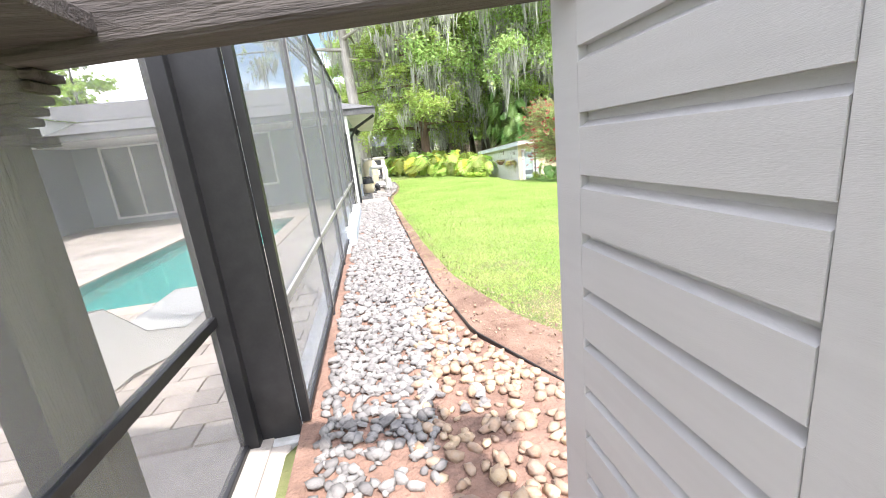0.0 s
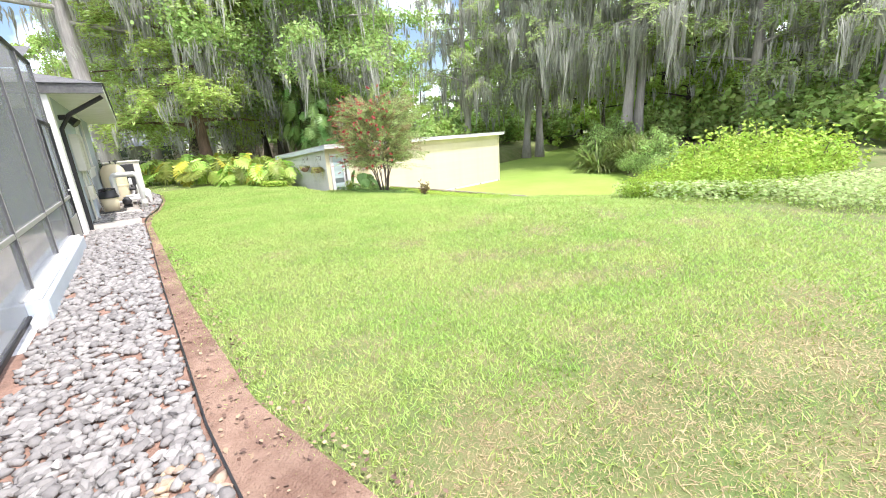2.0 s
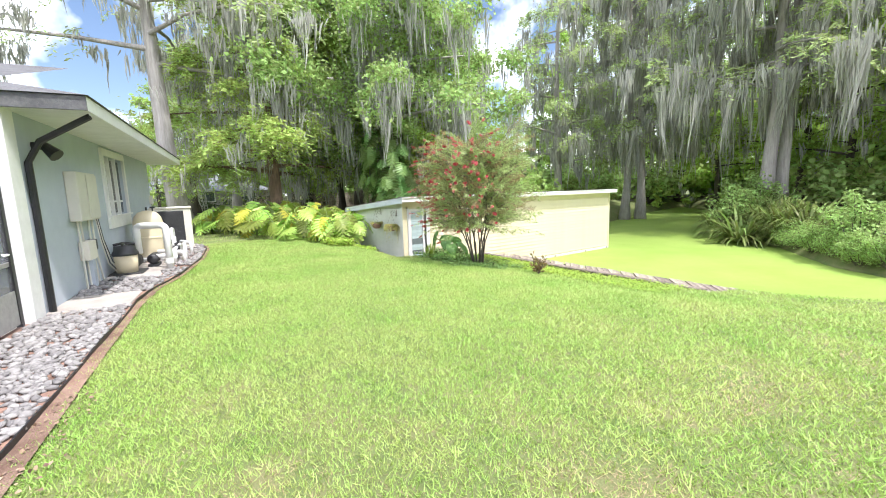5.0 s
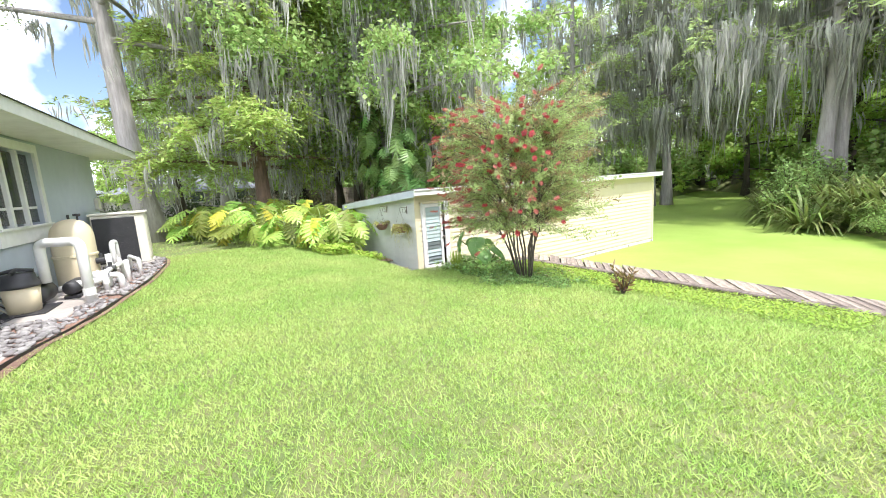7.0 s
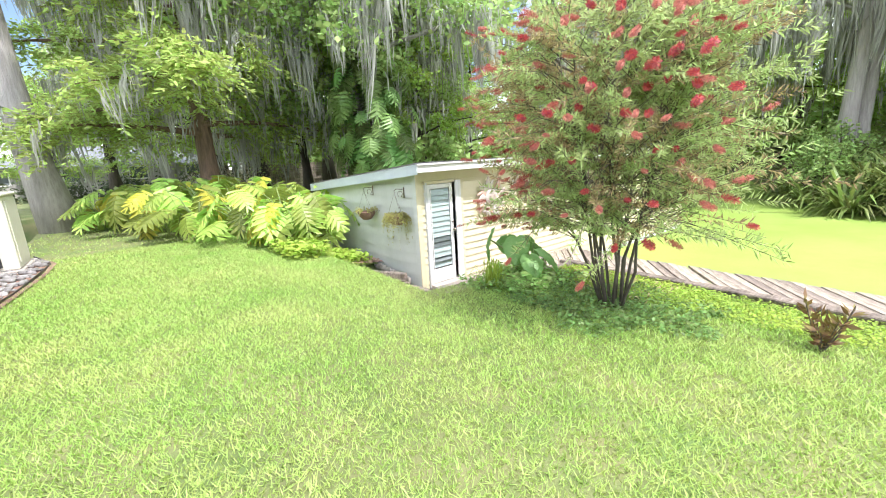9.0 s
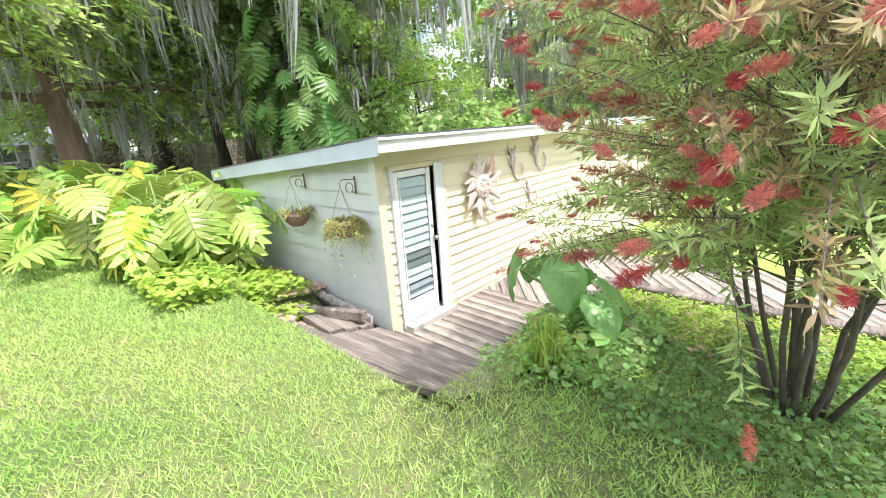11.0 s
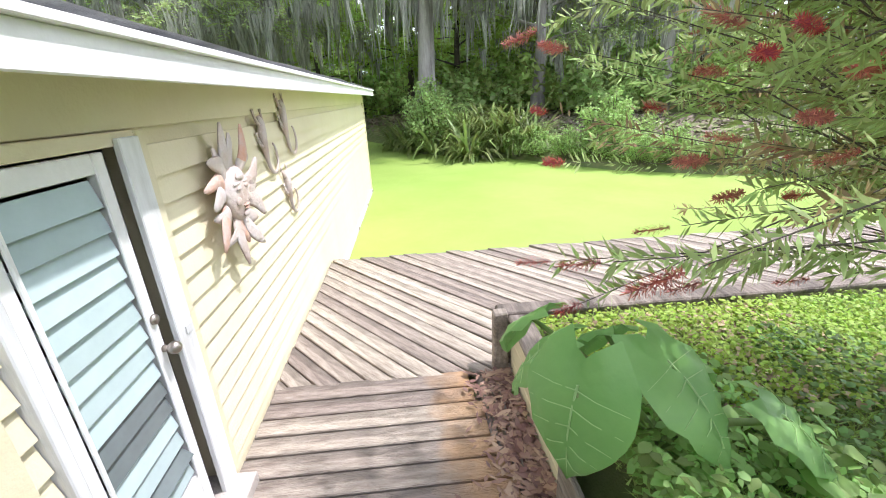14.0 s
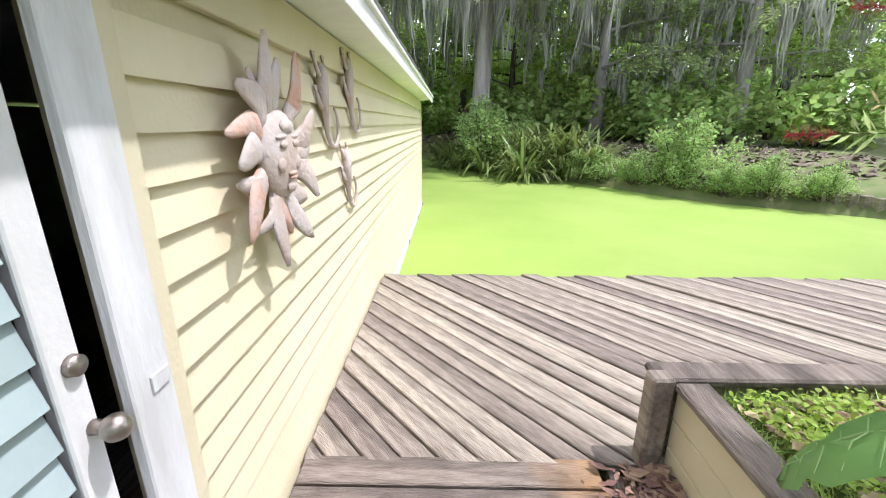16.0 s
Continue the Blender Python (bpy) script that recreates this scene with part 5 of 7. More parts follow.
for k in range(5):
    lv = thing("loose_cable", "loose black cable on the ground by the wall", "cable", HOUSE @ pose(-0.4 + 0.05 * k, 14.3 + 0.22 * k, 0.05), "loose cables")
    part("cable_run", tube([(0, 0, 0.02), (0.08, 0.15, 0.05), (0.02, 0.35, 0.03), (0.10, 0.5, 0.02)], 0.010, 6), M_BLACKP, lv)
panel = thing("electric_panel", "grey electric meter box with conduits on the wall", "electric box", HOUSE)
part("box_body", box(-0.519, 13.55, 1.20, -0.36, 14.55, 1.98, 0.012), M_GREYBOX, panel)
part("cover", box(-0.3595, 13.98, 1.23, -0.345, 14.53, 1.95, 0.006), M_GREYBOX, panel)
part("side_box", box(-0.519, 14.56, 1.28, -0.41, 14.83, 1.50, 0.01), M_GREYBOX, panel)
part("timer_box", box(-0.519, 13.75, 0.55, -0.38, 14.15, 0.86, 0.01), M_CREAMM, panel)
part("disconnect", box(-0.519, 14.16, 0.68, -0.40, 14.32, 0.86, 0.01), M_BLACKP, panel)
for k, s in enumerate((13.7, 13.85, 14.25, 14.45)):
    part("conduit", tube([(-0.47, s, 1.2), (-0.47, s + 0.02, 0.9 - 0.1 * k), (-0.46, s + 0.06 * k, 0.05)], 0.016, 8), M_GREYBOX, panel)
for k in range(4):
    part("cable", tube([(-0.46, 14.6 + 0.05 * k, 1.3), (-0.42, 14.62 + 0.06 * k, 0.8), (-0.40, 14.8 + 0.1 * k, 0.35), (-0.36, 15.2 + 0.12 * k, 0.09), (-0.3, 15.5, 0.08)], 0.009, 6), M_BLACKP if k % 2 else M_GREYBOX, panel)
part("support_post", box(-0.50, 13.9, 0.0, -0.40, 14.05, 0.55, 0.008), M_BLUEGREY, panel)
meter = thing("junction_box", "small white box on the wall corner", "electric box", HOUSE)
part("box_body", box(-0.519, 20.6, 1.35, -0.44, 20.8, 1.62, 0.008), M_GREYBOX, meter)
rl = thing("roof_cable", "black cable along the roof edge", "cable", HOUSE)
part("cable_run", tube([(0.1, 12.5, HZ + 0.26), (0.05, 16.0, HZ + 0.28), (0.1, 19.5, HZ + 0.26)], 0.03, 6), M_BLACKP, rl)

# lounge chair by the pool
lounger = thing("lounge_chair", "white moulded plastic lounge chair on the pool deck", "lounge chair", HOUSE @ pose(-2.05, 3.45, PZ + 0.001, 0, 0, 70))
prof = [(-0.95, 0.62), (-0.82, 0.60), (-0.55, 0.30), (-0.2, 0.17), (0.15, 0.24), (0.45, 0.30), (0.75, 0.22), (0.95, 0.20)]
bm = bmesh.new()
rows_ = []
for x, z in prof:
    rows_.append([bm.verts.new((x, y, z - 0.03 * (1 - (y / 0.33) ** 2))) for y in (-0.33, -0.2, 0, 0.2, 0.33)])
for a, b in zip(rows_, rows_[1:]):
    for k in range(4):
        bm.faces.new((a[k], a[k + 1], b[k + 1], b[k]))
bmesh.ops.solidify(bm, geom=bm.faces[:], thickness=0.03)
part("seat", bm, M_PVC, lounger, smooth=True)
for y in (-0.33, 0.30):
    bm = bmesh.new()
    lo = [(-0.95, 0.0), (-0.75, 0.04), (-0.4, 0.0), (0.0, 0.05), (0.4, 0.0), (0.95, 0.0)]
    hi = [(0.95, 0.19), (0.75, 0.21), (0.45, 0.29), (0.15, 0.23), (-0.2, 0.16), (-0.55, 0.29), (-0.82, 0.59), (-0.95, 0.61)]
    f1 = [bm.verts.new((x, y, z)) for x, z in lo + hi]
    f2 = [bm.verts.new((x, y + 0.03, z)) for x, z in lo + hi]
    bm.faces.new(f1)
    bm.faces.new(f2[::-1])
    for k in range(len(f1)):
        j = (k + 1) % len(f1)
        bm.faces.new((f1[j], f1[k], f2[k], f2[j]))
    part("side_panel", bm, M_PVC, lounger)

# ---- ornaments on the boathouse wall ----
M_CLAY = mat("weathered_terracotta", (0.56, 0.52, 0.50), (0.52, 0.40, 0.33), 5, 0.85, 0.4, 50, stain_shade=0.15)
M_IRON = mat("rusty_iron", (0.10, 0.085, 0.075), (0.20, 0.14, 0.10), 25, 0.7, 0.3, 60)
M_CLAYRED = mat("bare_terracotta", (0.62, 0.33, 0.22), (0.58, 0.47, 0.42), 9, 0.85, 0.4, 50, stain_shade=0.15)
sun_thing = thing("sun_ornament", "weathered terracotta sun face ornament hung on the siding", "wall ornament", pose(10.10, SY0 - 0.03, 0.64) @ Matrix.Diagonal((1.3, 1, 1.15, 1)))
bm = bmesh.new()
bmesh.ops.create_uvsphere(bm, u_segments=24, v_segments=12, radius=0.11, matrix=Matrix.Diagonal((1, 0.42, 1.15, 1)))
for ex, ez, er, fx, fz in ((0.0, 0.0, 0.021, 0.7, 1.5), (0.0, -0.02, 0.017, 1.3, 0.8), (-0.05, -0.025, 0.028, 1, 0.9), (0.05, -0.025, 0.028, 1, 0.9), (-0.04, 0.05, 0.024, 1.5, 0.35), (0.04, 0.05, 0.024, 1.5, 0.35), (0.0, -0.09, 0.026, 1.2, 0.8), (0.0, 0.078, 0.036, 1.3, 0.7)):
    bmesh.ops.create_uvsphere(bm, u_segments=12, v_segments=8, radius=er, matrix=pose(ex, -0.036, ez) @ Matrix.Diagonal((fx * 0.85, 0.42, fz * 0.85, 1)))
face_part = part("face", bm, M_CLAY, sun_thing, smooth=True)
face_part.matrix_basis = pose(0, -0.032, 0) @ Matrix.Diagonal((1.12, 1, 1.12, 1))
for sx in (-1, 1):
    bm = bmesh.new()
    bmesh.ops.create_uvsphere(bm, u_segments=12, v_segments=8, radius=0.015, matrix=pose(0.038 * sx, -0.044, 0.03) @ Matrix.Diagonal((1.4, 0.6, 0.75, 1)))
    part("eye", bm, M_CLAY, face_part, smooth=True)
for dz_, w_ in ((-0.052, 0.026), (-0.064, 0.021)):
    bm = bmesh.new()
    bmesh.ops.create_uvsphere(bm, u_segments=12, v_segments=6, radius=w_, matrix=pose(0, -0.046, dz_) @ Matrix.Diagonal((1, 0.4, 0.26, 1)))
    part("lip", bm, M_CLAYRED, face_part, smooth=True)
rr = random.Random(8)
for k in range(19):
    a = 2 * math.pi * k / 19 + 0.12 + rr.uniform(-0.05, 0.05)
    big = k % 2
    L = ((0.22 if big else 0.17) + rr.uniform(-0.02, 0.03)) * (0.92 + 0.22 * abs(math.sin(a)))
    curl = rr.choice((-1, 1)) * rr.uniform(0.02, 0.05)
    wv = 0.050 if big else 0.042
    c, s_ = math.cos(a), math.sin(a)
    bm = bmesh.new()
    rings = []
    for i in range(10):
        t = i / 9
        r = 0.088 + L * t
        sw = curl * math.sin(t * 3.9)
        w = wv * (0.5 + 0.55 * math.sin(math.pi * min(1, 0.05 + 0.66 * t))) * math.sqrt(max(0.04, 1 - t ** 3))
        y = -0.012 - 0.028 * math.sin(t * 2.6) - (0.03 * t * t if big else 0)
        ring = []
        for j in range(8):
            b = 2 * math.pi * j / 8
            q = sw + w * math.cos(b)
            ring.append(bm.verts.new((c * r - s_ * q, y - (0.017 if math.sin(b) > 0 else 0.006) * math.sin(b) * (1 - 0.5 * t), s_ * r + c * q)))
        rings.append(ring)
    for p0, p1 in zip(rings, rings[1:]):
        for j in range(8):
            bm.faces.new((p0[j], p0[(j + 1) % 8], p1[(j + 1) % 8], p1[j]))
    bm.faces.new(rings[-1])
    part("ray", bm, M_CLAYRED if k in (3, 8, 11, 14) else M_CLAY, sun_thing, smooth=True)


def gecko(m, flip):
    """A small iron lizard with a curled tail."""
    bm = bmesh.new()
    body = [(0.0, -0.012, 0.17), (0.012, -0.02, 0.13), (-0.005, -0.024, 0.07), (0.0, -0.022, 0.0), (0.02, -0.02, -0.06)]
    tail = [(0.02 + 0.095 * (1 - math.cos(t)) * flip, -0.02, -0.06 - 0.11 * math.sin(t) - 0.04 * (t / 4)) for t in np.linspace(0.3, 4.2, 12)]
    tube(body + tail, [0.016, 0.030, 0.034, 0.028, 0.019] + [0.015 - 0.0007 * k for k in range(12)], 8, bm)
    for z, sx in ((0.11, -1), (0.11, 1), (-0.02, -1), (-0.02, 1)):
        tube([(0, -0.018, z), (0.05 * sx, -0.02, z + 0.03), (0.06 * sx, -0.012, z + 0.07)], [0.013, 0.011, 0.009], 6, bm)
        for q in (-0.015, 0, 0.015):
            tube([(0.06 * sx, -0.012, z + 0.07), (0.06 * sx + q, -0.01, z + 0.10)], [0.007, 0.005], 5, bm)
    ob = part("lizard_ornament", bm, M_CLAY, smooth=True)
    ob.matrix_world = m
    tagged(ob, "small weathered metal lizard hung on the siding", "wall ornament", "lizards on the wall")


gecko(pose(10.84, SY0 - 0.004, 0.84) @ Matrix.Diagonal((1.3, 1, 1.2, 1)), 1)
gecko(pose(11.45, SY0 - 0.004, 0.93) @ Matrix.Diagonal((1.5, 1, 1.3, 1)), 1)
gecko(pose(11.25, SY0 - 0.004, 0.40) @ Matrix.Diagonal((1.2, 1, 1.1, 1)), 1)

# ---- bottlebrush ----
M_BBLEAF = mat("bottlebrush_leaf", (0.41, 0.54, 0.20), (0.50, 0.58, 0.26), 1.5, 0.5, island=0.35, leaf=0.6)
M_RED = mat("red_filament", (0.54, 0.055, 0.08), (0.60, 0.13, 0.14), 20, 0.6, island=0.4, leaf=0.3)
M_REDOLD = mat("faded_filament", (0.62, 0.19, 0.17), (0.52, 0.23, 0.17), 20, 0.7, island=0.3, leaf=0.2)
BBX, BBY = 8.54, 12.15
bb = thing("bottlebrush", "bottlebrush shrub with many stems and red brush flowers", "shrub", pose(BBX, BBY, gz(BBX, BBY) - 0.02))
r2 = np.random.default_rng(21)
tips, twigs = [], []
for k in range(13):
    a = k * 2.399 + r2.uniform(-0.3, 0.3)
    lean_ = r2.uniform(0.3, 1.0)
    pts = [Vector((0.09 * math.cos(a), 0.09 * math.sin(a), -0.05))]
    for i in range(1, 6):
        t = i / 5
        pts.append(Vector((math.cos(a + 0.2 * t) * (0.06 + lean_ * t ** 0.8), math.sin(a + 0.2 * t) * (0.06 + lean_ * t ** 0.8), 2.75 * t * r2.uniform(0.92, 1.05) * (1.1 - 0.25 * lean_))) + Vector((r2.uniform(-0.07, 0.07), r2.uniform(-0.07, 0.07), 0)))
    part("stem", tube(pts, [0.017, 0.015, 0.012, 0.009, 0.006, 0.004], 7), M_TWIG, bb, smooth=True)
    for i in range(58):
        t = r2.uniform(0.30, 1.0)
        j = min(int(t * 5), 4)
        o = pts[j].lerp(pts[j + 1], t * 5 - j)
        b = a + r2.uniform(-1.7, 1.7)
        L = r2.uniform(0.45, 1.3) * (1.42 - 0.78 * t) * (1.2 if math.sin(b) > 0.55 and math.cos(b) > -0.1 else 0.8 if math.cos(b) < -0.2 and math.sin(b) > 0 else 1.0)
        rise = r2.uniform(-0.35, 0.5)
        e_ = o + Vector((math.cos(b) * L, math.sin(b) * L, L * rise + 0.22))
        mid = o.lerp(e_, 0.5) + Vector((0, 0, 0.12))
        twigs.append((o, mid, e_))
        tips.append(e_)
bm = bmesh.new()
for o, m_, e_ in twigs:
    tube([o, m_, e_], [0.0045, 0.003, 0.0015], 4, bm, False)
tagged(part("twig", bm, M_TWIG, bb), kind="stuff")


def spray_leaves(segs, per, length, width, spread=0.9, r=r2):
    """Narrow leaves set round twigs: arrays of vertices and triangles."""
    o = np.array([[tuple(q) for q in s] for s in segs])
    n = len(o) * per
    w = np.repeat(np.arange(len(o)), per)
    t = r.uniform(0.12, 1.0, n) ** 0.8
    p = (1 - t)[:, None] ** 2 * o[w, 0] + (2 * t * (1 - t))[:, None] * o[w, 1] + (t ** 2)[:, None] * o[w, 2]
    ax = o[w, 2] - o[w, 0]
    ax /= np.linalg.norm(ax, axis=1)[:, None]
    d = r.normal(0, 1, (n, 3))
    d -= ax * (d * ax).sum(1)[:, None]
    d /= np.linalg.norm(d, axis=1)[:, None]
    d = ax * r.uniform(0.3, 0.9, (n, 1)) + d * spread
    d /= np.linalg.norm(d, axis=1)[:, None]
    s = np.cross(d, r.normal(0, 1, (n, 3)))
    s /= np.linalg.norm(s, axis=1)[:, None]
    L = length * r.uniform(0.6, 1.3, (n, 1))
    s *= width * r.uniform(0.7, 1.2, (n, 1))
    v = np.stack([p, p + d * L * 0.45 + s, p + d * L, p + d * L * 0.45 - s], 1).reshape(-1, 3)
    i = np.arange(n)[:, None] * 4
    f = np.concatenate([i + [0, 1, 2], i + [0, 2, 3]], 1).reshape(-1, 3)
    return v, f


v, f = spray_leaves([q for k, q in enumerate(twigs) if k % 3], 104, 0.074, 0.0064)
arr("crown", v, f, M_BBLEAF, bb)
v, f = spray_leaves([q for k, q in enumerate(twigs) if k % 3 == 0], 92, 0.07, 0.006)
arr("bronze_growth", v, f, mat("bronze_leaf", (0.40, 0.27, 0.16), (0.46, 0.40, 0.20), 1.5, 0.5, island=0.35, leaf=0.5), bb, "bronze young and faded foliage")


def brush_mesh(n, L, rad, seed):
    r = np.random.default_rng(seed)
    z = r.uniform(0, L, n)
    a = r.uniform(0, 6.283, n)
    env = rad * np.sqrt(np.clip(1 - ((z - L / 2) / (L * 0.62)) ** 2, 0.1, 1)) * r.uniform(0.75, 1.1, n)
    base = np.stack([0 * z, 0 * z, z], 1)
    tip = base + np.stack([np.cos(a) * env, np.sin(a) * env, r.uniform(-0.005, 0.02, n)], 1)
    s = np.stack([-np.sin(a), np.cos(a), 0 * a], 1) * 0.0012
    v = np.stack([base - s, base + s, tip + s * 1.2, tip - s * 1.2], 1).reshape(-1, 3)
    i = np.arange(n)[:, None] * 4
    return v, np.concatenate([i + [0, 1, 2], i + [0, 2, 3]], 1).reshape(-1, 3)


fl_m = []
for k, (mt, sd) in enumerate(((M_RED, 3), (M_RED, 4), (M_REDOLD, 5))):
    v, f = brush_mesh(230, 0.125, 0.038 if k < 2 else 0.028, sd)
    ob = arr("flower", v, f, mt, bb)
    fl_m.append(ob.data)
    ob.matrix_basis = Matrix.Translation(tips[k]) @ pose(0, 0, 0, 40, 20 * k, 60 * k)
outer = [i for i in range(len(tips)) if (tips[i].xy.length > 0.8 or tips[i].z > 2.6) and tips[i].y * 0.8 - tips[i].x > -0.45]
outer = [outer[int(q)] for q in r2.permutation(len(outer))[:297]]
for n_, i in enumerate(outer):
    q = (tips[i] - twigs[i][1]).to_track_quat("Z", "Y").to_matrix().to_4x4()
    ob = new("flower", fl_m[(0, 2, 2, 1, 2)[n_ % 5]])
    ob.parent = bb
    sc = r2.uniform(0.65, 1.12)
    ob.matrix_basis = Matrix.Translation(twigs[i][1].lerp(tips[i], r2.uniform(0.96, 1.10))) @ q @ Matrix.Diagonal((sc, sc, sc, 1))

# ---- large leaved plants ----
M_PHILO = mat("philodendron_leaf", (0.32, 0.50, 0.10), (0.46, 0.57, 0.12), 2.2, 0.4, 0.2, 25, vary=0.5, leaf=0.3)
M_PHILOY = mat("philodendron_leaf_yellow", (0.55, 0.56, 0.08), (0.62, 0.56, 0.09), 2.2, 0.4, 0.2, 25, vary=0.25, leaf=0.35)
M_TARO = mat("taro_leaf", (0.21, 0.42, 0.12), (0.27, 0.48, 0.15), 3, 0.38, 0.25, 14, leaf=0.35)
M_VEIN = mat("leaf_vein", (0.42, 0.60, 0.26), (0.38, 0.56, 0.22), 8, 0.5, leaf=0.2)
M_STALK = mat("green_stalk", (0.20, 0.28, 0.09), (0.26, 0.32, 0.12), 8, 0.5)


def split_leaf_mesh(L, W, lobes, droop):
    """A deeply cut leaf that droops from its stalk: finger lobes either side of a midrib, stalk end at the origin, along +x."""
    v, f = [], []

    def add(*ps):
        i = len(v)
        v.extend(ps)
        f.append(tuple(range(i, i + len(ps))))
    for sgn in (-1, 1):
        for k in range(lobes):
            t0, t1 = k / lobes, (k + 0.93) / lobes
            env = W * math.sin(min(1.0, (k + 0.9) / lobes) * 2.6 + 0.35) ** 0.8 if k < lobes - 1 else W * 0.25
            x0, x1 = L * t0, L * t1
            xt = (x0 + x1) / 2 + L * 0.10 + (L * 0.12 * t0) - (L * 0.12 if k == 0 else 0)

            def dz(x, y):
                return -droop * (x / L) ** 2 * L + 0.22 * abs(y) - 0.55 * y * y / W
            a, b = (x0, 0.004 * sgn), (x1, 0.004 * sgn)
            c = (x0 + 0.72 * (xt - (x0 + x1) / 2) + (x1 - x0) * 1.0, sgn * env * 0.68)
            d = (x0 + 0.72 * (xt - (x0 + x1) / 2) + (x1 - x0) * 0.0, sgn * env * 0.68)
            e = (xt, sgn * env)
            P = [(q[0], q[1], dz(*q)) for q in (a, b, c, e, d)]
            add(*(P if sgn > 0 else P[::-1]))
    me = bpy.data.meshes.new("leaf_blade")
    me.from_pydata(v, [], f)
    return me


leaf_kinds = []
for k, (L, W, dr) in enumerate(((0.62, 0.33, 0.35), (0.50, 0.29, 0.55), (0.72, 0.36, 0.5), (0.55, 0.30, 0.2))):
    me = split_leaf_mesh(L, W, 7, dr)
    me.materials.append(M_PHILO)
    leaf_kinds.append(me)
me_y = split_leaf_mesh(0.6, 0.28, 7, 0.4)
me_y.materials.append(M_PHILOY)


def stalk_mesh():
    bm = tube([(0, 0, 0), (0.06, 0, 0.45), (0.22, 0, 0.85), (0.40, 0, 1.0)], [0.016, 0.013, 0.010, 0.008], 5)
    me = bpy.data.meshes.new("stalk")
    bm.to_mesh(me)
    bm.free()
    me.materials.append(M_STALK)
    return me


STALK = stalk_mesh()
rp = np.random.default_rng(5)


def philodendron(x, y, h, n):
    t = thing("philodendron", "large split-leaf philodendron with glossy yellow-green leaves", "plant", pose(x, y, gz(x, y) - 0.02), "philodendron bed")
    for k in range(n):
        a = k * 137.5 + rp.uniform(-20, 20)
        hh = h * rp.uniform(0.45, 1.0)
        m = pose(0, 0, 0, 0, 0, a) @ Matrix.Diagonal((rp.uniform(0.6, 1.25), 1, hh, 1))
        s = new("stalk", STALK)
        s.parent = t
        s.matrix_basis = m
        tip = m @ Vector((0.40, 0, 1.0))
        lf = new("leaf", me_y if rp.uniform() < 0.16 else leaf_kinds[int(rp.integers(0, 4))])
        lf.parent = t
        sc = rp.uniform(0.85, 1.25)
        lf.matrix_basis = Matrix.Translation(tip) @ pose(0, 0, 0, 0, 0, a + rp.uniform(-35, 35)) @ pose(0, 0, 0, rp.uniform(-25, 25), rp.uniform(5, 55), 0) @ Matrix.Diagonal((sc, sc, sc, 1))


bed_rows = [(7.4, 17.8, 1.0), (4.4, 24.4, 1.1), (7.2, 18.2, 1.05), (7.9, 18.3, 1.1), (6.6, 19.1, 1.05), (7.4, 19.4, 1.2), (6.0, 20.1, 1.1), (6.8, 20.4, 1.2), (5.55, 21.3, 1.15), (6.4, 21.5, 1.25), (5.1, 22.6, 1.15), (6.0, 22.8, 1.3), (4.9, 24.0, 1.1),
            (5.6, 24.2, 1.25), (5.3, 25.6, 1.2), (6.9, 22.2, 1.3), (7.9, 20.6, 1.3), (8.3, 19.6, 1.2), (6.4, 24.6, 1.3), (7.4, 21.4, 1.3)]
for x, y, h in bed_rows:
    philodendron(x, y, h, 15)
# the climber on a tree trunk
M_PHILOD = mat("climber_leaf", (0.16, 0.28, 0.075), (0.24, 0.36, 0.10), 2.2, 0.4, 0.2, 25, vary=0.6, leaf=0.3)
dark_kinds = []
for me in leaf_kinds:
    me2 = me.copy()
    me2.materials[0] = M_PHILOD
    dark_kinds.append(me2)
climber = thing("climbing_philodendron", "climbing split-leaf plant covering a tree trunk", "plant", pose(11.9, 22.6, 0.0))
part("vine_stem", tube([(0, 0, -0.1), (0.1, 0, 2), (0.0, 0.1, 4.6), (0.05, 0.0, 5.4)], [0.16, 0.14, 0.10, 0.05], 8), M_BARKD, climber, smooth=True)
for k in range(230):
    zc = 0.4 + 4.9 * k / 230
    a = rp.uniform(0, 360)
    rad = 0.25 + 1.0 * math.sin(min(1, zc / 5.0) * 2.7) * rp.uniform(0.2, 1.35)
    lf = new("leaf", dark_kinds[k % 4])
    lf.parent = climber
    sc = rp.uniform(0.75, 1.35)
    lf.matrix_basis = pose(0, 0, zc, 0, 0, a) @ pose(rad, 0, 0, rp.uniform(-20, 20), rp.uniform(30, 75), 0) @ Matrix.Diagonal((sc, sc, sc, 1))

# elephant ears beside the deck
taro = thing("elephant_ear", "elephant ear plant with broad heart-shaped leaves beside the deck", "plant", pose(8.86, 13.45, gz(8.86, 13.45) - 0.02))


def heart_mesh(L, W, droop):
    bm = bmesh.new()
    N_ = 9
    rows_ = []
    for i in range(N_ + 1):
        t = i / N_
        w = W * (math.sin(math.pi * min(1, (t * 0.92 + 0.08))) ** 0.75) * (1.25 - 0.55 * t)
        x = L * (t - 0.28)
        r_ = []
        for q in (-1, -0.66, -0.33, 0, 0.33, 0.66, 1):
            xx = x - (0.20 * L * abs(q) * (1 - t) ** 2)
            r_.append(bm.verts.new((xx, w * q, 0.10 * W * math.sin(abs(q) * 3.1) + 0.012 * math.sin(i * 2.4 + abs(q) * 6) - droop * L * max(0, t - 0.25) ** 2 - 0.12 * W * q * q)))
        rows_.append(r_)
    for a, b in zip(rows_, rows_[1:]):
        for k in range(6):
            bm.faces.new((a[k], b[k], b[k + 1], a[k + 1]))
    bmesh.ops.remove_doubles(bm, verts=bm.verts[:], dist=0.0005)
    return bm


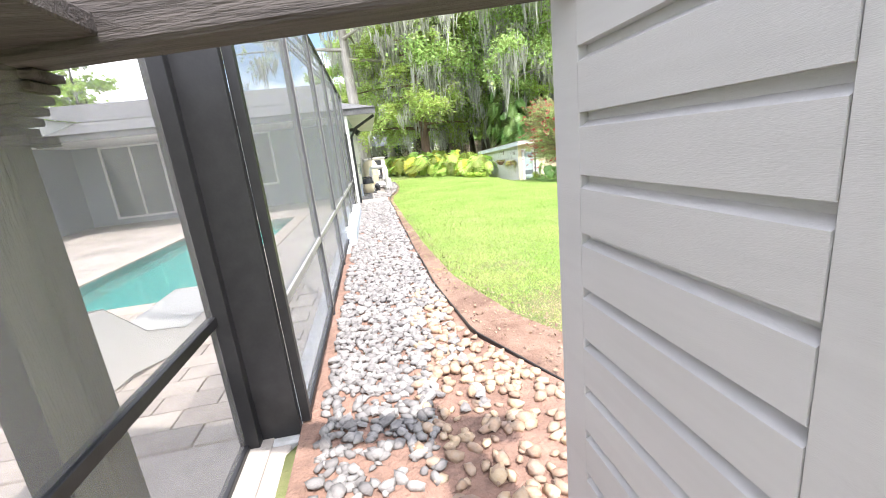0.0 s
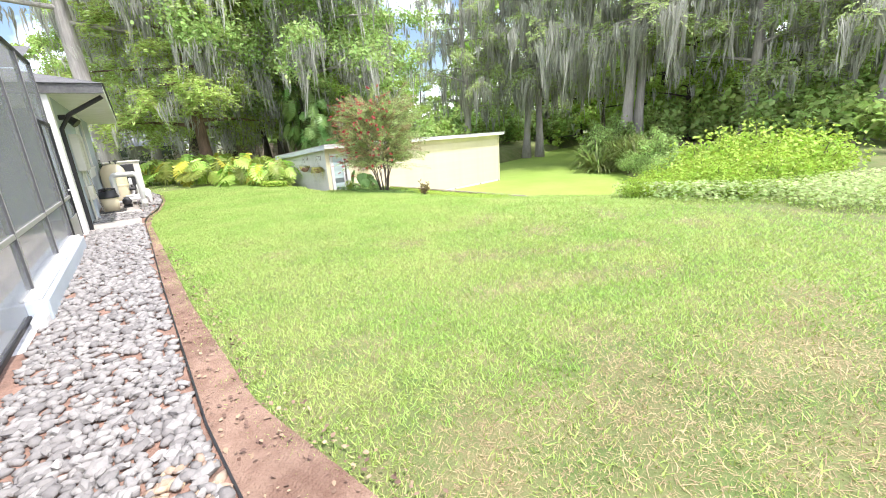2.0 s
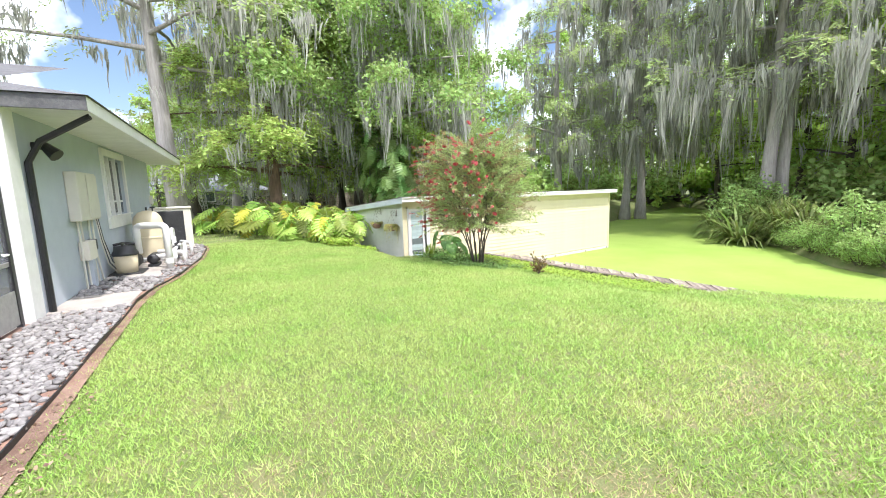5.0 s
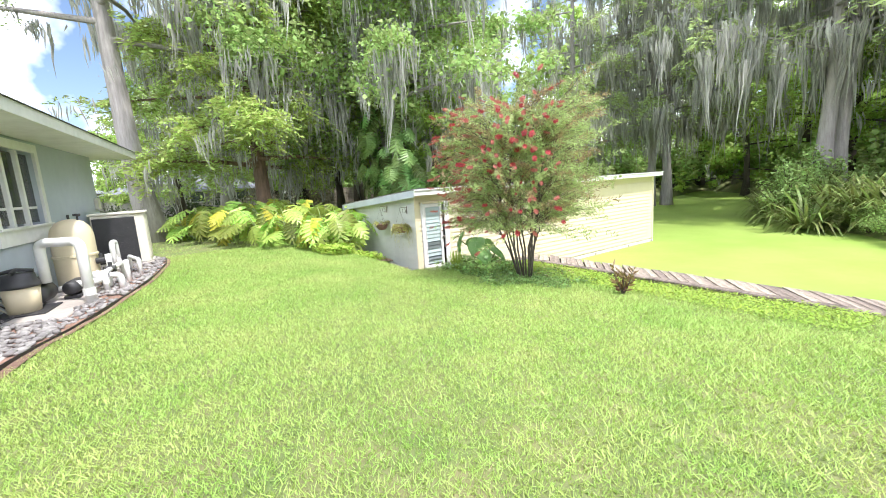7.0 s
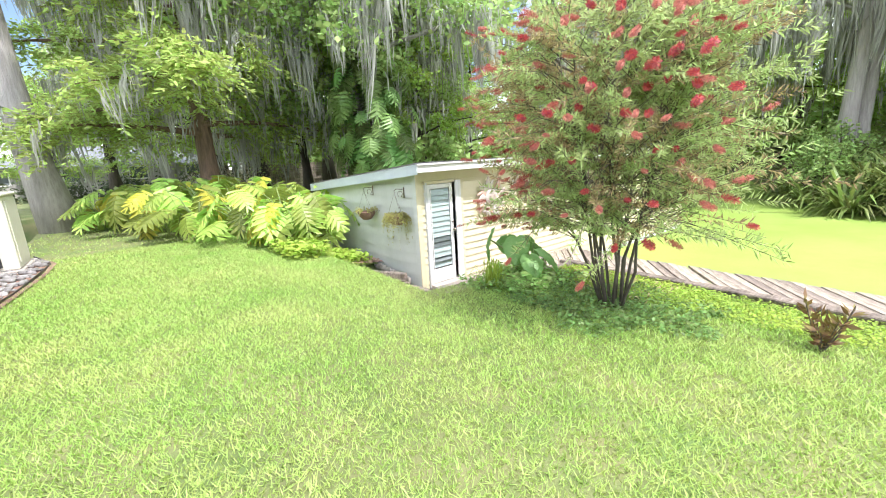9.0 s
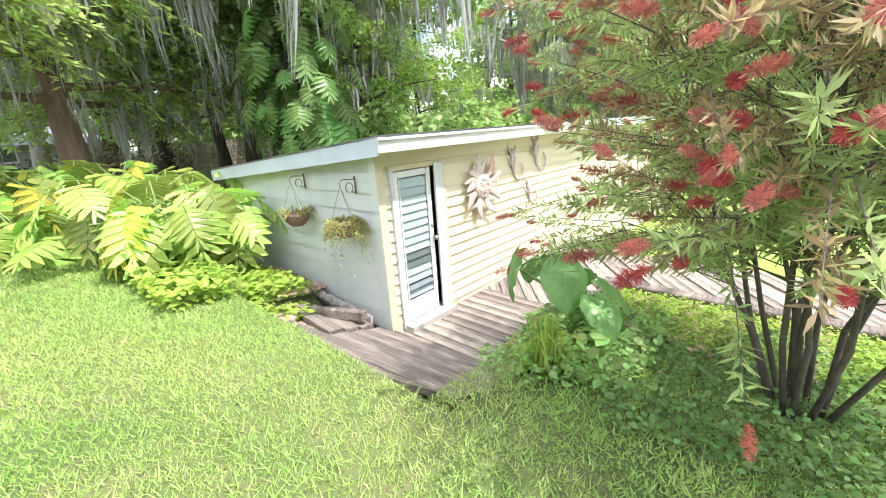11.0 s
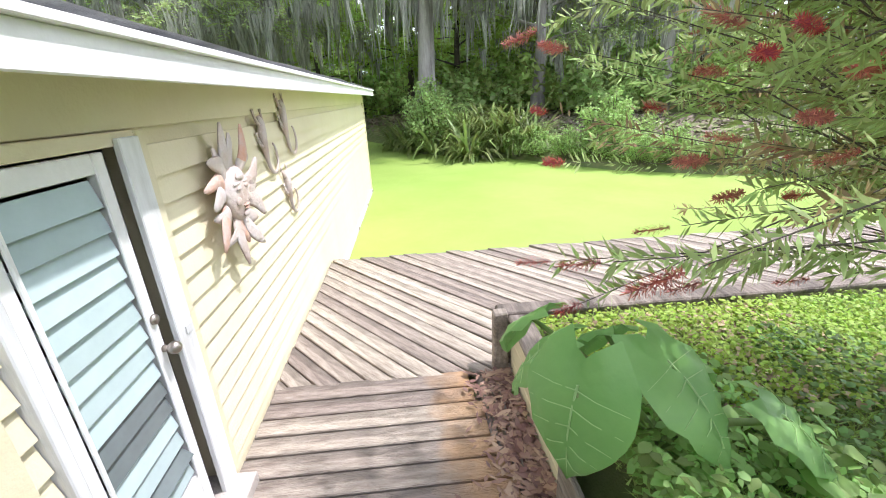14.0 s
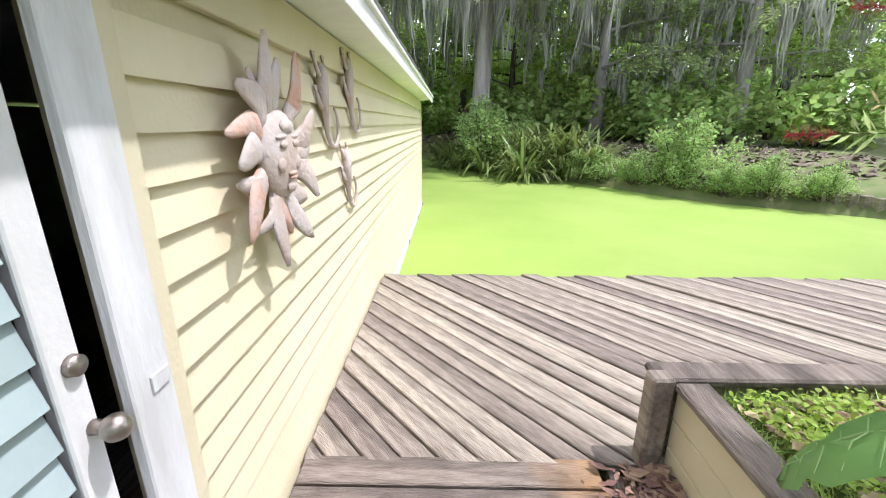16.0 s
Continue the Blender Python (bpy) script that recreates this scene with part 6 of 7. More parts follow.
for k, (dx, dy, dz, az, tilt, L) in enumerate(((-0.30, 0.52, 0.56, 130, 66, 0.40), (-0.18, 0.14, 0.52, 215, 30, 0.42), (0.02, 0.50, 0.50, 60, 40, 0.34), (0.15, -0.1, 0.34, 300, 35, 0.38), (-0.28, -0.2, 0.36, 240, 30, 0.34), (0.22, 0.18, 0.42, 10, 35, 0.30), (0.36, 0.46, 0.44, 35, 38, 0.36), (-0.02, 0.36, 0.40, 330, 28, 0.40))):
    part("leaf_stalk", tube([(0.02 * k - 0.05, 0, 0), (dx * 0.45, dy * 0.45, dz * 0.62), (dx, dy, dz)], [0.022, 0.016, 0.010], 7), M_STALK, taro, smooth=True)
    ob = part("leaf", heart_mesh(L, L * 0.42, 0.55), M_TARO, taro, smooth=True)
    ob.matrix_basis = pose(dx, dy, dz, 0, 0, az) @ pose(0, 0, 0, 0, tilt, 0)
    W_ = L * 0.42

    def on_leaf(t, q):
        w = W_ * (math.sin(math.pi * min(1, (t * 0.92 + 0.08))) ** 0.75) * (1.25 - 0.55 * t)
        return (L * (t - 0.28) - 0.20 * L * abs(q) * (1 - t) ** 2, w * q, 0.10 * W_ * math.sin(abs(q) * 3.1) - 0.55 * L * max(0, t - 0.25) ** 2 - 0.12 * W_ * q * q + 0.006)
    bm = tube([on_leaf(t, 0) for t in (0.2, 0.4, 0.6, 0.8, 0.97)], [0.004, 0.0035, 0.003, 0.002, 0.001], 5)
    for t0 in (0.24, 0.38, 0.52, 0.66, 0.8):
        for sg in (-1, 1):
            tube([on_leaf(t0, 0), on_leaf(t0 + 0.05, 0.4 * sg), on_leaf(t0 + 0.1, 0.9 * sg)], [0.002, 0.0016, 0.0008], 4, bm)
    part("vein", bm, M_VEIN, ob, "pale raised leaf veins")

# ---- hanging baskets ----
M_COIR = mat("coir", (0.20, 0.11, 0.08), (0.28, 0.18, 0.13), 20, 0.95, 0.9, 50)
M_YGREEN = mat("yellow_trailing_leaf", (0.50, 0.48, 0.16), (0.38, 0.36, 0.15), 6, 0.6, island=0.35, leaf=0.3)
rb = np.random.default_rng(9)


def basket(y, z, lab, bushy):
    t = thing("hanging_basket", lab, "hanging basket", pose(SX0 - 0.01 - 0.25 * 0.74, y, z + 0.06) @ Matrix.Diagonal((0.74, 0.74, 0.82, 1)))
    part("bracket_plate", box(0.225, -0.015, 0.38, 0.238, 0.015, 0.60, 0.002), M_IRON, t)
    part("bracket_arm", tube([(0.226, 0, 0.56), (0.03, 0, 0.58), (-0.03, 0, 0.54), (-0.01, 0, 0.51)], 0.007, 6), M_IRON, t, "black iron scroll bracket")
    part("bracket_scroll", tube([(0.226, 0, 0.40)] + [(0.13 + 0.06 * math.cos(q), 0, 0.47 + 0.06 * math.sin(q)) for q in np.linspace(-1.2, 4.2, 14)], 0.006, 6), M_IRON, t)
    bm = lathe([(0.0, -0.15), (0.10, -0.14), (0.18, -0.07), (0.22, 0.02), (0.225, 0.04), (0.20, 0.045), (0.0, 0.02)], 18)
    part("bowl", bm, M_COIR, t, "brown coir lined bowl", True)
    for k in range(3):
        a = k * 2.094 + 0.4
        part("chain", tube([(0.21 * math.cos(a), 0.21 * math.sin(a), 0.04), (-0.02, 0, 0.51)], 0.003, 5), M_IRON, t)
    segs = []
    for k in range(170 if bushy else 60):
        a, L = rb.uniform(0, 6.28), rb.uniform(0.18, 0.34)
        o = Vector((0.13 * math.cos(a), 0.13 * math.sin(a), 0.04))
        dn = rb.uniform(0.05, 0.72 if k % 6 == 0 else 0.26) if bushy else rb.uniform(0.0, 0.1)
        segs.append((o, Vector((L * 0.8 * math.cos(a), L * 0.8 * math.sin(a), rb.uniform(0.10, 0.22))), Vector((L * 1.05 * math.cos(a), L * 1.05 * math.sin(a), 0.05 - dn))))
    v, f = spray_leaves(segs, 30 if bushy else 20, 0.030, 0.010, 1.0, rb)
    v[:, 0] = np.minimum(v[:, 0], 0.225)
    arr("foliage", v, f, M_YGREEN, t, "yellowing trailing foliage")


basket(15.82, 0.42, "hanging basket of yellowing trailing foliage on the boathouse wall", True)
basket(16.85, 0.43, "hanging coir basket with dry foliage on the boathouse wall", False)

# ---- croton, ground cover ----
M_CROTON = mat("croton_leaf", (0.22, 0.08, 0.07), (0.26, 0.24, 0.06), 9, 0.5, island=0.4, leaf=0.25)
cro = thing("croton", "small red and green croton shrub on the lawn", "shrub", pose(8.76, 10.52, gz(8.76, 10.52) - 0.01) @ Matrix.Diagonal((0.72, 0.72, 0.8, 1)))
segs = [(Vector((0, 0, 0)), Vector((0.1 * math.cos(k), 0.1 * math.sin(k), 0.2)), Vector((0.2 * math.cos(k), 0.2 * math.sin(k), 0.28 + 0.12 * (k % 3)))) for k in range(14)]
bm = bmesh.new()
for s_ in segs:
    tube(s_, [0.008, 0.006, 0.004], 5, bm, False)
part("stem", bm, M_TWIG, cro)
v, f = spray_leaves(segs, 12, 0.13, 0.022, 0.8, rb)
arr("foliage", v, f, M_CROTON, cro)


nc = 1500
cx_, cy_ = rb.uniform(8.9, 10.06, nc), 13.79 + np.abs(rb.normal(0, 0.13, nc))
cc = np.stack([cx_, cy_, DECK_Z + 0.035 + rb.uniform(-0.05, 0.012, nc) * (cy_ < 13.95)], 1)
cd = rb.normal(0, 1, (nc, 3)) * [1, 1, 0.25] * 0.022
cw = np.stack([-cd[:, 1], cd[:, 0], 0.3 * cd[:, 0]], 1) * rb.uniform(0.2, 0.6, (nc, 1))
cv = np.stack([cc - cd, cc + cw, cc + cd, cc - cw], 1).reshape(-1, 3)
ci = np.arange(nc)[:, None] * 4
tagged(arr("bark_mulch", cv, np.concatenate([ci + [0, 1, 2], ci + [0, 2, 3]], 1).reshape(-1, 3), mat("bark_chip", (0.26, 0.14, 0.10), (0.36, 0.24, 0.18), 9, 0.95, island=0.5)), "reddish bark debris in the corner of the deck", "mulch", kind="stuff")
M_COVER = mat("cover_leaf", (0.30, 0.49, 0.14), (0.42, 0.58, 0.20), 4, 0.5, island=0.45, leaf=0.45)


def cover(name, label, x0, x1, y0, y1, n, size, h, material, keep=None, r=rb):
    """Low broad leaves over a patch of ground."""
    x, y = r.uniform(x0, x1, n), r.uniform(y0, y1, n)
    if keep is not None:
        ok = keep(x, y)
        x, y = x[ok], y[ok]
    n = len(x)
    z = ground_z(x, y) + h * r.uniform(0.1, 1, n) + (0.025 if h < 0.03 else 0.0)
    c = np.stack([x, y, z], 1)
    d = r.normal(0, 1, (n, 3)) * [1, 1, 0.35]
    d /= np.linalg.norm(d, axis=1)[:, None]
    w = np.cross(d, r.normal(0, 0.35, (n, 3)) + [0, 0, 1])
    w /= np.linalg.norm(w, axis=1)[:, None]
    L = size * r.uniform(0.5, 1.3, (n, 1))
    v = np.stack([c - d * L * 0.5, c + w * L * 0.33 - d * L * 0.15, c + w * L * 0.25 + d * L * 0.2, c + d * L * 0.5, c - w * L * 0.25 + d * L * 0.2, c - w * L * 0.33 - d * L * 0.15], 1)
    v[:, [1, 2, 4, 5], 2] += (L * 0.08)
    i = np.arange(n)[:, None] * 6
    f = np.concatenate([i + q for q in ([0, 1, 5], [1, 2, 4], [1, 4, 5], [2, 3, 4])], 1).reshape(-1, 3)
    return tagged(arr(name, v.reshape(-1, 3), f, material), label, "ground cover", kind="stuff")


cover("ground_cover", "leafy green ground cover beside the ramp", 7.7, 9.3, 12.9, 13.84, 2600, 0.05, 0.14, M_COVER, lambda x, y: (y > 13.75 - 1.5 * np.clip((x - 7.4) / 1.0, 0.1, 1)))
# Dark green weeds; the bush's shadow is also put into their leaf colour.
cover("ground_cover", "low dark green ground cover with the bottlebrush's shade put into its leaf colour", 7.2, 9.7, 10.9, 13.2, 9000, 0.04, 0.09, mat("shade_darkened_leaf", (0.15, 0.27, 0.075), (0.22, 0.34, 0.10), 4, 0.55, island=0.4, leaf=0.35), lambda x, y: np.hypot(x - 8.5, (y - 12.1) * 1.1) < 1.0 + 0.18 * np.sin(6 * np.arctan2(y - 12.1, x - 8.5)))
cover("ground_cover", "broad leaved weeds beside the ramp", 8.0, 8.8, 12.9, 13.5, 110, 0.11, 0.2, M_COVER)
cover("fallen_leaves", "dry brown leaves among the weeds by the low wall", 8.9, 10.0, 12.0, 13.6, 1100, 0.05, 0.05, mat("dry_leaf", (0.42, 0.28, 0.18), (0.52, 0.40, 0.28), 9, 0.9, island=0.4))
cover("vine_cover", "creeping vine leaves hanging over the deck edge", 8.2, 9.2, 13.45, 13.86, 2200, 0.05, 0.24, M_COVER)
cover("weeds", "low bright weeds by the boathouse wall", 6.9, 8.4, 16.5, 18.2, 3800, 0.06, 0.15, M_LEAF_Y, lambda x, y: (x < 8.2) & (x + y > 23.9))
cover("weeds", "low weeds between lawn and retaining beam", 9.0, 10.05, 8.2, 13.6, 9000, 0.032, 0.08, M_LEAF_Y)
for k in range(9):
    st = thing("edging_stone", "small pale scalloped edging stone at the wall foot", "edging stone", pose(8.36 - 0.01 * k, 15.75 + 0.14 * k, -0.60 + 0.02 * k, 0, 12, rb.uniform(-8, 8)), "edging stones")
    bm = tube([(0, -0.065, 0), (0, 0.065, 0)], [0.045, 0.045], 12)
    for q in bm.verts:
        q.co.x *= 0.4
        q.co.z *= 1.2
    bmesh.ops.bevel(bm, geom=bm.edges[:], offset=0.008, segments=1, affect="EDGES")
    part("stone_body", bm, M_CONCRETE, st)
cover("fallen_leaves", "brown mulch and fallen leaves at the wall foot", 7.75, 8.42, 15.7, 18.0, 3600, 0.065, 0.02, mat("brown_litter", (0.40, 0.25, 0.19), (0.50, 0.37, 0.29), 9, 0.95, island=0.4))
cover("weeds", "broad leaved bright weeds beside the ramp", 6.6, 8.1, 16.2, 17.6, 1500, 0.10, 0.22, M_LEAF_Y, lambda x, y: x + y < 25.2)
cover("fallen_leaves", "brown chips and dry leaves on the dirt strip", 0.3, 5.0, 0.2, 9.0, 9000, 0.03, 0.02, mat("dry_chips", (0.34, 0.24, 0.17), (0.22, 0.14, 0.10), 9, 0.95, island=0.5),
      lambda x, y: (x * 0.98978 - y * 0.14263 > rock_edge(x * 0.14263 + y * 0.98978) + 0.03) & (x * 0.98978 - y * 0.14263 < grass_edge(x * 0.14263 + y * 0.98978) + 0.25))
tuft = thing("grass_tuft", "bright tuft of long grass beside the ramp", "grass tuft", pose(8.0, 13.35, gz(8.0, 13.35)))
segs = []
for k in range(64):
    a, L, h = k * 2.4 + rb.uniform(-0.5, 0.5), rb.uniform(0.10, 0.36), rb.uniform(0.14, 0.36)
    o = Vector((rb.uniform(-0.08, 0.08), rb.uniform(-0.08, 0.08), 0))
    segs.append((o, o + Vector((0.45 * L * math.cos(a), 0.45 * L * math.sin(a), h)), o + Vector((L * math.cos(a + 0.15), L * math.sin(a + 0.15), h * rb.uniform(0.3, 1.0)))))
for a, b, c in segs:
    bm = bmesh.new()
    s_ = Vector((-(c.y), c.x, 0)).normalized() * 0.006
    vs = [bm.verts.new(p) for p in (a - s_, a + s_, b + s_, b - s_)] + [bm.verts.new(c)]
    bm.faces.new(vs[:4])
    bm.faces.new((vs[3], vs[2], vs[4]))
    part("blade", bm, M_LEAF_Y, tuft)
rock = thing("stone", "pale pink flat stone at the corner of the ramp", "stone", pose(7.66, 16.3, -0.47, 4, 3, 30))
bm = bmesh.new()
bmesh.ops.create_icosphere(bm, subdivisions=2, radius=1, matrix=Matrix.Diagonal((0.17, 0.12, 0.06, 1)))
for q in bm.verts:
    q.co *= 1 + 0.18 * noise.noise(q.co * 9)
part("stone_body", bm, mat("pink_stone", (0.42, 0.28, 0.24), (0.46, 0.35, 0.31), 9, 0.9, 0.4, 50), rock)

# ---- right bank ----
M_STRAP = mat("strap_leaf", (0.16, 0.24, 0.06), (0.24, 0.27, 0.08), 3, 0.5, island=0.4, leaf=0.3)
M_LITTER = mat("leaf_litter", (0.17, 0.13, 0.10), (0.26, 0.21, 0.16), 6, 0.95, 0.8, 30, stain_shade=0.3)


def strap_clump(r, seed):
    """Long arching leaves from one base."""
    q = np.random.default_rng(seed)
    n = 70
    a, L, up = q.uniform(0, 6.283, n), q.uniform(0.7, 1.5, n) * r, q.uniform(0.5, 1.25, n)
    o = np.stack([np.cos(a) * 0.15 * r, np.sin(a) * 0.15 * r, 0 * a], 1)
    d = np.stack([np.cos(a), np.sin(a), 0 * a], 1)
    s = np.stack([-np.sin(a), np.cos(a), 0 * a], 1) * 0.035
    rows_ = []
    for t, w in ((0, 0.7), (0.35, 1.1), (0.7, 0.8), (1, 0.05)):
        p = o + d * (L * t * 0.85)[:, None] + np.array([0, 0, 1]) * (L * (up * t * 1.5 - 1.1 * t * t))[:, None]
        rows_ += [p - s * w, p + s * w]
    v = np.stack(rows_, 1).reshape(-1, 3)
    i = np.arange(n)[:, None] * 8
    f = np.concatenate([i + [x, y, z] for k in range(3) for x, y, z in ((2 * k, 2 * k + 1, 2 * k + 3), (2 * k, 2 * k + 3, 2 * k + 2))], 1).reshape(-1, 3)
    return v, f


straps = []
for k in range(3):
    t = thing("strap_leaf_clump", "dense clump of arching strap leaves on the bank", "plant", group="strap plants on the bank")
    v, f = strap_clump(1.15, 40 + k)
    arr("foliage", v, f, M_STRAP, t)
    straps.append(t)
rs = np.random.default_rng(12)
spots = []
for k in range(46):
    q = rs.uniform(0, 1)
    x, y = 22.6 + 4.6 * q + rs.uniform(-0.2, 2.2), 10.8 + 4.2 * q - rs.uniform(-0.6, 1.9)
    spots.append((x, y))
for k, (x, y) in enumerate(spots):
    z = max(gz(x, y), WATER_Z + 0.1)
    plant(straps[k % 3], x, y, rs.uniform(0.8, 1.3), group="strap plants on the bank", z=z)
cover("weeds", "fine bright weeds between the ramp and the dock", 8.9, 10.02, 11.5, 13.6, 5000, 0.028, 0.09, M_LEAF_Y)
B_BRIGHT = make_bush("bank_shrub", "bright yellow-green leafy shrub on the bank", 3.0, 2.0, M_LEAF_Y, 4200, 0.13)
B_BANK = make_bush("bank_shrub", "green leafy shrub overhanging the pond", 2.6, 2.1, M_LEAF_C, 4200, 0.12)
for x, y, s in ((10.2, 4.9, 0.3), (10.4, 4.2, 0.38), (10.5, 3.4, 0.42), (10.9, 4.9, 0.4), (11.1, 4.0, 0.52), (11.3, 3.1, 0.55), (11.9, 4.4, 0.52), (12.1, 3.5, 0.6), (12.2, 2.7, 0.55), (13.4, 4.2, 0.8), (13.8, 3.3, 0.86), (14.6, 3.6, 0.85), (14.9, 2.7, 0.8)):
    plant(B_BRIGHT, x, y, s, group="shrubs on the bank")
cover("weeds", "low pale green weeds in front of the bank shrubs", 9.0, 12.6, 0.0, 5.7, 12000, 0.07, 0.36, M_LEAF_G, lambda x, y: (x > 9.2 + 0.18 * np.sin(y * 3.1) + np.clip(y - 4.2, 0, 2) * 0.9) & (np.hypot((x - 10.7) / 1.9, (y - 2.9) / 3.0) < 1 + 0.12 * np.sin(5 * np.arctan2(y - 2.9, x - 10.7))))
for x, y, s in ((20.6, 7.9, 0.85), (28.4, 13.0, 1.2), (26.2, 13.3, 1.1), (18.9, 6.9, 0.5), (19.3, 7.6, 0.45), (20.3, 8.4, 0.5), (21.2, 9.1, 0.5), (22.2, 9.8, 0.5), (23.0, 10.4, 0.45), (18.3, 6.0, 0.45), (24.3, 12.2, 0.5)):
    plant(B_BANK, x, y, s, group="shrubs on the bank")
cover("leaf_litter", "brown leaf litter under the trees on the bank", 19.0, 40.0, 2.0, 18.0, 9000, 0.22, 0.04, M_LITTER, lambda x, y: pond_distance(x, y) > 0.3)
seawall = thing("seawall", "low weathered timber seawall on the far bank", "seawall", kind="structure")
for k in range(14):
    a = Vector((17.1 + 0.16 * k, 4.7 + 0.18 * k, 0))
    part("board", box(a.x, a.y - 0.05, -1.4, a.x + 0.16, a.y + 0.13, -0.78 + 0.03 * (k % 3), 0.008), M_DECKDARK, seawall)

# ---- distance: neighbours, hedge, fence ----
M_HOUSEF = mat("far_house_wall", (0.42, 0.40, 0.37), (0.36, 0.34, 0.32), 2, 0.9, 0.2, 30)
M_ROOFF = mat("far_roof", (0.16, 0.17, 0.19), (0.21, 0.22, 0.24), 3, 0.9, 0.3, 30)


def far_house(x, y, w, d, h, rz, label):
    t = thing("neighbour_house", label, "house", pose(x, y, gz(x, y), 0, 0, rz))
    part("wall", box(-w / 2, -d / 2, -0.2, w / 2, d / 2, h, 0), M_HOUSEF, t)
    bm = bmesh.new()
    o = 0.6
    vs = [bm.verts.new(p) for p in ((-w / 2 - o, -d / 2 - o, h), (w / 2 + o, -d / 2 - o, h), (w / 2 + o, d / 2 + o, h), (-w / 2 - o, d / 2 + o, h), (-w / 2 + d * 0.4, 0, h + 1.6), (w / 2 - d * 0.4, 0, h + 1.6))]
    for q in ((0, 1, 5, 4), (1, 2, 5), (2, 3, 4, 5), (3, 0, 4), (3, 2, 1, 0)):
        bm.faces.new([vs[i] for i in q])
    part("roof", bm, M_ROOFF, t)
    for k in range(3):
        wx = -w / 2 + w * (k + 0.5) / 3
        p = part("window", box(wx - 0.6, -d / 2 - 0.05, 0.9, wx + 0.6, -d / 2 - 0.002, 1.9, 0.01), M_WHITE, t)
        part("pane", box(wx - 0.5, -d / 2 - 0.07, 1.0, wx + 0.5, -d / 2 - 0.0505, 1.8, 0), M_FROSTD, p)


far_house(6.0, 52.0, 11, 8, 1.9, 10, "low neighbouring house with a dark grey roof beyond the hedge")
far_house(-5.0, 56.0, 8, 7, 2.2, 20, "grey neighbouring house with a hipped roof")
hedge_m = [(x, 44.0 + 0.08 * x) for x in np.arange(-8, 24, 2.0)]
cent, crad = [], []
for x, y in hedge_m:
    for k in range(6):
        cent.append((x + rng.uniform(-1, 1), y + rng.uniform(-0.4, 0.4), rng.uniform(0.2, 1.1)))
        crad.append(0.7)
v, f = leaf_cloud(cent, crad, 7000, 0.22, 0.0, 0.8)
hedge = arr("hedge", v, f, mat("hedge_leaf", (0.06, 0.085, 0.04), (0.09, 0.11, 0.05), 1, 0.7, island=0.4, leaf=0.2))
tagged(hedge, "long dark clipped hedge in front of the neighbours", "hedge", kind="stuff")
fence = thing("fence", "grey wooden picket fence beyond the plants", "fence")
fm = bpy.data.meshes.new("picket")
bm = box(-0.06, -0.01, 0, 0.06, 0.01, 1.5, 0)
bm.to_mesh(fm)
bm.free()
fm.materials.append(M_DECK)
for k in range(44):
    p = new("picket", fm)
    p.parent = fence
    p.matrix_basis = pose(12.0 + 0.15 * k, 37.0 + 0.02 * k, 0.05)
part("fence_rail", box(11.9, 37.02, 0.5, 18.7, 37.06, 0.6, 0), M_DECK, fence)
B_PINK = make_bush("bare_shrub", "pinkish half-bare shrub beyond the philodendrons", 3.6, 2.6, mat("pinkish_twigs", (0.42, 0.32, 0.26), (0.34, 0.33, 0.2), 1, 0.8, island=0.3, leaf=0.2), 2200, 0.12)
plant(B_PINK, 11.5, 34.0, 1.0, group="shrubs")
plant(B_PINK, 9.5, 36.0, 0.9, group="shrubs")

# ---- stones of the path ----
ico = bmesh.new()
bmesh.ops.create_icosphere(ico, subdivisions=1, radius=1)
ICO_V = np.array([v.co[:] for v in ico.verts])
ICO_F = np.array([[v.index for v in f.verts] for f in ico.faces])
ico.free()
rk = np.random.default_rng(33)


def stone_shapes(n):
    out = []
    for k in range(n):
        d = 1 + 0.35 * (rk.uniform(-1, 1, (len(ICO_V), 1)))
        out.append(ICO_V * d * np.array([1.0, rk.uniform(0.55, 0.85), rk.uniform(0.38, 0.6)]))
    return out


SHAPES = stone_shapes(14)


def scatter(n, s0, s1):
    s = rk.uniform(s0, s1, n)
    e = rock_edge(s)
    d = -0.5 + (np.minimum(e, 1.9) - 0.03 + 0.5) * rk.uniform(0, 1, n)
    return s, d


def stones_joined(name, s, d, material, size, label):
    V, F = [], []
    wx, wy = d * 0.98978 + s * 0.14263, -d * 0.14263 + s * 0.98978
    wz = ground_z(wx, wy) + 0.03
    for k in range(len(s)):
        a = rk.uniform(0, 6.283)
        R = np.array([[math.cos(a), -math.sin(a), 0], [math.sin(a), math.cos(a), 0], [0, 0, 1]])
        sc = size * rk.uniform(0.6, 1.35)
        v_ = (SHAPES[k % 14] * sc) @ R.T
        V.append(v_ + [wx[k], wy[k], wz[k] + sc * rk.uniform(0.15, 0.5)])
        F.append(ICO_F + 12 * 0 + k * len(ICO_V))
    ob = arr(name, np.concatenate(V), np.concatenate(F), material)
    return tagged(ob, label, "river stones", kind="stuff")


s, d = scatter(1700, 0.2, 5.0)
tan = (d > 0.0 + 0.08 * (s - 1)) & (s < 3.6) & (rk.uniform(0, 1, 1700) < 0.8)
stones_joined("river_stones", s[tan], d[tan], M_ROCKT, 0.042, "tan and pink river stones near the gate")
s2, d2 = scatter(2200, 1.0, 5.0)
ok = ~((d2 > 0.1 + 0.08 * (s2 - 1)) & (s2 < 3.2))
stones_joined("river_stones", s2[ok], d2[ok], M_ROCKJ, 0.038, "grey river stones of the path")
s3, d3 = scatter(3200, 5.0, 12.2)
stones_joined("river_stones", s3, d3, M_ROCKJ, 0.041, "grey river stones of the path")
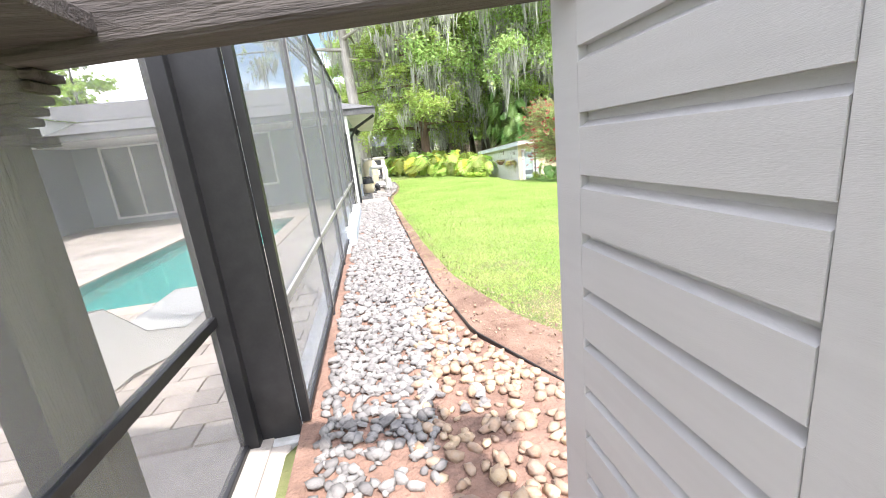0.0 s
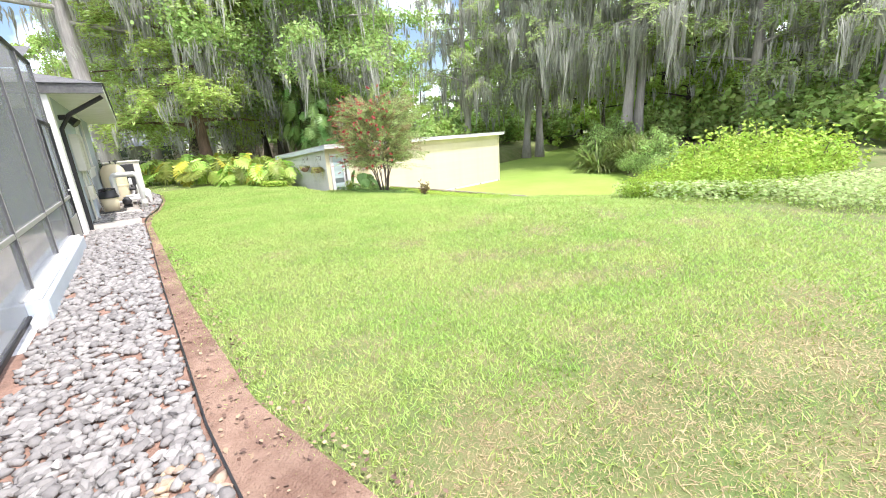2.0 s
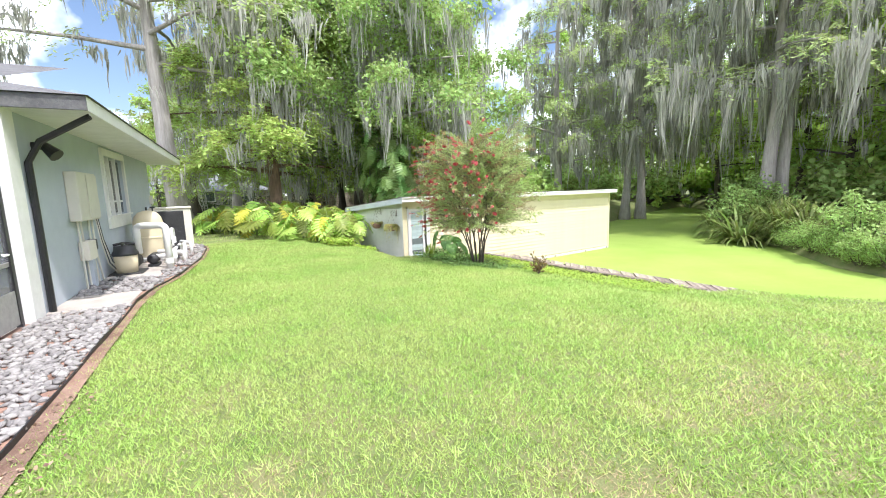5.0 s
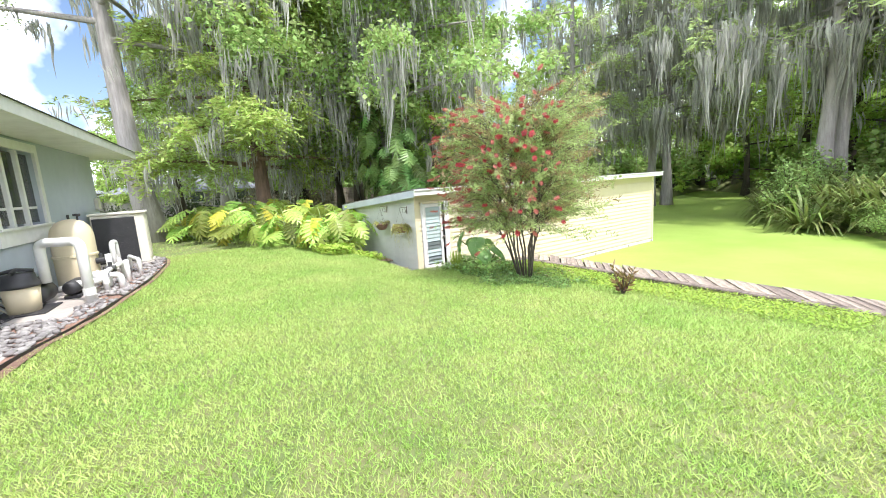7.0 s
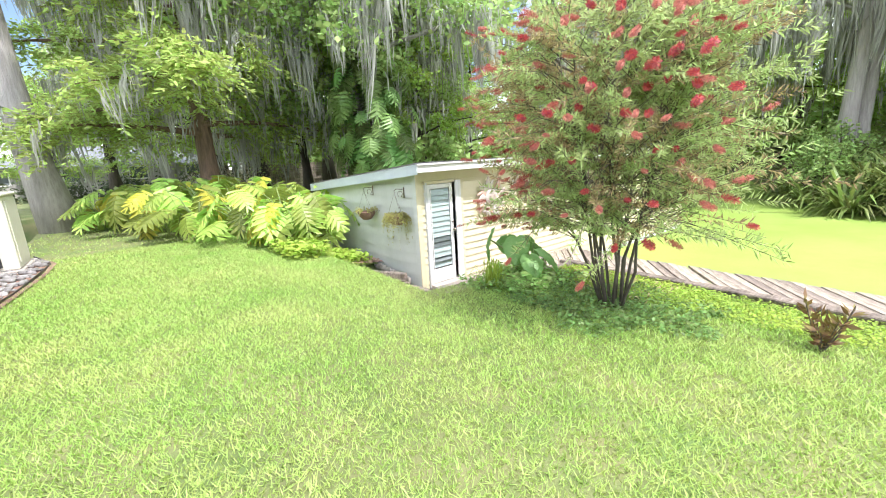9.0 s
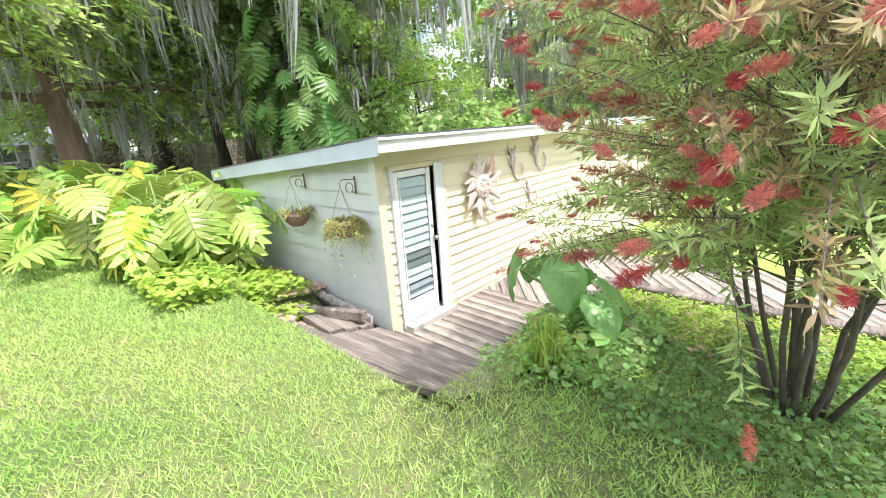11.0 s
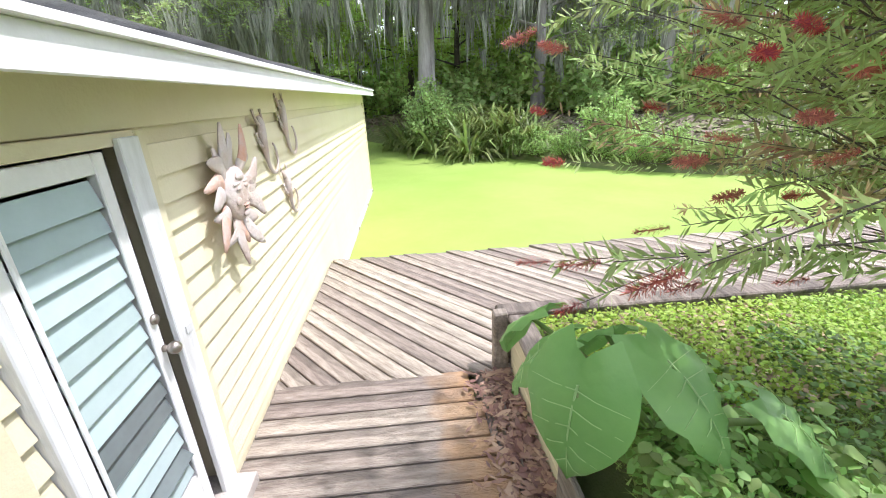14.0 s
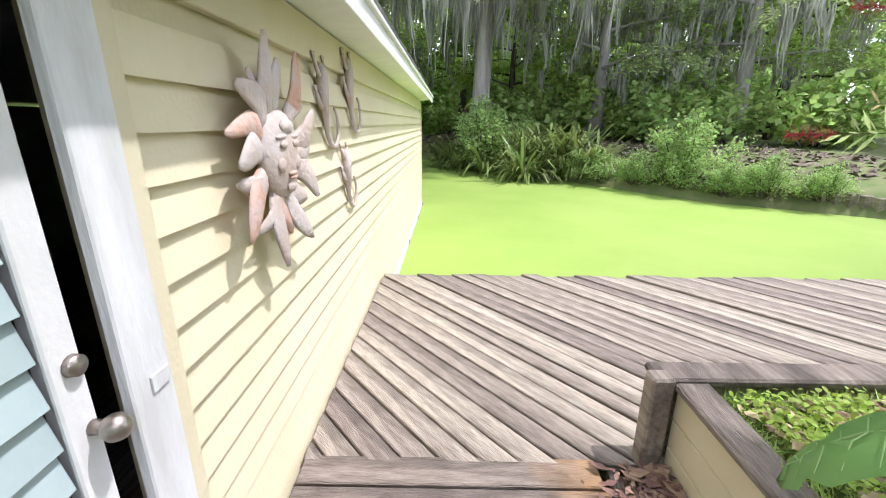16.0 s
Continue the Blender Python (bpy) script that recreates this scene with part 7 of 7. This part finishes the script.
s4, d4 = scatter(1700, 13.1, 20.6)
ok = ~((d4 < 0.4) & (s4 > 14.6) & (s4 < 16.6))
stones_joined("river_stones", s4[ok], d4[ok], M_ROCKJ, 0.05, "grey river stones round the pool pump")
stone_me = []
for k in range(10):
    me = bpy.data.meshes.new("stone")
    me.from_pydata((SHAPES[k] * 0.043).tolist(), [], ICO_F.tolist())
    me.materials.append(M_ROCK)
    stone_me.append(me)
ss, dd = scatter(300, 1.4, 4.6)
for k in range(300):
    p = hw(min(dd[k], 0.42), ss[k])
    ob = new("stone", stone_me[k % 10])
    ob.parent = bed
    sc = rk.uniform(0.75, 1.3)
    ob.matrix_basis = pose(p.x, p.y, gz(p.x, p.y) + 0.055, rk.uniform(-15, 15), rk.uniform(-15, 15), rk.uniform(0, 360)) @ Matrix.Diagonal((sc, sc, sc, 1))

# ---- grass blades ----
rg = np.random.default_rng(77)


def blades(n, x0, x1, y0, y1, reach, dry=False):
    """Grass blades over the lawn, thinning out with distance from the walking line and on bare patches."""
    x, y = rg.uniform(x0, x1, n), rg.uniform(y0, y1, n)
    s, d = x * 0.14263 + y * 0.98978, x * 0.98978 - y * 0.14263
    shore = pond_distance(x, y)
    ok = (d > grass_edge(s) + rg.normal(0, 0.07, n)) & (shore > 0.35)
    ok |= (s > 20.9) & (d > -0.3) & (shore > 0.35)
    ok &= ~((x > 7.3) & (y > 13.8) & (y < 16.4)) & ~((x > 8.3) & (y > 13.7)) & ~((x > 10.1) & (y > 7.9))
    bare = np.exp(-(((s - 1.9) / 0.8) ** 2 + ((d - 3.3) / 1.6) ** 2)) + 0.6 * np.exp(-(((s - 2.6) / 0.5) ** 2 + ((d - 1.6) / 0.6) ** 2))
    pn = np.sin(x * 2.1 + np.sin(y * 1.7) * 2) * np.sin(y * 2.6 + np.sin(x * 1.3) * 2)
    thin = rg.uniform(0, 1, n) < np.clip(bare * 0.8 + np.clip(pn - 0.25, 0, 1) * 0.8 * np.clip((9.5 - s) / 3, 0, 1) + 0.12 * (s < 8), 0, 0.85)
    ok &= (thin & (rg.uniform(0, 1, n) < 0.6)) if dry else ~thin
    t = np.clip((x * 7.0 + (y - 1) * 13.0) / (49 + 169), 0, 1)
    far = np.hypot(x - 7 * t, y - 1 - 13 * t)
    ok &= rg.uniform(0, 1, n) < np.clip(1.15 - far / reach, 0.10, 1)
    x, y, far = x[ok], y[ok], far[ok]
    n = len(x)
    z = ground_z(x, y) - 0.004
    a = rg.uniform(0, 6.283, n)
    big = 1 + np.clip(far / 7.0, 0, 1.6)
    hh = (0.018 if dry else 0.033) * rg.uniform(0.45, 1.35, n) * (0.7 + 0.3 * big)
    ln = rg.normal(0, 1.8 if dry else 0.75, (n, 2)) * hh[:, None]
    b = np.stack([x, y, z], 1)
    sd = np.stack([np.cos(a), np.sin(a), 0 * a], 1) * ((0.0024 if dry else 0.0038) * big * rg.uniform(0.7, 1.3, n))[:, None]
    tip = b + np.concatenate([ln, hh[:, None]], 1)
    v = np.stack([b - sd, b + sd, tip], 1).reshape(-1, 3)
    return v, np.arange(n * 3).reshape(-1, 3)


va, fa = blades(1700000, 0.6, 14.0, 0.3, 20.0, 7.0)
vb, fb = blades(60000, -2.0, 18.0, 14.0, 32.0, 30.0)
V, F = [va, vb], [fa, fb + len(va)]
lawn = arr("lawn_grass", np.concatenate(V), np.concatenate(F), M_GRASS)
tagged(lawn, "short bright green lawn grass with thin dry patches", "grass", kind="stuff")

vd, fd = blades(1000000, 0.6, 9.0, 0.3, 10.0, 7.0, True)
straw = arr("dry_grass", vd, fd, mat("straw", (0.56, 0.44, 0.27), (0.42, 0.31, 0.19), 2.0, 0.8, island=0.35, leaf=0.2))
tagged(straw, "dry straw-coloured grass in thin patches of the lawn", "dry grass", kind="stuff")
